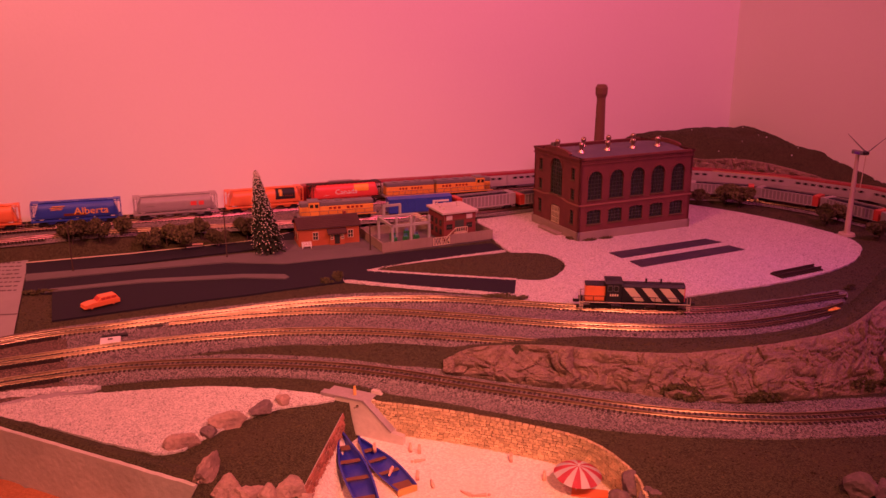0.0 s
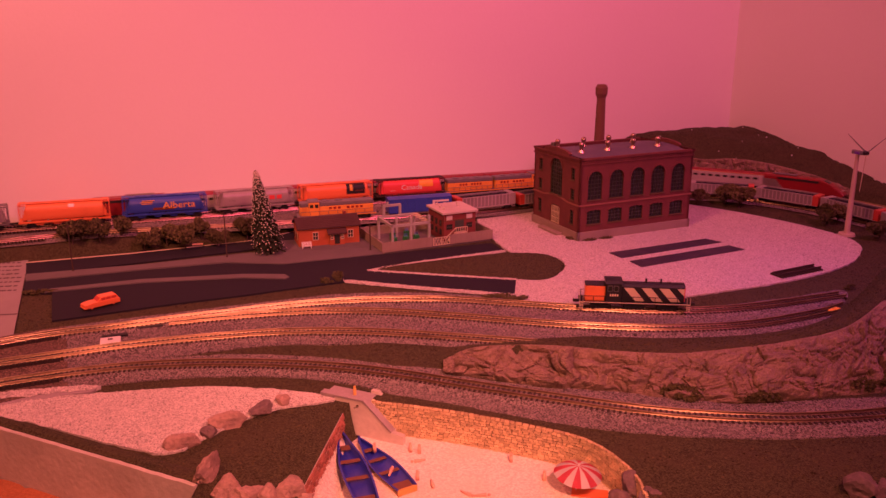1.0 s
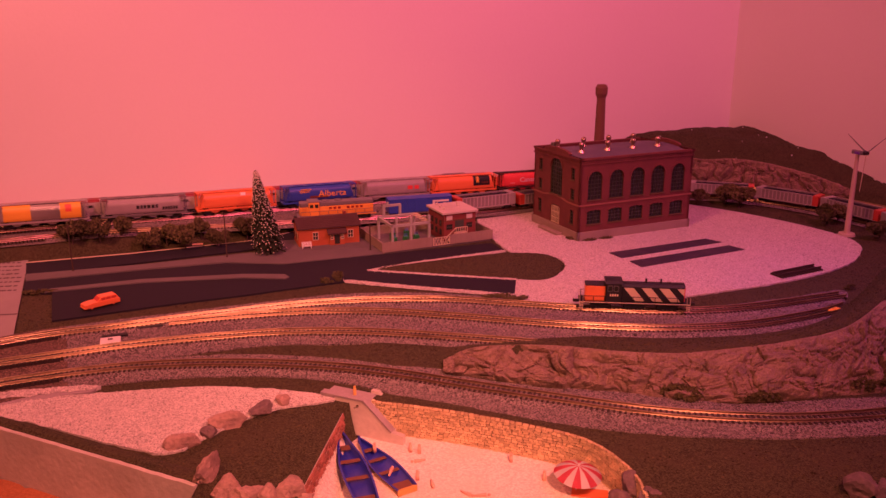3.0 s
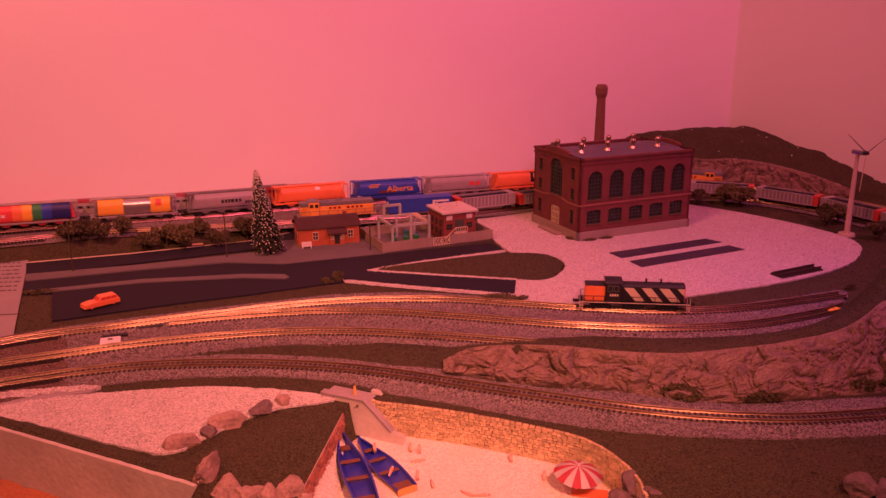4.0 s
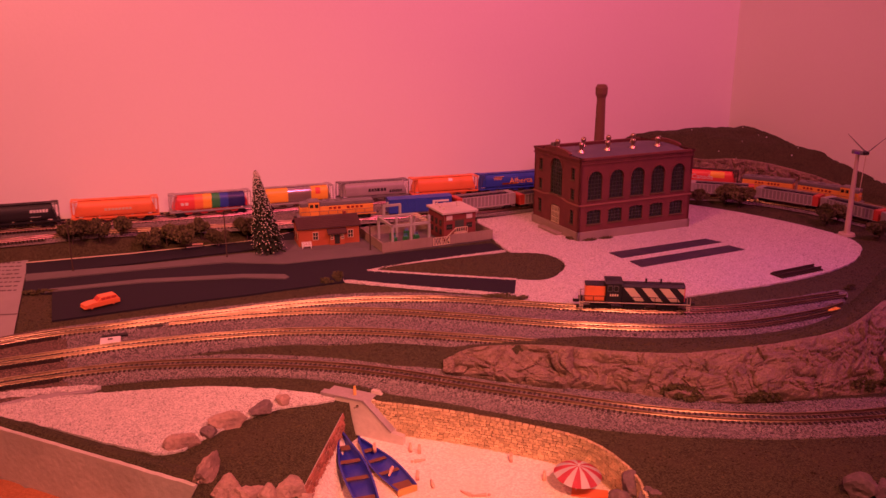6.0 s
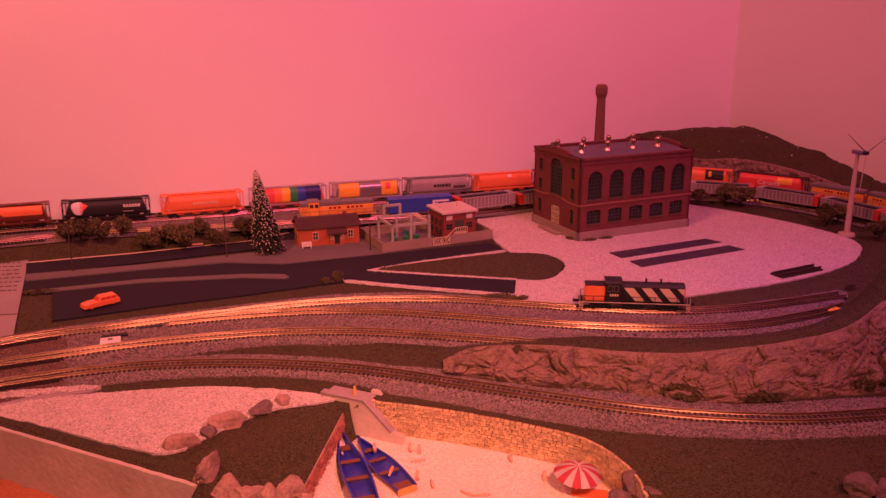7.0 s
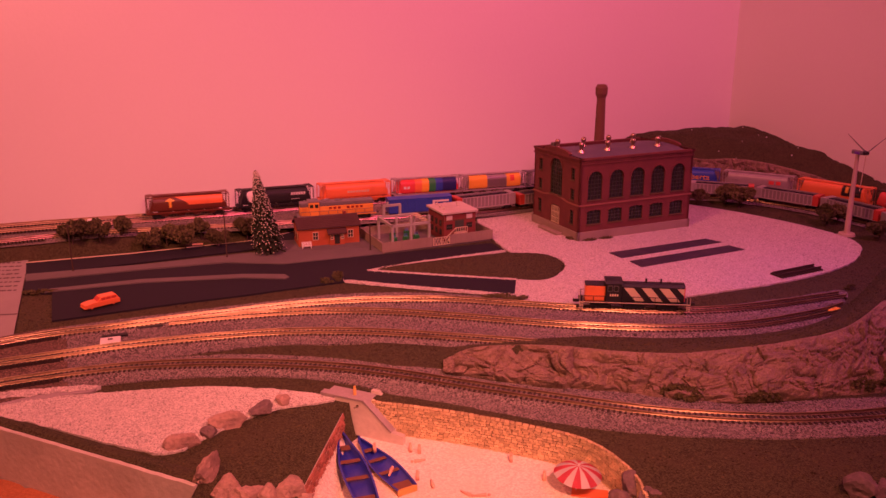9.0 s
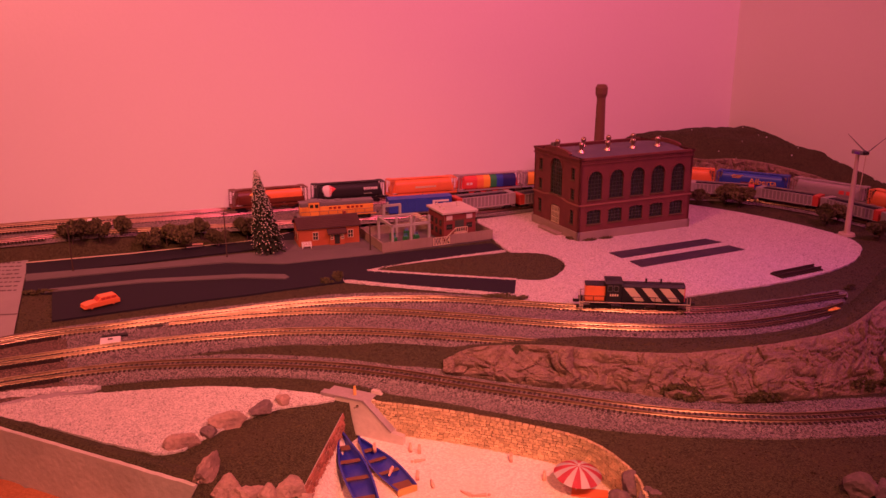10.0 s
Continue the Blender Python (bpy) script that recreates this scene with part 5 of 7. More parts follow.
# ---- concrete stair to the beach ----
def stair():
    (ax, ay), (bx, by) = (-0.070, 0.524), (-0.027, 0.505)
    d = Vector((bx - ax, by - ay))
    n = d.length
    top = thing("concrete_stair", pose(ax, ay, BEACH_Z, 0, 0, math.degrees(math.atan2(d.y, d.x))), "grey cast concrete stair down to the beach", "stairs", kind="structure")
    h = -BEACH_Z
    profile = [(-0.0050, 0), (n, 0), (n, 0.0065), (n * 0.80, 0.0075), (n * 0.36, h + 0.0025), (-0.0050, h + 0.0025)]
    part("parapet", prism(bmesh.new(), profile, -0.001, 0.003, None, "y"), M["plaster"], top, "smooth concrete parapet")
    part("coping", prism(bmesh.new(), [(-0.016, h + 0.0026), (n * 0.37, h + 0.0026), (n * 0.81, 0.0078), (n * 0.83, 0.0086), (n * 0.375, h + 0.0040), (-0.016, h + 0.0040)], -0.0018, 0.0038, None, "y"), M["coping"], top, "violet-grey coping")
    part("landing", box(bmesh.new(), -0.016, 0.003, 0, n * 0.40, 0.0165, h + 0.0010, 0.0004), M["coping"], top)
    part("wing_wall", box(bmesh.new(), -0.016, -0.001, h - 0.004, -0.0050, 0.003, h + 0.0025, 0.0003), M["coping"], top)
    for k in range(8):
        x = n * 0.40 + k * n * 0.055
        part("step", box(bmesh.new(), x, 0.003, 0, x + n * 0.056, 0.016, h * (1 - (k + 1) / 9), 0.0002), M["plaster"], top)
    rear = [(n * 0.30, 0), (n * 0.86, 0), (n * 0.86, 0.005), (n * 0.42, h + 0.003), (n * 0.30, h + 0.003)]
    part("rear_parapet", prism(bmesh.new(), rear, 0.016, 0.019, None, "y"), M["plaster"], top)


stair()


# ---- front plaster wall and raw foam ----
def front_wall():
    line = np.array(FRONT_WALL)
    line = np.array([line[0] * (1 - t) + line[1] * t for t in np.linspace(0, 1, 8)] + [line[1] * (1 - t) + line[2] * t for t in np.linspace(0.02, 1, 30)])
    bm = sweep(bmesh.new(), line, [(-0.0005, -0.044), (-0.0005, 0.0000), (0.0022, 0.0002), (0.0022, -0.044)])
    for v in bm.verts:
        v.co.z += 0.0006 * noise.noise(v.co * 90)
    tagged(part("front_wall", bm, M["plaster"]), "smooth grey plaster retaining wall below the turf strip", "wall", kind="structure")
    bm = sweep(bmesh.new(), line, [(0.0023, -0.044), (0.0023, 0.0006), (0.0050, 0.0019), (0.0090, 0.0017), (0.0130, 0.0004), (0.0130, -0.044)])
    tagged(part("turf_edge", bm, M["grass"], smooth=False), "dark turf strip behind the plaster wall", "turf", kind="structure")
    sheet("raw_foam", [(-0.324, 0.489), (-0.288, 0.485), (-0.273, 0.477), (-0.251, 0.469), (-0.226, 0.460), (-0.198, 0.453), (-0.185, 0.398), (-0.273, 0.398)], -0.0375, M["foam"], "rough orange raw foam edge of the layout", "foam", ragged=0.004, thick=0.006)


front_wall()


# ---- boats ----
def boat(bow, stern, label, trim):
    d = Vector(bow) - Vector(stern)
    n = d.length
    top = thing("rowing_boat", pose(*stern, BEACH_Z + (0.0002 if trim else 0.0042), 0, 0, math.degrees(math.atan2(d.y, d.x))) @ Matrix.Diagonal((1, 1, 0.62 if trim else 1.0, 1)), label, "boat", "boats on the beach")
    stations = 15

    def half(t):
        return 0.0086 * (0.62 + 0.38 * math.sin(math.pi * min(1, t * 1.25) * 0.75 + 0.4)) * (1 - max(0, (t - 0.45) / 0.55) ** 2.2)

    def rim(t):
        return 0.0060 + 0.0030 * max(0, t - 0.5) ** 2 * 4 + 0.0006 * (1 - t) ** 2

    def shell(grow, floor):
        bm = bmesh.new()
        rows = []
        for i in range(stations):
            t = i / (stations - 1)
            w, z = max(0.0002, half(t) * grow), rim(t)
            keel = floor + 0.0026 * max(0, t - 0.72) ** 2 * 12
            rows.append([bm.verts.new((t * n, y * w, h)) for y, h in ((-1, z), (-0.86, keel + (z - keel) * 0.45), (-0.50, keel), (0.50, keel), (0.86, keel + (z - keel) * 0.45), (1, z))])
        for r0, r1 in zip(rows, rows[1:]):
            for j in range(5):
                bm.faces.new((r0[j], r0[j + 1], r1[j + 1], r1[j]))
        bm.faces.new(rows[0])
        return bm

    hull = part("hull", shell(1.0, 0.0), M["varnish"] if trim else M["boat_blue"], top, smooth=True)
    part("inner_shell", shell(0.90, 0.0010), M["boat_blue"], hull, "blue inner planking", smooth=True)
    for side in (-1, 1):
        line = np.array([(t * n, side * half(t) * 0.95) for t in np.linspace(0, 1, 22)])
        bm = sweep(bmesh.new(), line, [(-0.0006, -0.0004), (0.0006, -0.0004), (0.0006, 0.0005), (-0.0006, 0.0005)], [rim(t) for t in np.linspace(0, 1, 22)])
        part("gunwale", bm, M["boat_blue"], top)
    part("transom", box(bmesh.new(), -0.0006, -half(0), 0.0004, 0.0006, half(0), rim(0) + 0.0003), M["varnish"] if trim else M["boat_blue"], top)
    for t in (0.36, 0.60):
        w = half(t) * 0.93
        part("thwart", box(bmesh.new(), t * n - 0.0016, -w, 0.0036, t * n + 0.0016, w, 0.0044, 0.0001), M["plank"], top, "brown plank seat")
    part("stern_seat", box(bmesh.new(), 0.002, -half(0.1) * 0.9, 0.0034, 0.0105, half(0.1) * 0.9, 0.0042, 0.0001), M["plank"], top, "brown plank seat")
    part("bow_seat", box(bmesh.new(), 0.76 * n, -half(0.8) * 0.75, 0.0042, 0.82 * n, half(0.8) * 0.75, 0.0050, 0.0001), M["plank"], top, "brown plank seat")
    part("keel_post", box(bmesh.new(), n - 0.0010, -0.0005, 0.0020, n + 0.0008, 0.0005, rim(1) + 0.0016), M["boat_blue"], top)


def beach_things():
    (ax, ay), (bx, by), (cx, cy), (dx, dy) = (-0.0695, 0.503), (-0.0435, 0.421), (-0.057, 0.505), (-0.022, 0.446)
    boat((ax, ay), (bx, by), "blue wooden rowing boat drawn up on sand", False)
    boat((cx, cy), (dx, dy), "blue rowing boat with varnished outside on sand", True)
    # the sunshade
    (x, y), = (0.081, 0.4495),
    top = thing("beach_umbrella", pose(x, y, BEACH_Z, 4, 3, 0), "red and white striped beach umbrella", "umbrella")
    part("pole", rod(bmesh.new(), (0, 0, 0), (0, 0, 0.0185), 0.0005, sides=8), M["white"], top)
    n = 16
    for k in range(n):
        a0, a1 = 2 * math.pi * k / n, 2 * math.pi * (k + 1) / n
        bm = bmesh.new()
        rings = []
        for r, z in ((0.0006, 0.0180), (0.0060, 0.0168), (0.0110, 0.0144), (0.0146, 0.0118)):
            rings.append([bm.verts.new((r * math.cos(a), r * math.sin(a), z)) for a in (a0, (a0 + a1) / 2, a1)])
        for r0, r1 in zip(rings, rings[1:]):
            for j in range(2):
                bm.faces.new((r0[j], r0[j + 1], r1[j + 1], r1[j]))
        bmesh.ops.solidify(bm, geom=bm.faces[:], thickness=0.0003)
        part("canopy_panel", bm, M["parasol_red" if k % 2 else "white"], top)
    part("finial", rod(bmesh.new(), (0, 0, 0.0180), (0, 0, 0.0200), 0.0007, 0.0003, 8), M["white"], top)
    (x, y), = (0.089, 0.446),
    bm = box(bmesh.new(), -0.011, -0.005, 0, 0.011, 0.005, 0.0004)
    ob = part("beach_towel", bm, M["orange"])
    ob.matrix_world = pose(x, y, BEACH_Z, 0, 0, -12)
    tagged(ob, "orange towel on the sand", "towel")
    # plain toy figures
    spots = (-0.061, 0.524), (-0.045, 0.488), (-0.033, 0.462), (-0.022, 0.496), (-0.016, 0.494), (-0.016, 0.483), (0.044, 0.483), (-0.007, 0.456), (0.014, 0.445), (0.023, 0.443), (0.063, 0.461), (-0.016, 0.452)
    for k, (x, y) in enumerate(spots):
        lying = k in (2, 5, 7, 8, 9)
        z = {0: 0.0012, 1: BEACH_Z + 0.0046, 2: BEACH_Z + 0.0046, 11: BEACH_Z + 0.0060}.get(k, BEACH_Z)
        bm = bmesh.new()
        if lying:
            rod(bm, (-0.0045, 0, 0.0009), (0.0030, 0, 0.0012), 0.0006, 0.0013, 8)
            bmesh.ops.create_icosphere(bm, subdivisions=2, radius=0.0010, matrix=Matrix.Translation((0.0046, 0, 0.0014)))
        else:
            h = 0.010 if k in (0,) else 0.0065
            rod(bm, (0, 0, 0), (0, 0, h * 0.75), 0.0013, 0.0011, 8)
            bmesh.ops.create_icosphere(bm, subdivisions=2, radius=0.0010, matrix=Matrix.Translation((0, 0, h * 0.75 + 0.0011)))
        ob = part("toy_figure", bm, M["varnish" if k == 0 else "skin"], smooth=True)
        ob.matrix_world = pose(x, y, z, 0, 0, 40 * k)
        tagged(ob, "tiny plain plastic toy figure", "figurine", "toy figures by the beach")


beach_things()


# ---- plants ----
def crown_mesh(bm, centre, size, leaves, seed, leaf=0.0016):
    """Many small leaf flakes gathered in a few uneven clumps."""
    rnd = random.Random(seed)
    clumps = [(Vector((rnd.gauss(0, 0.42), rnd.gauss(0, 0.42), rnd.uniform(-0.35, 0.55))), rnd.uniform(0.35, 0.6)) for _ in range(9)]
    for _ in range(leaves):
        c, r = rnd.choice(clumps)
        d = Vector((rnd.gauss(0, 1), rnd.gauss(0, 1), rnd.gauss(0, 1))).normalized() * r * rnd.uniform(0.55, 1.0)
        p = centre + Vector(((c.x + d.x) * size[0], (c.y + d.y) * size[1], (c.z + d.z) * size[2]))
        m = Euler((rnd.uniform(0, 6), rnd.uniform(0, 6), rnd.uniform(0, 6))).to_matrix()
        k = leaf * rnd.uniform(0.6, 1.3)
        q = [bm.verts.new(p + m @ Vector(v) * k) for v in ((-0.5, -0.4, 0), (0.5, -0.3, 0.1), (0.6, 0.4, 0), (-0.3, 0.6, -0.1))]
        bm.faces.new(q)
    return bm


def small_tree(seed, high, label):
    top = thing("small_tree", Matrix(), label, "tree", "small trees by the tracks")
    rnd = random.Random(seed)
    bm = rod(bmesh.new(), (0, 0, 0), (0, 0, high * 0.45), high * 0.035, high * 0.022, 7)
    for k in range(5):
        a = rnd.uniform(0, 6.28)
        rod(bm, (0, 0, high * 0.30), (math.cos(a) * high * 0.22, math.sin(a) * high * 0.22, high * 0.62), high * 0.018, high * 0.008, 5)
    part("trunk", bm, M["bark"], top)
    part("crown", crown_mesh(bmesh.new(), Vector((0, 0, high * 0.64)), (high * 0.50, high * 0.50, high * 0.40), 2200, seed, high * 0.085), M["leaf"], top)
    return top


def plants():
    kinds = [small_tree(k, 0.026, "small round olive green tree beside the main lines") for k in (3, 8, 14)]
    spots = (-0.400, 0.890), (-0.405, 0.879), (-0.380, 0.890), (-0.362, 0.906), (-0.331, 0.890), (-0.312, 0.908), (-0.287, 0.894), (-0.278, 0.927), (-0.253, 0.903), (-0.227, 0.934), (0.343, 1.101), (0.383, 1.102), (0.396, 1.088), (0.473, 0.997), (0.487, 0.999), (0.500, 0.921)
    for k, (x, y) in enumerate(spots):
        size = 0.84 + 0.24 * random.random()
        z = bank(x, y) - 0.0006
        m = pose(x, y, z, 0, 0, 67 * k) @ Matrix.Scale(size, 4)
        if k < 3:
            kinds[k].matrix_world = m
        else:
            ob = copy_thing(kinds[k % 3], m)
            ob.scale = (size, size, size * random.uniform(0.85, 1.1))
    for (x, y), (sx, sy, sz), n, label in zip([(-0.115, 0.773), (-0.103, 0.782), (0.161, 0.527), (0.172, 0.523), (0.215, 0.519), (0.225, 0.521), (0.297, 0.533), (0.310, 0.538), (0.050, 0.732), (0.067, 0.725), (-0.386, 0.744), (-0.377, 0.748), (0.387, 0.755), (0.166, 0.923), (0.186, 0.932), (0.147, 0.930)],
        ((0.007, 0.004, 0.004), (0.008, 0.004, 0.006), (0.012, 0.005, 0.006), (0.010, 0.005, 0.005), (0.010, 0.004, 0.005), (0.006, 0.004, 0.004), (0.009, 0.005, 0.007), (0.008, 0.005, 0.007), (0.014, 0.004, 0.0025), (0.012, 0.004, 0.0025), (0.010, 0.003, 0.002), (0.010, 0.003, 0.002), (0.005, 0.003, 0.003), (0.012, 0.003, 0.0022), (0.012, 0.0026, 0.0020), (0.005, 0.006, 0.0020)),
        (350, 450, 700, 600, 500, 300, 600, 500, 500, 450, 350, 350, 200, 380, 360, 260),
        ["low olive green shrub on the layout"] * 13 + ["dry brown rubble shrub at the power house foot"] * 3):
        ob = part("shrub", crown_mesh(bmesh.new(), Vector((0, 0, sz * 0.7)), (sx, sy, sz), n, int(x * 1000) + n, 0.0015), M["leaf"])
        ob.matrix_world = pose(x, y, 0.0004, 0, 0, 10)
        tagged(ob, label, "shrub", "low shrubs")


def fir():
    (x, y), = (-0.190, 0.876),
    top = thing("fir_tree", pose(x, y, 0.0020, 0, -6, 0), "tall narrow dark fir tree flecked with snow", "tree")
    high = 0.0915
    part("trunk", rod(bmesh.new(), (0, 0, 0), (0, 0, high * 0.9), 0.0016, 0.0005, 7), M["bark"], top)
    rnd = random.Random(5)
    needles, snow = bmesh.new(), bmesh.new()
    n = 1300
    for k in range(n):
        t = (k / n) ** 0.62
        z = high * (0.03 + 0.96 * t)
        r = (0.0172 * (1 - t) ** 0.85 + 0.0016) * rnd.uniform(0.75, 1.08)
        a = k * 2.39996 + rnd.uniform(-0.2, 0.2)
        ca, sa = math.cos(a), math.sin(a)
        tip = Vector((ca * r, sa * r, z - 0.25 * r))
        root = Vector((ca * r * 0.25, sa * r * 0.25, z + 0.20 * r))
        w = Vector((-sa, ca, 0)) * (0.0008 + 0.055 * r)
        up = Vector((0, 0, 0.0010))
        v = [needles.verts.new(q) for q in (root + up, root - up, tip + w, tip - w, tip + up * 0.6)]
        for f in ((0, 2, 4), (0, 4, 3), (0, 3, 1), (1, 3, 2), (1, 2, 0), (2, 3, 4)):
            needles.faces.new([v[i] for i in f])
        if rnd.random() < 0.62:
            s = rnd.uniform(0.00046, 0.00082)
            c = tip + Vector((ca, sa, 0.6)) * 0.0003
            q = [snow.verts.new(c + Vector(o) * s) for o in ((1.2 * -sa, 1.2 * ca, 0), (1.2 * sa, -1.2 * ca, 0), (ca, sa, -0.6), (-ca * 1.6, -sa * 1.6, 0.6), (0, 0, 1.1))]
            for f in ((0, 2, 4), (2, 1, 4), (1, 3, 4), (3, 0, 4), (0, 3, 1, 2)):
                snow.faces.new([q[i] for i in f])
    part("crown", needles, M["needle"], top)
    part("snow", snow, M["snow"], top, "flecks of white flock")


plants()
fir()


# ---- house ----
def cottage():
    (ax, ay), (bx, by) = (-0.160, 0.895), (-0.094, 0.911)
    d = Vector((bx - ax, by - ay))
    n = d.length
    top = thing("cottage", pose(ax, ay, 0.0024, 0, 0, math.degrees(math.atan2(d.y, d.x)) + 5), "small rust-brown clapboard cottage with dark gabled roof", "house")
    deep, eave, ridge = 0.034, 0.0200, 0.0280
    bm = box(bmesh.new(), 0, 0, 0, n, deep, eave)
    prism(bm, [(0, eave), (deep, eave), (deep / 2, ridge)], 0.0, n, None, "x")
    bmesh.ops.remove_doubles(bm, verts=bm.verts, dist=1e-6)
    wall = part("wall", bm, M["clapboard"], top)
    rows = 9
    for k in range(rows):
        z0 = eave * k / rows
        part("clapboard", box(bmesh.new(), -0.0004, -0.0004, z0, n + 0.0004, deep + 0.0004, z0 + eave / rows * 0.6), M["clapboard"], wall)
    over = 0.0022
    slope = (ridge - eave) / (deep / 2)
    for side in (0, 1):
        y0, y1 = (-over, deep / 2) if side == 0 else (deep + over, deep / 2)
        z0 = eave - slope * over
        prism_pts = [(y0, z0 + 0.0004), (y1, ridge + 0.0004), (y1, ridge + 0.0016), (y0, z0 + 0.0016)]
        roof = part("roof", prism(bmesh.new(), prism_pts, -over, n + over, None, "x"), M["shingle"], top, "dark brown shingle roof")
        for k in range(7):
            t = k / 7
            y, z = y0 + (y1 - y0) * t, z0 + (ridge - z0) * t + 0.0016
            bm = box(bmesh.new(), -over, min(y, y + (0.0012 if side == 0 else -0.0012)), z, n + over, max(y, y + (0.0012 if side == 0 else -0.0012)), z + 0.0003)
            part("shingle_course", bm, M["shingle"], roof)
    # a porch bay with its own small roof
    px = n * 0.62
    part("porch", box(bmesh.new(), px - 0.0085, -0.0042, 0, px + 0.0085, 0.0, 0.0140, 0.0002), M["clapboard"], top)
    part("porch_roof", prism(bmesh.new(), [(-0.0075, 0.0130), (0.004, 0.0195), (0.004, 0.0208), (-0.0075, 0.0143)], px - 0.0110, px + 0.0110, None, "x"), M["shingle"], top)
    part("door", box(bmesh.new(), px - 0.0030, -0.0046, 0.0012, px + 0.0030, -0.0041, 0.0118), M["glass"], top, "dark glazed door")
    for x in (n * 0.27, n * 0.90 - 0.003, px - 0.0060, px + 0.0058):
        w, z0, z1, y = (0.0026, 0.0070, 0.0150, 0.0) if abs(x - px) > 0.012 else (0.0012, 0.0070, 0.0120, -0.0042)
        win = part("window", box(bmesh.new(), x - w, y - 0.0006, z0, x + w, y - 0.0003, z1), M["glass"], top)
        bm = bmesh.new()
        f = 0.0006
        for a in ((x - w - f, z0 - f, x + w + f, z0), (x - w - f, z1, x + w + f, z1 + f), (x - w - f, z0, x - w, z1), (x + w, z0, x + w + f, z1), (x - f / 3, z0, x + f / 3, z1), (x - w, (z0 + z1) / 2 - f / 3, x + w, (z0 + z1) / 2 + f / 3)):
            box(bm, a[0], y - 0.0010, a[1], a[2], y - 0.0003, a[3])
        part("window_frame", bm, M["cream"], win)
    for y in (deep * 0.3, deep * 0.7):
        win = part("window", box(bmesh.new(), -0.0008, y - 0.0024, 0.0060, -0.0004, y + 0.0024, 0.0140), M["cream"], top)
        part("pane", box(bmesh.new(), -0.0010, y - 0.0015, 0.0068, -0.0007, y + 0.0015, 0.0132), M["glass"], win)
    part("chimney", box(bmesh.new(), n * 0.80, deep * 0.55, ridge - 0.003, n * 0.80 + 0.0035, deep * 0.55 + 0.0035, ridge + 0.0042, 0.0002), M["hut_brick"], top)
    bench = thing("bench", top.matrix_world @ pose(0.007, -0.0075, 0), "small white bench before the cottage", "bench")
    part("seat", box(bmesh.new(), -0.0055, -0.0020, 0.0024, 0.0055, 0.0018, 0.0030), M["white"], bench)
    for k in range(3):
        part("back_slat", box(bmesh.new(), -0.0055, 0.0018, 0.0036 + 0.0012 * k, 0.0055, 0.0022, 0.0044 + 0.0012 * k), M["white"], bench)
    for x in (-0.0048, 0.0048):
        part("leg", box(bmesh.new(), x - 0.0004, -0.0018, 0, x + 0.0004, 0.0022, 0.0060), M["white"], bench)
    (ax, ay), (bx, by), (cx, cy), (ex, ey) = (-0.173, 0.880), (-0.073, 0.897), (-0.094, 0.944), (-0.189, 0.921)
    sheet("cottage_plot", [(ax, ay), (bx, by), (cx, cy), (ex, ey)], 0.0024, M["concrete"], "raised grey concrete plot under the cottage", "pavement", smooth=False)


cottage()


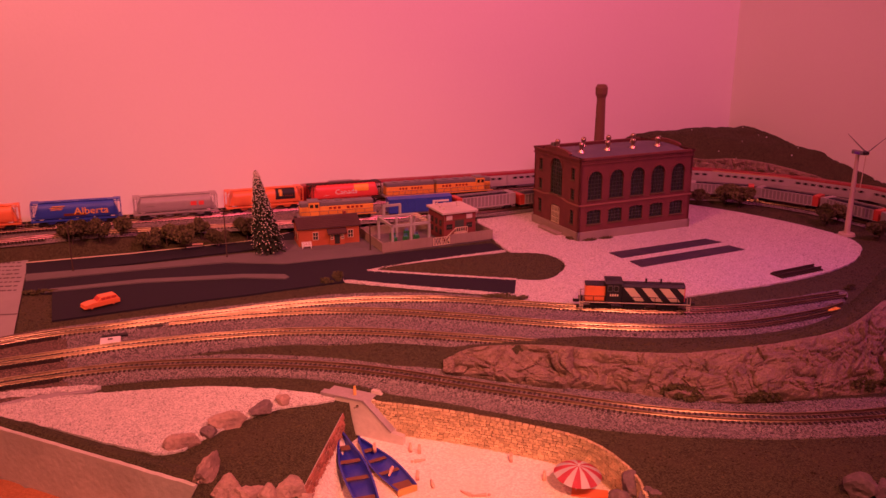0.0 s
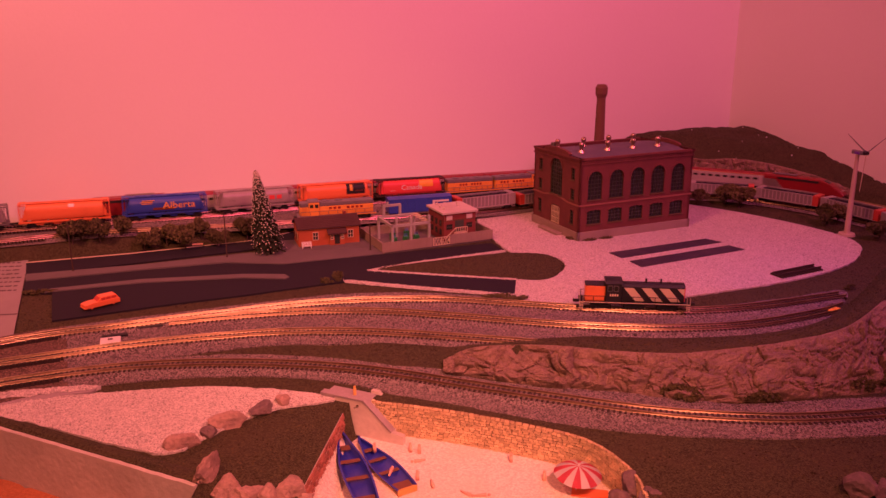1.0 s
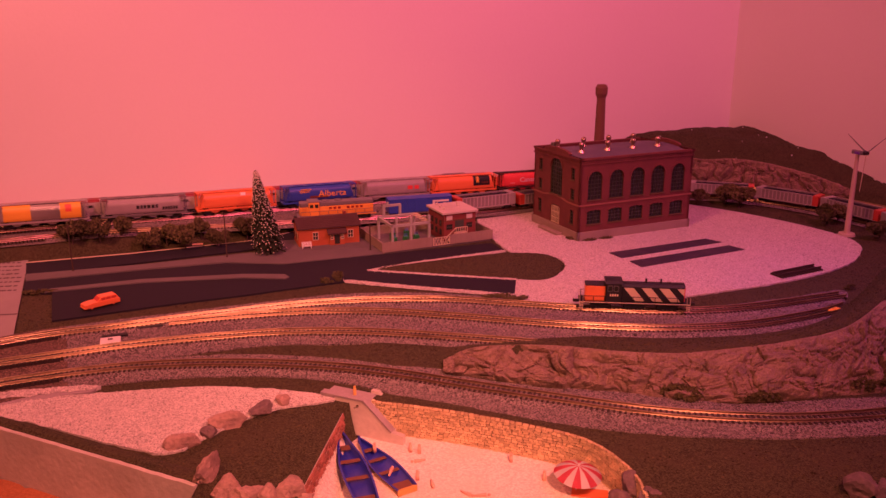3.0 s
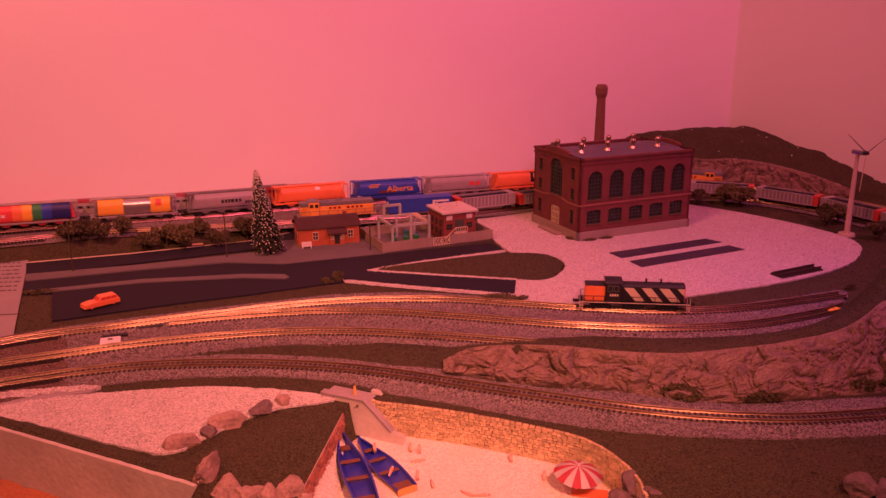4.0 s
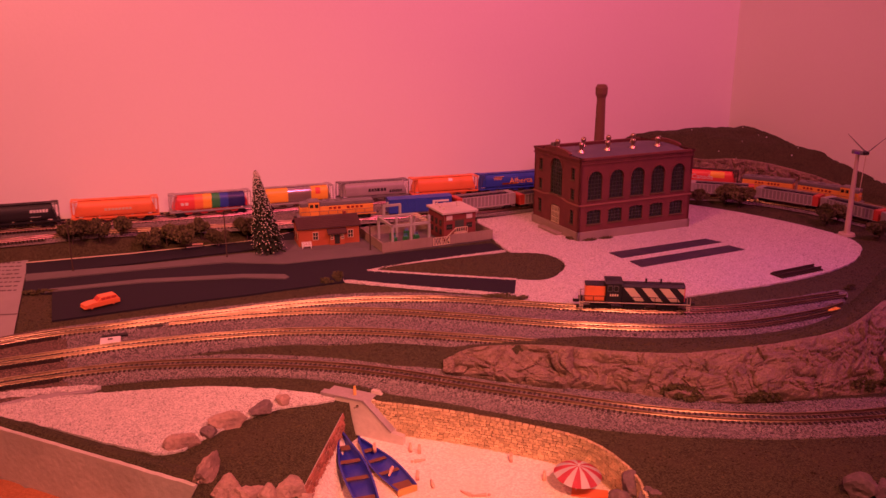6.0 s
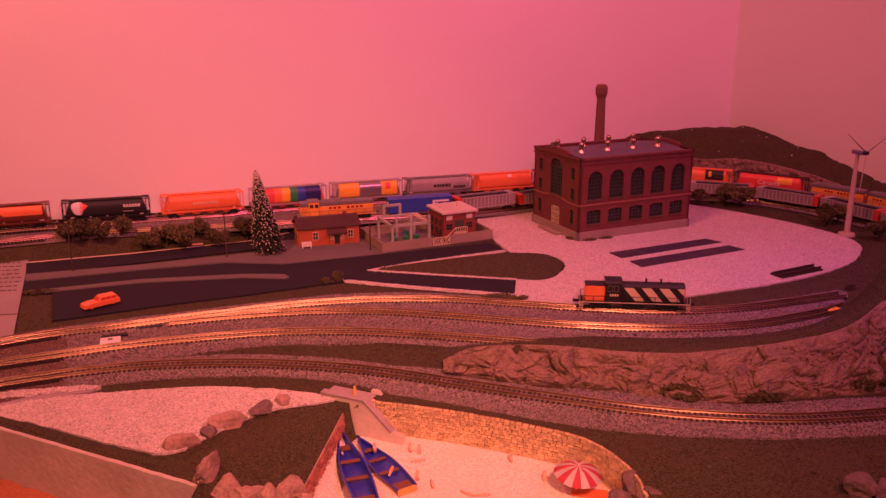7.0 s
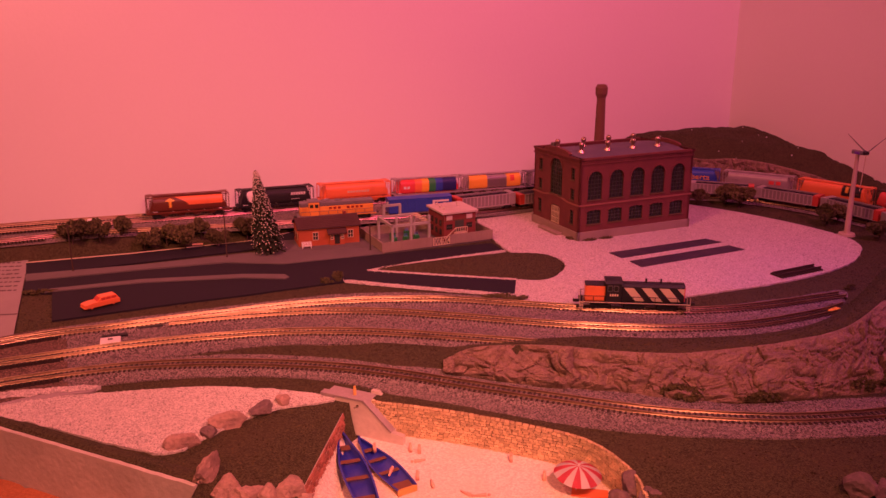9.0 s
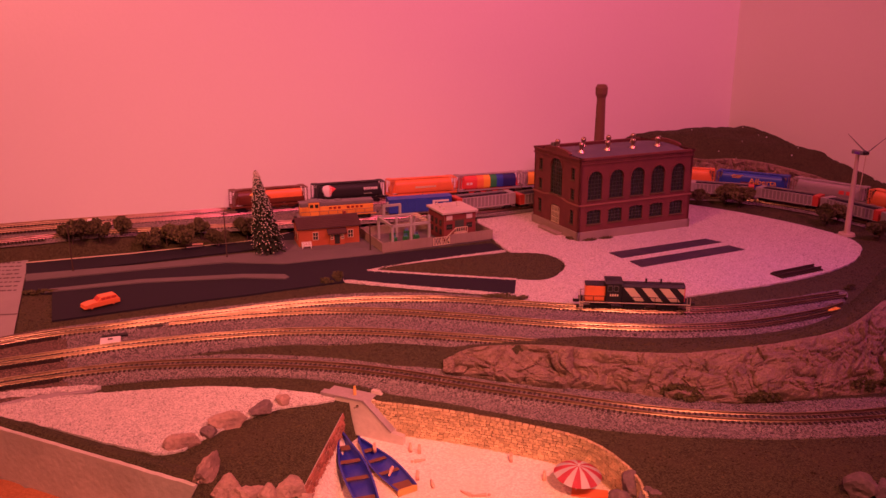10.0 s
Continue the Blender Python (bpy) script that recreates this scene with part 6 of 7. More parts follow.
# ---- substation ----
def substation():
    (ax, ay), = (-0.065, 0.875),
    m = pose(ax, ay, 0.0014, 0, 0, 24.6)
    top = thing("substation_fence", m, "grey concrete panel fence round the substation", "fence")
    L, D, h, t = 0.134, 0.074, 0.0112, 0.0012

    def run(a, b, flip):
        n = max(1, int(round((b - a) / 0.0070)))
        for k in range(n):
            x0, x1 = a + (b - a) * k / n, a + (b - a) * (k + 1) / n
            box_at = (x0 + 0.0004, 0, 0, x1 - 0.0004, t, h * 0.97)
            part("fence_panel", box(bmesh.new(), *box_at, 0.0001, m=flip), M["fence"], top)
            part("fence_post", box(bmesh.new(), x0 - 0.0006, -0.0004, 0, x0 + 0.0006, t + 0.0004, h, m=flip), M["fence"], top)

    run(0, 0.059, None)
    run(0.081, L, None)
    run(0, D, pose(0, 0, 0, 0, 0, 90))
    run(0, D, pose(L, 0, 0, 0, 0, 90))
    run(0, L, pose(0, D, 0))
    gate = part("gate", box(bmesh.new(), 0.0595, 0.0002, 0.0004, 0.0805, 0.0007, 0.0012), M["cream"], top, "cream lattice gate")
    bm = bmesh.new()
    box(bm, 0.0595, 0.0002, 0.0090, 0.0805, 0.0008, 0.0098)
    for k in range(3):
        box(bm, 0.0595 + k * 0.0101, 0.0002, 0.0004, 0.0603 + k * 0.0101, 0.0008, 0.0098)
    for k in range(6):
        x = 0.0600 + 0.0034 * k
        rod(bm, (x, 0.0005, 0.001), (x + 0.0034, 0.0005, 0.0092), 0.0003, sides=5)
        rod(bm, (x + 0.0034, 0.0005, 0.001), (x, 0.0005, 0.0092), 0.0003, sides=5)
    part("lattice", bm, M["cream"], gate)
    ob = part("substation_yard", box(bmesh.new(), 0.001, 0.001, -0.002, L - 0.001, D - 0.001, 0.0004), M["concrete"])
    ob.matrix_world = m
    tagged(ob, "grey concrete floor of the substation", "pavement", kind="structure")

    g = thing("switchgear_gantry", m @ pose(0.011, 0.004, 0.0004) @ Matrix.Diagonal((0.92, 1, 0.93, 1)), "grey steel gantry frame of the substation", "gantry")

    def post(x, y, z0, z1):
        part("post", box(bmesh.new(), x - 0.0014, y - 0.0014, z0, x + 0.0014, y + 0.0014, z1, 0.0001), M["steel"], g)

    def beam(x0, y0, x1, y1, z):
        part("beam", box(bmesh.new(), min(x0, x1) - 0.0011, min(y0, y1) - 0.0011, z - 0.0015, max(x0, x1) + 0.0011, max(y0, y1) + 0.0011, z + 0.0015, 0.0001), M["steel"], g)

    W, Y = 0.052, 0.050
    for x in (0.004, 0.028, W):
        for y in (0.006, Y):
            post(x, y, 0, 0.0262)
    for y in (0.006, Y):
        beam(0.004, y, W, y, 0.0272)
    for x in (0.004, W):
        beam(x, 0.006, x, Y, 0.0272)
    for x in (0.012, 0.034):
        post(x, 0.052, 0.0264, 0.0400)
    beam(0.012, 0.052, 0.034, 0.052, 0.0405)
    part("finial", box(bmesh.new(), 0.016, 0.0510, 0.0416, 0.0185, 0.0530, 0.0450), M["steel"], g)
    for x in (0.028, W):
        post(x, 0.006, 0.0284, 0.0360)
        part("brace", prism(bmesh.new(), [(0.006, 0.0350), (0.030, 0.0262), (0.030, 0.0280), (0.006, 0.0372)], x - 0.0010, x + 0.0010, None, "x"), M["steel"], g)
    for k in range(5):
        y = 0.010 + 0.008 * k
        bm = bmesh.new()
        for j in range(4):
            rod(bm, (W - 0.004 + 0.0014 * j, y, 0.0286), (W - 0.0032 + 0.0014 * j, y, 0.0286 + 0.0018), 0.0010, 0.0008, 7)
        rod(bm, (W - 0.008, y, 0.0292), (W + 0.002, y, 0.0292), 0.0005, sides=6)
        part("insulator", bm, M["cream"], g, "pale insulator string")
    for k, (x, y) in enumerate(((0.012, 0.020), (0.026, 0.020), (0.040, 0.022), (0.018, 0.040), (0.036, 0.042))):
        tr = thing("transformer", m @ pose(x + 0.010, y + 0.004, 0.0004) @ Matrix.Diagonal((0.72, 0.8, 0.86, 1)), "green finned transformer inside the gantry", "transformer", "substation transformers")
        part("tank", box(bmesh.new(), -0.0038, -0.0030, 0, 0.0038, 0.0030, 0.0098, 0.0004), M["green"], tr)
        for j in range(5):
            part("fin", box(bmesh.new(), -0.0034 + 0.0016 * j, -0.0042, 0.0012, -0.0029 + 0.0016 * j, 0.0042, 0.0086), M["green"], tr)
        for j in range(3):
            part("bushing", rod(bmesh.new(), (-0.0022 + 0.0022 * j, 0, 0.0096), (-0.0022 + 0.0022 * j, 0, 0.0136), 0.0007, 0.0004, 7), M["pale_blue"], tr)

    hx = 0.080
    hut = thing("control_hut", m @ pose(hx - 0.002, 0.012, 0.0004) @ Matrix.Diagonal((1.12, 1.06, 1.08, 1)), "red brick control hut with flat pale roof", "building")
    w, d, hh = 0.036, 0.040, 0.0292
    part("wall", box(bmesh.new(), 0, 0, 0, w, d, hh, 0.0001), M["hut_brick"], hut)
    part("roof", box(bmesh.new(), -0.0022, -0.0022, hh, w + 0.0022, d + 0.0022, hh + 0.0024, 0.0003), M["plaster"], hut, "pale flat roof")
    for x, y in ((0.004, 0.010), (0.005, 0.022), (0.006, 0.034), (0.024, 0.020), (0.028, 0.030)):
        part("roof_vent", prism(bmesh.new(), [(x, hh + 0.0022), (x + 0.0030, hh + 0.0022), (x + 0.0022, hh + 0.0052), (x + 0.0002, hh + 0.0044)], y, y + 0.0022, None, "y"), M["plaster"], hut)
    part("band", box(bmesh.new(), -0.0004, -0.0004, 0.0218, w + 0.0004, 0.0, 0.0226), M["mortar"], hut)
    for x0, x1, z0, z1 in ((0.0030, 0.0095, 0.0125, 0.0180), (0.0255, 0.0320, 0.0125, 0.0180)):
        win = part("window", box(bmesh.new(), x0, -0.0004, z0, x1, -0.0001, z1), M["glass"], hut)
        part("window_frame", box(bmesh.new(), x0 - 0.0004, -0.0006, (z0 + z1) / 2 - 0.0003, x1 + 0.0004, -0.0002, (z0 + z1) / 2 + 0.0003), M["muntin"], win)
        part("blank_panel", box(bmesh.new(), x0, -0.0005, 0.0226, x1, 0.0, 0.0272), M["plaster"], hut, "pale wall panel")
    part("door", box(bmesh.new(), 0.0125, -0.0006, 0.0095, 0.0225, -0.0001, 0.0215), M["muntin"], hut, "dark green double door")
    for y in (0.008, 0.019, 0.030):
        for z in (0.0060, 0.0155):
            part("window", box(bmesh.new(), -0.0004, y - 0.0026, z, -0.0001, y + 0.0026, z + 0.0062), M["glass"], hut)
    part("landing", box(bmesh.new(), 0.0110, -0.0060, 0.0085, 0.0240, -0.0006, 0.0095), M["cream"], hut)
    bm = bmesh.new()
    for k in range(6):
        box(bm, 0.0112 + 0.0025 * k, -0.0060, 0.0095, 0.0118 + 0.0025 * k, -0.0055, 0.0150)
    box(bm, 0.0110, -0.0061, 0.0148, 0.0243, -0.0054, 0.0155)
    part("railing", bm, M["cream"], hut, "cream railing")
    bm = prism(bmesh.new(), [(0.0110, 0.0085), (0.0110, 0.0105), (0.0000, 0.0010), (-0.0005, 0.0)], -0.0060, -0.0054, None, "y")
    prism(bm, [(0.0110, 0.0145), (0.0110, 0.0155), (-0.0005, 0.0055), (-0.0005, 0.0045)], -0.0060, -0.0054, None, "y")
    part("stair_rail", bm, M["cream"], hut)
    for k in range(5):
        x = 0.0110 - 0.0022 * k
        part("step", box(bmesh.new(), x - 0.0022, -0.0058, 0.0085 - 0.0017 * (k + 1), x, -0.0008, 0.0092 - 0.0017 * (k + 1)), M["concrete"], hut)
    for x in (0.0115, 0.0235):
        part("stilt", box(bmesh.new(), x - 0.0004, -0.0058, 0, x + 0.0004, -0.0050, 0.0086), M["cream"], hut)


substation()


# ---- small things ----
def wagon():
    (ax, ay), (bx, by) = (-0.320, 0.702), (-0.297, 0.724)
    d = Vector((ax - bx, ay - by))
    n = d.length
    top = thing("station_wagon", pose((ax + bx) / 2, (ay + by) / 2 - 0.0045, 0.0014, 0, 0, math.degrees(math.atan2(d.y, d.x))), "bright orange toy station wagon parked on asphalt", "car")
    h = n / 2
    side = [(-h, 0.0018), (-h, 0.0055), (-h * 0.96, 0.0064), (h * 0.55, 0.0062), (h * 0.97, 0.0054), (h, 0.0040), (h, 0.0018)]
    bm = prism(bmesh.new(), side, -0.0056, 0.0056, None, "y")
    bmesh.ops.bevel(bm, geom=bm.edges[:], offset=0.0005, segments=2, affect="EDGES", profile=0.5)
    part("body", bm, M["orange"], top)
    cab = [(-h * 0.96, 0.0062), (-h * 0.82, 0.0098), (h * 0.02, 0.0100), (h * 0.30, 0.0062)]
    bm = prism(bmesh.new(), cab, -0.0050, 0.0050, None, "y")
    bmesh.ops.bevel(bm, geom=bm.edges[:], offset=0.0005, segments=2, affect="EDGES", profile=0.5)
    roof = part("cabin", bm, M["orange"], top)
    for y in (-0.00515, 0.0049):
        for a, b in ((-0.78, -0.52), (-0.47, -0.22), (-0.17, 0.05)):
            part("side_window", box(bmesh.new(), h * a, y, 0.0070, h * b, y + 0.00025, 0.0090), M["end_red"], roof)
    part("windscreen", prism(bmesh.new(), [(h * 0.09, 0.0095), (h * 0.27, 0.0069), (h * 0.275, 0.0071), (h * 0.10, 0.0097)], -0.0042, 0.0042, None, "y"), M["end_red"], roof)
    for x in (-h * 0.60, h * 0.62):
        for y in (-0.0054, 0.0042):
            w = part("wheel", rod(bmesh.new(), (x, y, 0.0019), (x, y + 0.0012, 0.0019), 0.0019, sides=14), M["black"], top)
            part("hub_cap", rod(bmesh.new(), (x, y - 0.0001, 0.0019), (x, y + 0.0013, 0.0019), 0.0009, sides=10), M["orange"], w)
    for y in (-0.0040, 0.0040):
        part("headlight", rod(bmesh.new(), (h - 0.0003, y, 0.0042), (h + 0.0002, y, 0.0042), 0.0008, sides=8), M["orange"], top)
    part("bumper", box(bmesh.new(), h - 0.0002, -0.0054, 0.0020, h + 0.0006, 0.0054, 0.0028, 0.0002), M["orange"], top)


def turbine():
    (x, y), = (0.476, 0.950),
    top = thing("wind_turbine", pose(x, y, 0.0, 0, 0, 28), "cream model wind turbine with dark hub and three blades", "wind turbine")
    part("base", rod(bmesh.new(), (0, 0, -0.0005), (0, 0, 0.0024), 0.0098, 0.0088, 28), M["tower"], top, "round cream base")
    part("tower", rod(bmesh.new(), (0, 0, 0.002), (0, 0, 0.0962), 0.0034, 0.0021, 16), M["tower"], top)
    nac = part("nacelle", box(bmesh.new(), -0.0024, -0.0085, 0.0960, 0.0024, 0.0070, 0.1005, 0.0008), M["loco_grey"], top)
    part("nacelle_band", box(bmesh.new(), -0.0029, -0.0040, 0.0963, 0.0029, 0.0020, 0.0993), M["violet"], nac)
    hub = part("hub", rod(bmesh.new(), (0, -0.0085, 0.0988), (0, -0.0130, 0.0988), 0.0030, 0.0020, 12), M["black"], top, "dark rotor hub")
    for k in range(3):
        a = radians(-90 + 120 * k - 4)
        u, v = Vector((math.cos(a), 0, math.sin(a))), Vector((-math.sin(a), 0, math.cos(a)))
        c = Vector((0, -0.0110, 0.0988))
        bm = bmesh.new()
        rows = []
        for r, w in ((0.001, 0.0005), (0.008, 0.0008), (0.020, 0.0006), (0.044, 0.0002)):
            rows.append([bm.verts.new(c + u * r + v * (w * s) + Vector((0, o, 0))) for s, o in ((-0.6, 0.0004), (1, 0), (-0.6, -0.0004))])
        for r0, r1 in zip(rows, rows[1:]):
            for j in range(3):
                bm.faces.new((r0[j], r0[(j + 1) % 3], r1[(j + 1) % 3], r1[j]))
        bm.faces.new(rows[0])
        bm.faces.new(rows[-1])
        part("blade", bm, M["tower"] if k == 0 else M["loco_grey"], hub)


def poles():
    for (x, y), h in zip([(-0.377, 0.811), (-0.232, 0.859), (-0.080, 0.884)], (0.049, 0.050, 0.030)):
        top = thing("street_pole", pose(x, y, 0.0018), "thin dark street pole beside the road", "pole", "street poles")
        part("mast", rod(bmesh.new(), (0, 0, 0), (0, 0, h), 0.0008, 0.0006, 8), M["bark"], top)
        part("crossarm", box(bmesh.new(), -0.0028, -0.0004, h - 0.003, 0.0028, 0.0004, h - 0.0022), M["bark"], top)
        part("foot", rod(bmesh.new(), (0, 0, -0.0002), (0, 0, 0.0012), 0.0014, 0.0010, 8), M["bark"], top)


def spare_track():
    (ax, ay), (bx, by) = (0.331, 0.790), (0.384, 0.817)
    top = thing("spare_track_panel", pose((ax + bx) / 2, (ay + by) / 2, 0.0010, 0, 0, math.degrees(math.atan2(by - ay, bx - ax))), "loose dark track panel lying on gravel", "track panel")
    n = math.hypot(bx - ax, by - ay) / 2
    for k in range(14):
        x = -n + 2 * n * (k + 0.5) / 14
        part("tie", box(bmesh.new(), x - 0.0010, -0.0080, 0, x + 0.0010, 0.0080, 0.0018), M["tie"], top)
    for y in (-0.0045, 0.0045):
        part("rail", box(bmesh.new(), -n, y - 0.0005, 0.0018, n, y + 0.0005, 0.0038), M["tie"], top)


EDGES = []


def clutter():
    (x, y), = (-0.268, 0.625),
    top = thing("switch_motor_cover", pose(x, y, 0.0008, 0, 0, 20), "flat white plastic switch motor cover on ballast", "cover")
    part("cover", box(bmesh.new(), -0.0078, -0.0066, 0, 0.0078, 0.0066, 0.0026, 0.0006), M["white"], top)
    part("lever", box(bmesh.new(), -0.0020, -0.0010, 0.0029, 0.0020, 0.0010, 0.0036, 0.0002), M["concrete"], top)
    for (x, y), n, turn in zip([(-0.246, 0.656), (-0.237, 0.664), (-0.186, 0.699), (-0.269, 0.637)], (0.010, 0.006, 0.016, 0.010), (20, 20, 19, 20)):
        ob = part("switch_motor", box(bmesh.new(), -n, -0.0020, 0, n, 0.0020, 0.0026, 0.0005), M["black"])
        ob.matrix_world = pose(x, y, 0.0006, 0, 0, turn)
        tagged(ob, "black switch motor beside the turnout", "switch motor", "switch motors")
    for (x, y), dz in zip([(-0.430, 0.999), (-0.415, 0.962)], (0, 0)):
        ob = part("switch_motor_cover", box(bmesh.new(), -0.0070, -0.0030, 0, 0.0070, 0.0030, 0.0050, 0.0006), M["white"])
        ob.matrix_world = pose(x, y, grade(uv(x, y)[0]) + 0.0006, 0, 0, 25)
        tagged(ob, "white switch motor cover by the main line", "cover")
    (x, y), = (0.342, 0.687),
    bm = box(bmesh.new(), -0.006, -0.0022, 0, 0.006, 0.0022, 0.0012, 0.0004)
    box(bm, -0.001, -0.0034, 0.0008, 0.005, 0.0012, 0.0020, 0.0003)
    ob = part("toy_scrap", bm, M["wheat"])
    ob.matrix_world = pose(x, y, 0.0005 + mound(x, y), 0, 0, 35)
    tagged(ob, "small yellow and orange toy scrap on turf", "scrap")
    (x, y), = (-0.279, 0.913),
    bm = box(bmesh.new(), -0.006, -0.0020, 0, 0.006, 0.0020, 0.0015, 0.0004)
    ob = part("toy_scrap", bm, M["skin"])
    ob.matrix_world = pose(x, y, bank(x, y), 0, 0, 10)
    tagged(ob, "small pink scrap under the trees", "scrap")
    # pale edging of street and drives
    for pts, w, mm, label in (
        ([(-0.440, 0.842), (-0.342, 0.875), (-0.223, 0.924), (-0.179, 0.965)], 0.0011, "cream", "pale kerb line along the street"),
        ([(-0.096, 0.780), (-0.057, 0.768), (-0.013, 0.756), (0.035, 0.744), (0.077, 0.733)], 0.0030, "gravel", "white gravel edging of the drive"),
        ([(0.072, 0.783), (-0.002, 0.797), (-0.075, 0.813), (-0.026, 0.841), (0.068, 0.883)], 0.0026, "gravel", "white gravel edging of the turf island"),
    ):
        line = np.array([np.array(pts[i]) * (1 - t) + np.array(pts[i + 1]) * t for i in range(len(pts) - 1) for t in np.linspace(0, 1, 50, endpoint=False)] + [np.array(pts[-1])])
        EDGES.append((line, w, mm))
        bm = sweep(bmesh.new(), line, [(-w, 0.0002), (-w * 0.6, 0.0017), (w * 0.6, 0.0017), (w, 0.0002)])
        for v in bm.verts:
            v.co += Vector((noise.noise(v.co * 400), noise.noise(v.co * 400 + Vector((5, 0, 0))), 0)) * (0.0012 if mm == "gravel" else 0.0003)
        tagged(part("edging", bm, M[mm]), label, "kerb", kind="structure")


OPEN_LINES = [SIDING.p, MIDDLE.p, FRONT.p]


def left_edge():
    """The neighbouring board: dark strips as shade under the tracks, and a printed sheet."""
    sheet("bridge_deck", [(-0.383, 0.621), (-0.349, 0.645), (-0.319, 0.660), (-0.266, 0.541), (-0.285, 0.529), (-0.320, 0.507)], 0.0016, M["dirt"], "brown dirt and ballast between the tracks", "ballast", smooth=False, thick=0.0025)
    # dark strip per track: the shadow below the open rails, put in as colour
    for line in OPEN_LINES:
        p = line[line[:, 0] < -0.270 - 0.445 * (line[:, 1] - 0.541)]
        tagged(part("open_deck", sweep(bmesh.new(), p, [(-0.0092, 0.0), (-0.0092, 0.0020), (0.0092, 0.0020), (0.0092, 0.0)]), M["board"]), "dark strip painted as shade under the rails", "board", kind="structure")
    sheet("white_edge", [(-0.315, 0.527), (-0.288, 0.535), (-0.251, 0.543), (-0.247, 0.537), (-0.272, 0.527), (-0.308, 0.514)], 0.0013, M["coping"], "bare violet-grey plaster edge by the track", "plaster", ragged=0.003)
    sheet("plaster_crumbs", [(-0.318, 0.530), (-0.288, 0.538), (-0.252, 0.545), (-0.243, 0.541), (-0.272, 0.534), (-0.312, 0.522)], 0.0019, M["gravel"], "broken white plaster along the track edge", "plaster", ragged=0.005)
    (ax, ay), (bx, by), (cx, cy), (ex, ey) = (-0.469, 0.916), (-0.351, 0.633), (-0.409, 0.591), (-0.586, 0.901)
    sheet("paper_sheet", [(ax, ay), (bx, by), (cx, cy), (ex, ey)], 0.0012, M["paper"], "white printed paper sheet on the neighbouring board", "paper", smooth=False, thick=0.0006, kind="")
    host = bpy.data.objects["paper_sheet"]
    a, b = Vector((ax, ay)), Vector((bx, by))
    left = (Vector((ex, ey)) - a).normalized()
    rnd = random.Random(4)
    for k in range(13):
        p = a + (b - a) * (0.03 + 0.036 * k * 1.25)
        bm = bmesh.new()
        s = 0.003 + rnd.uniform(0, 0.004)
        ang = math.atan2(left.y, left.x) + 0.02
        while s < 0.13:
            w = rnd.uniform(0.0020, 0.0065)
            box(bm, s, -0.0017, 0.0, s + w, 0.0017, 0.0001, m=pose(p.x, p.y, 0.00122, 0, 0, math.degrees(ang)))
            s += w + 0.0016
        part("print_line", bm, M["print"], host)
    p = a + (b - a) * 0.80
    bm = box(bmesh.new(), 0, -0.0012, 0.0, 0.14, 0.0012, 0.0001, m=pose(p.x, p.y, 0.00122, 0, 0, math.degrees(math.atan2(left.y, left.x))))
    part("print_line", bm, M["print"], host)


wagon()
turbine()
poles()
spare_track()
clutter()
left_edge()


# ---- loose grains ----
def scatter(name, points, lift, size, material, label, category):
    """Small loose grains, each a squat five-sided chip, in one mesh."""
    n = len(points)
    rng = np.random.RandomState(len(name) + n)
    base = np.array([(-1, -0.8, 0), (0.9, -1, 0), (1.1, 0.8, 0), (-0.8, 1, 0), (0.1, 0.0, 0.9)])
    ang = rng.uniform(0, 2 * np.pi, n)
    c, s = np.cos(ang), np.sin(ang)
    k = size * rng.uniform(0.55, 1.25, n)
    v = base[None] * k[:, None, None] * rng.uniform(0.7, 1.3, (n, 5, 3))
    x = v[:, :, 0] * c[:, None] - v[:, :, 1] * s[:, None] + points[:, 0, None]
    y = v[:, :, 0] * s[:, None] + v[:, :, 1] * c[:, None] + points[:, 1, None]
    z = v[:, :, 2] + lift[:, None] - 0.00005
    verts = np.stack([x, y, z], 2).reshape(-1, 3)
    tri = np.array([(0, 1, 4), (1, 2, 4), (2, 3, 4), (3, 0, 4)])
    faces = (tri[None] + 5 * np.arange(n)[:, None, None]).reshape(-1, 3)
    me = bpy.data.meshes.new(name)
    me.from_pydata(verts.tolist(), [], faces.tolist())
    me.materials.append(M[material])
    return tagged(new(name, me), label, category, kind="stuff")


def within(p, poly):
    """Which of the points lie inside the outline."""
    hit = np.zeros(len(p), bool)
    a, b = np.array(poly), np.roll(np.array(poly), -1, 0)
    for (x0, y0), (x1, y1) in zip(a, b):
        if y0 != y1:
            hit ^= ((y0 > p[:, 1]) != (y1 > p[:, 1])) & (p[:, 0] < (x1 - x0) * (p[:, 1] - y0) / (y1 - y0) + x0)
    return hit


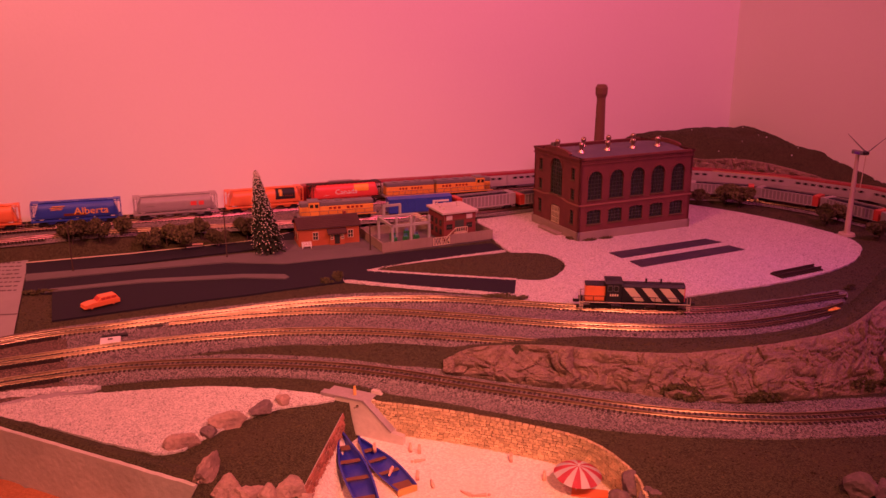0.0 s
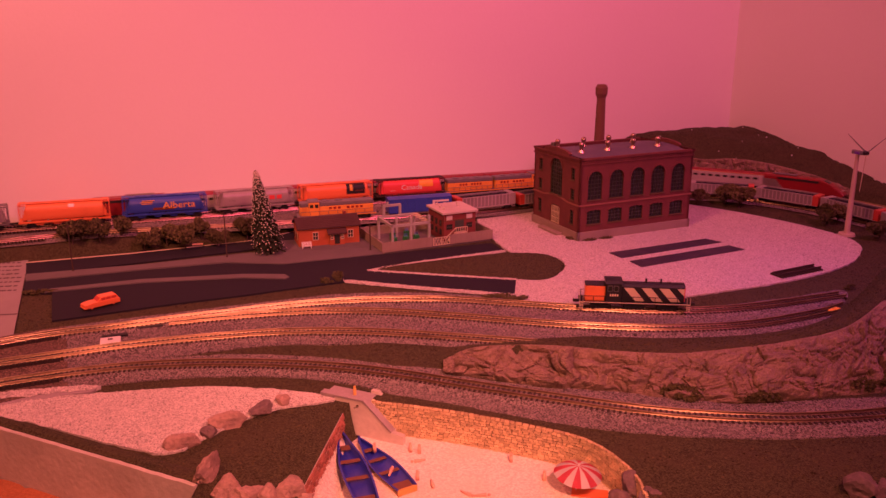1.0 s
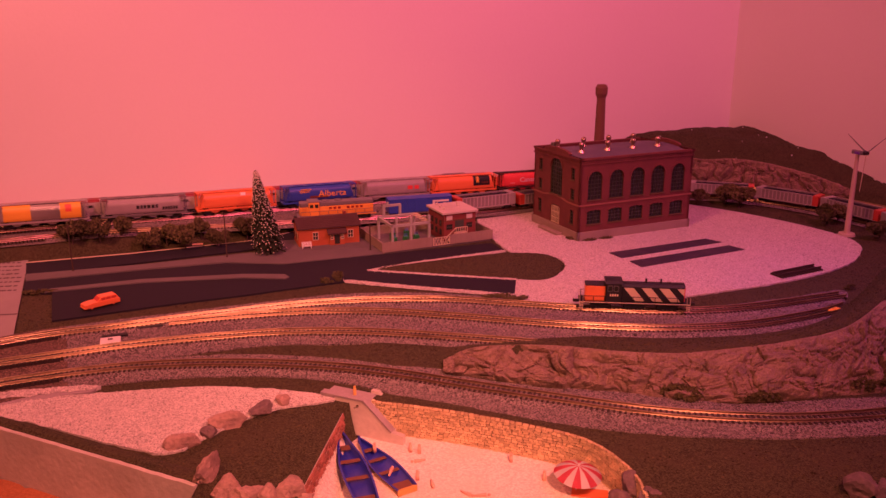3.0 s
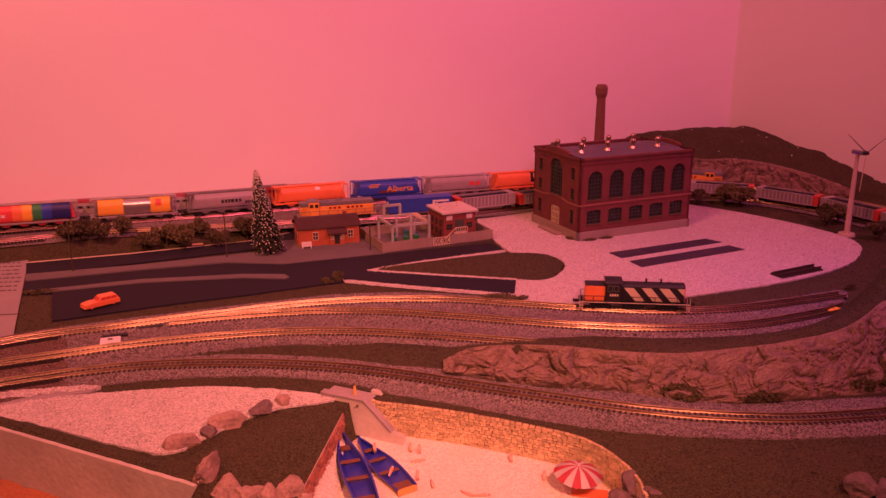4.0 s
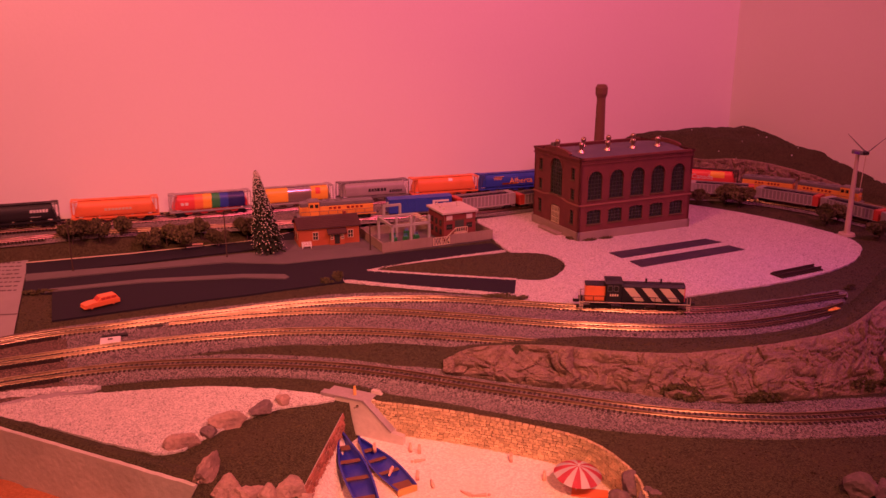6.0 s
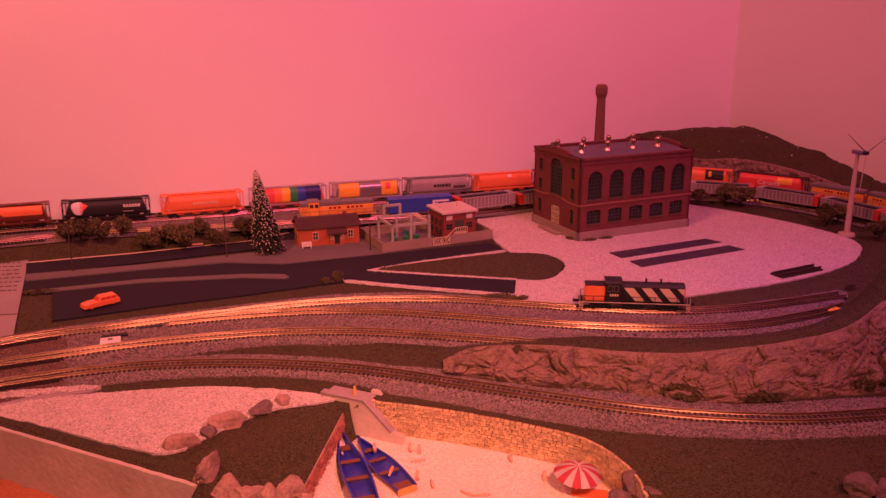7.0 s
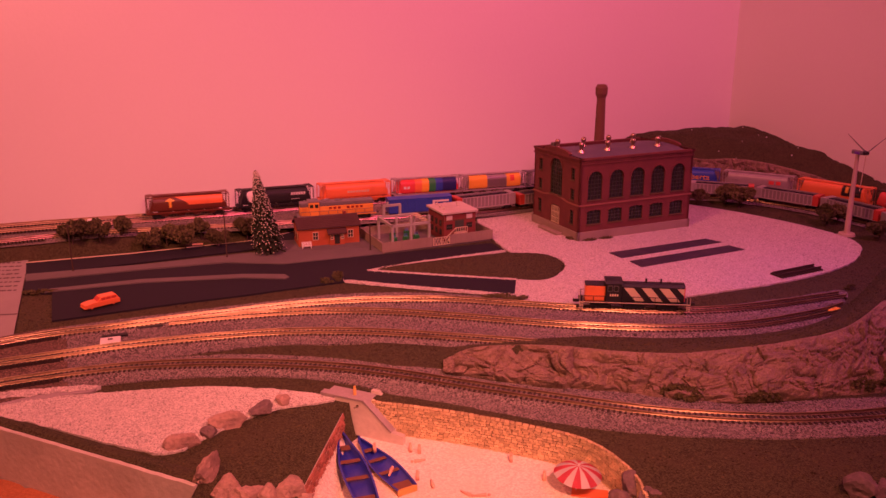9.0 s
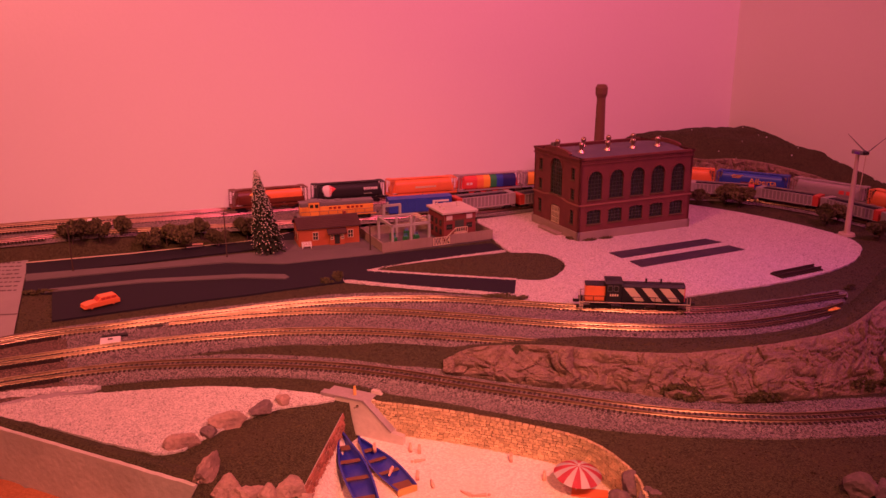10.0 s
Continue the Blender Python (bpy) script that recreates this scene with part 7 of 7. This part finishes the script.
def grains():
    rng = np.random.RandomState(3)
    for patch, n, size, material, name, label in (
        ("gravel_bank", 22000, 0.00055, "pebble_white", "bank_gravel", "loose white gravel on the bank"),
        ("plaster_crumbs", 2600, 0.00080, "pebble_white", "plaster_bits", "broken white plaster bits by the track"),
        ("gravel_yard", 60000, 0.00055, "pebble_white", "yard_gravel", "loose white gravel of the yard"),
        ("ballast_bed", 60000, 0.00062, "pebble_grey", "yard_ballast", "loose grey ballast stones between the tracks"),
        ("ballast_front", 40000, 0.00062, "pebble_grey", "front_ballast", "loose grey ballast stones along the front track"),
        ("grass_island", 9000, 0.00050, "turf_flake", "island_turf", "crumbly dark turf of the island"),
    ):
        line, top = PATCHES[patch]
        lo, hi = line.min(0), line.max(0)
        p = rng.uniform(lo, hi, (n, 2))
        p = p[within(p, line)]
        if "island" not in name:
            keep = np.ones(len(p), bool)
            if "ballast" in name:
                keep &= (p[:, 0] > -0.272) & (p[:, 0] < 0.45)
            for other in ("asphalt_lot", "loading_strip", "loading_strip_south"):
                if "yard_gravel" == name and other in PATCHES:
                    keep &= ~within(p, PATCHES[other][0])
            p = p[keep]
        scatter(name, p, np.full(len(p), top), size, material, label, "gravel" if "turf" not in name else "turf")
    for line, w, mm in EDGES:
        if mm == "gravel":
            p = line[rng.randint(0, len(line), 2600)] + rng.normal(0, w * 0.55, (2600, 2))
            lift = np.interp(np.abs(rng.normal(0, 1, 2600)), [0, 2], [0.0017, 0.0012])
            scatter("edging_gravel", p, lift, 0.00052, "pebble_white", "loose white gravel along the drive", "gravel")
    p = rng.uniform((-0.46, 0.42), (0.66, 1.33), (90000, 2))
    cover = np.zeros(len(p), bool)
    for name, (line, top) in PATCHES.items():
        cover |= within(p, line)
    cover |= within(p, BEACH)
    cover |= (p[:, 0] < FRONT_WALL[-1][0]) & (p[:, 1] < np.interp(p[:, 0], [q[0] for q in FRONT_WALL], [q[1] for q in FRONT_WALL]) + 0.003)
    u = -(p[:, 0] - CORNER.x) * C - (p[:, 1] - CORNER.y) * S
    v = (p[:, 0] - CORNER.x) * S - (p[:, 1] - CORNER.y) * C
    p = p[~cover & (u > 0.004) & (v > 0.004)]
    lift = []
    for x, y in p:
        near_line = y > 0.9 and min(np.hypot(STORAGE.p[::6, 0] - x, STORAGE.p[::6, 1] - y).min(), np.hypot(EXPRESS.p[::6, 0] - x, EXPRESS.p[::6, 1] - y).min(), np.hypot(FREIGHT.p[::6, 0] - x, FREIGHT.p[::6, 1] - y).min()) < 0.016
        lift.append(-1.0 if near_line else hill(x, y) + mound(x, y) + bank(x, y) - 0.0006)
    lift = np.array(lift)
    keep = lift > -0.5
    scatter("turf_crumbs", p[keep], lift[keep], 0.00075, "turf_flake", "crumbly dark turf over the layout", "turf")
    bm = bmesh.new()
    rnd = random.Random(2)
    for _ in range(26):
        x, y = rnd.uniform(0.30, 0.56), rnd.uniform(1.15, 1.36)
        if uv(x, y)[0] > 0.01 and uv(x, y)[1] > 0.01 and beyond(x, y) > 0.03:
            bmesh.ops.create_icosphere(bm, subdivisions=1, radius=rnd.uniform(0.0005, 0.0011), matrix=Matrix.Translation((x, y, hill(x, y))))
    tagged(part("hill_flecks", bm, M["white"]), "white plaster flecks on the hill", "flecks", kind="stuff")


grains()


# ---- laid stones, last ----
stone_wall("stone_wall", WALL_LINE, -1, "tan sandstone retaining wall behind the beach", 0.0019, 0.0038, 300)
stone_wall("brick_wall", RAMP_WEST, 1, "reddish stone wall beside the turf slope", 0.0026, 0.0044, 200, "red_stone")
bank_of_sand = sweep(bmesh.new(), RAMP_WEST[2:], [(0.0008, BEACH_Z - 0.002), (0.0008, -0.0125), (0.006, -0.0190), (0.013, BEACH_Z + 0.0003), (0.013, BEACH_Z - 0.002)])
tagged(part("sand_bank", bank_of_sand, M["sand"], smooth=True), "pale sand drifted against the reddish wall", "sand", kind="structure")


# ---- what moves ----
def on_rails(line, s, half, flip=False):
    m = line.car(s, half, RAIL)
    a, b = line.at(s - half), line.at(s + half)
    za, zb = grade(uv(*a)[0]), grade(uv(*b)[0])
    lean = math.degrees(math.atan2(za - zb, 2 * half))
    m = Matrix.Translation((0, 0, (za + zb) / 2)) @ m @ pose(0, 0, 0, 0, lean, 0)
    return m @ pose(0, 0, 0, 0, 0, 180) if flip else m


def motions():
    times = [k * 0.25 for k in range(41)]
    for k, ob in enumerate(FREIGHT_TRAIN):
        back = {0: 0.0350, 1: 0.1170}.get(k, 0.10434 * k)
        rows = []
        for t in times:
            s = 0.6078 + 0.09218 * t + 0.00023 * t * t - back
            s += float(np.interp(s, [0.0, 0.07, 0.19, 0.29, 0.40, 0.50, 0.62, 0.75, 1.0, 1.1], [-0.007, -0.0055, 0.0, 0.0023, 0.003, 0.0012, -0.0055, -0.011, -0.022, -0.023]))
            rows.append((t, on_rails(FREIGHT, s, 0.030 if k < 2 else 0.0345)))
        walk(ob, rows)
    for k, ob in enumerate(EXPRESS_TRAIN):
        rows = []
        for t in times:
            s = 0.3244 + 0.0553 + 0.1084 * k - 0.2528 * t
            rows.append((t, on_rails(EXPRESS, s, 0.040, flip=k == 0)))
        walk(ob, rows)


motions()
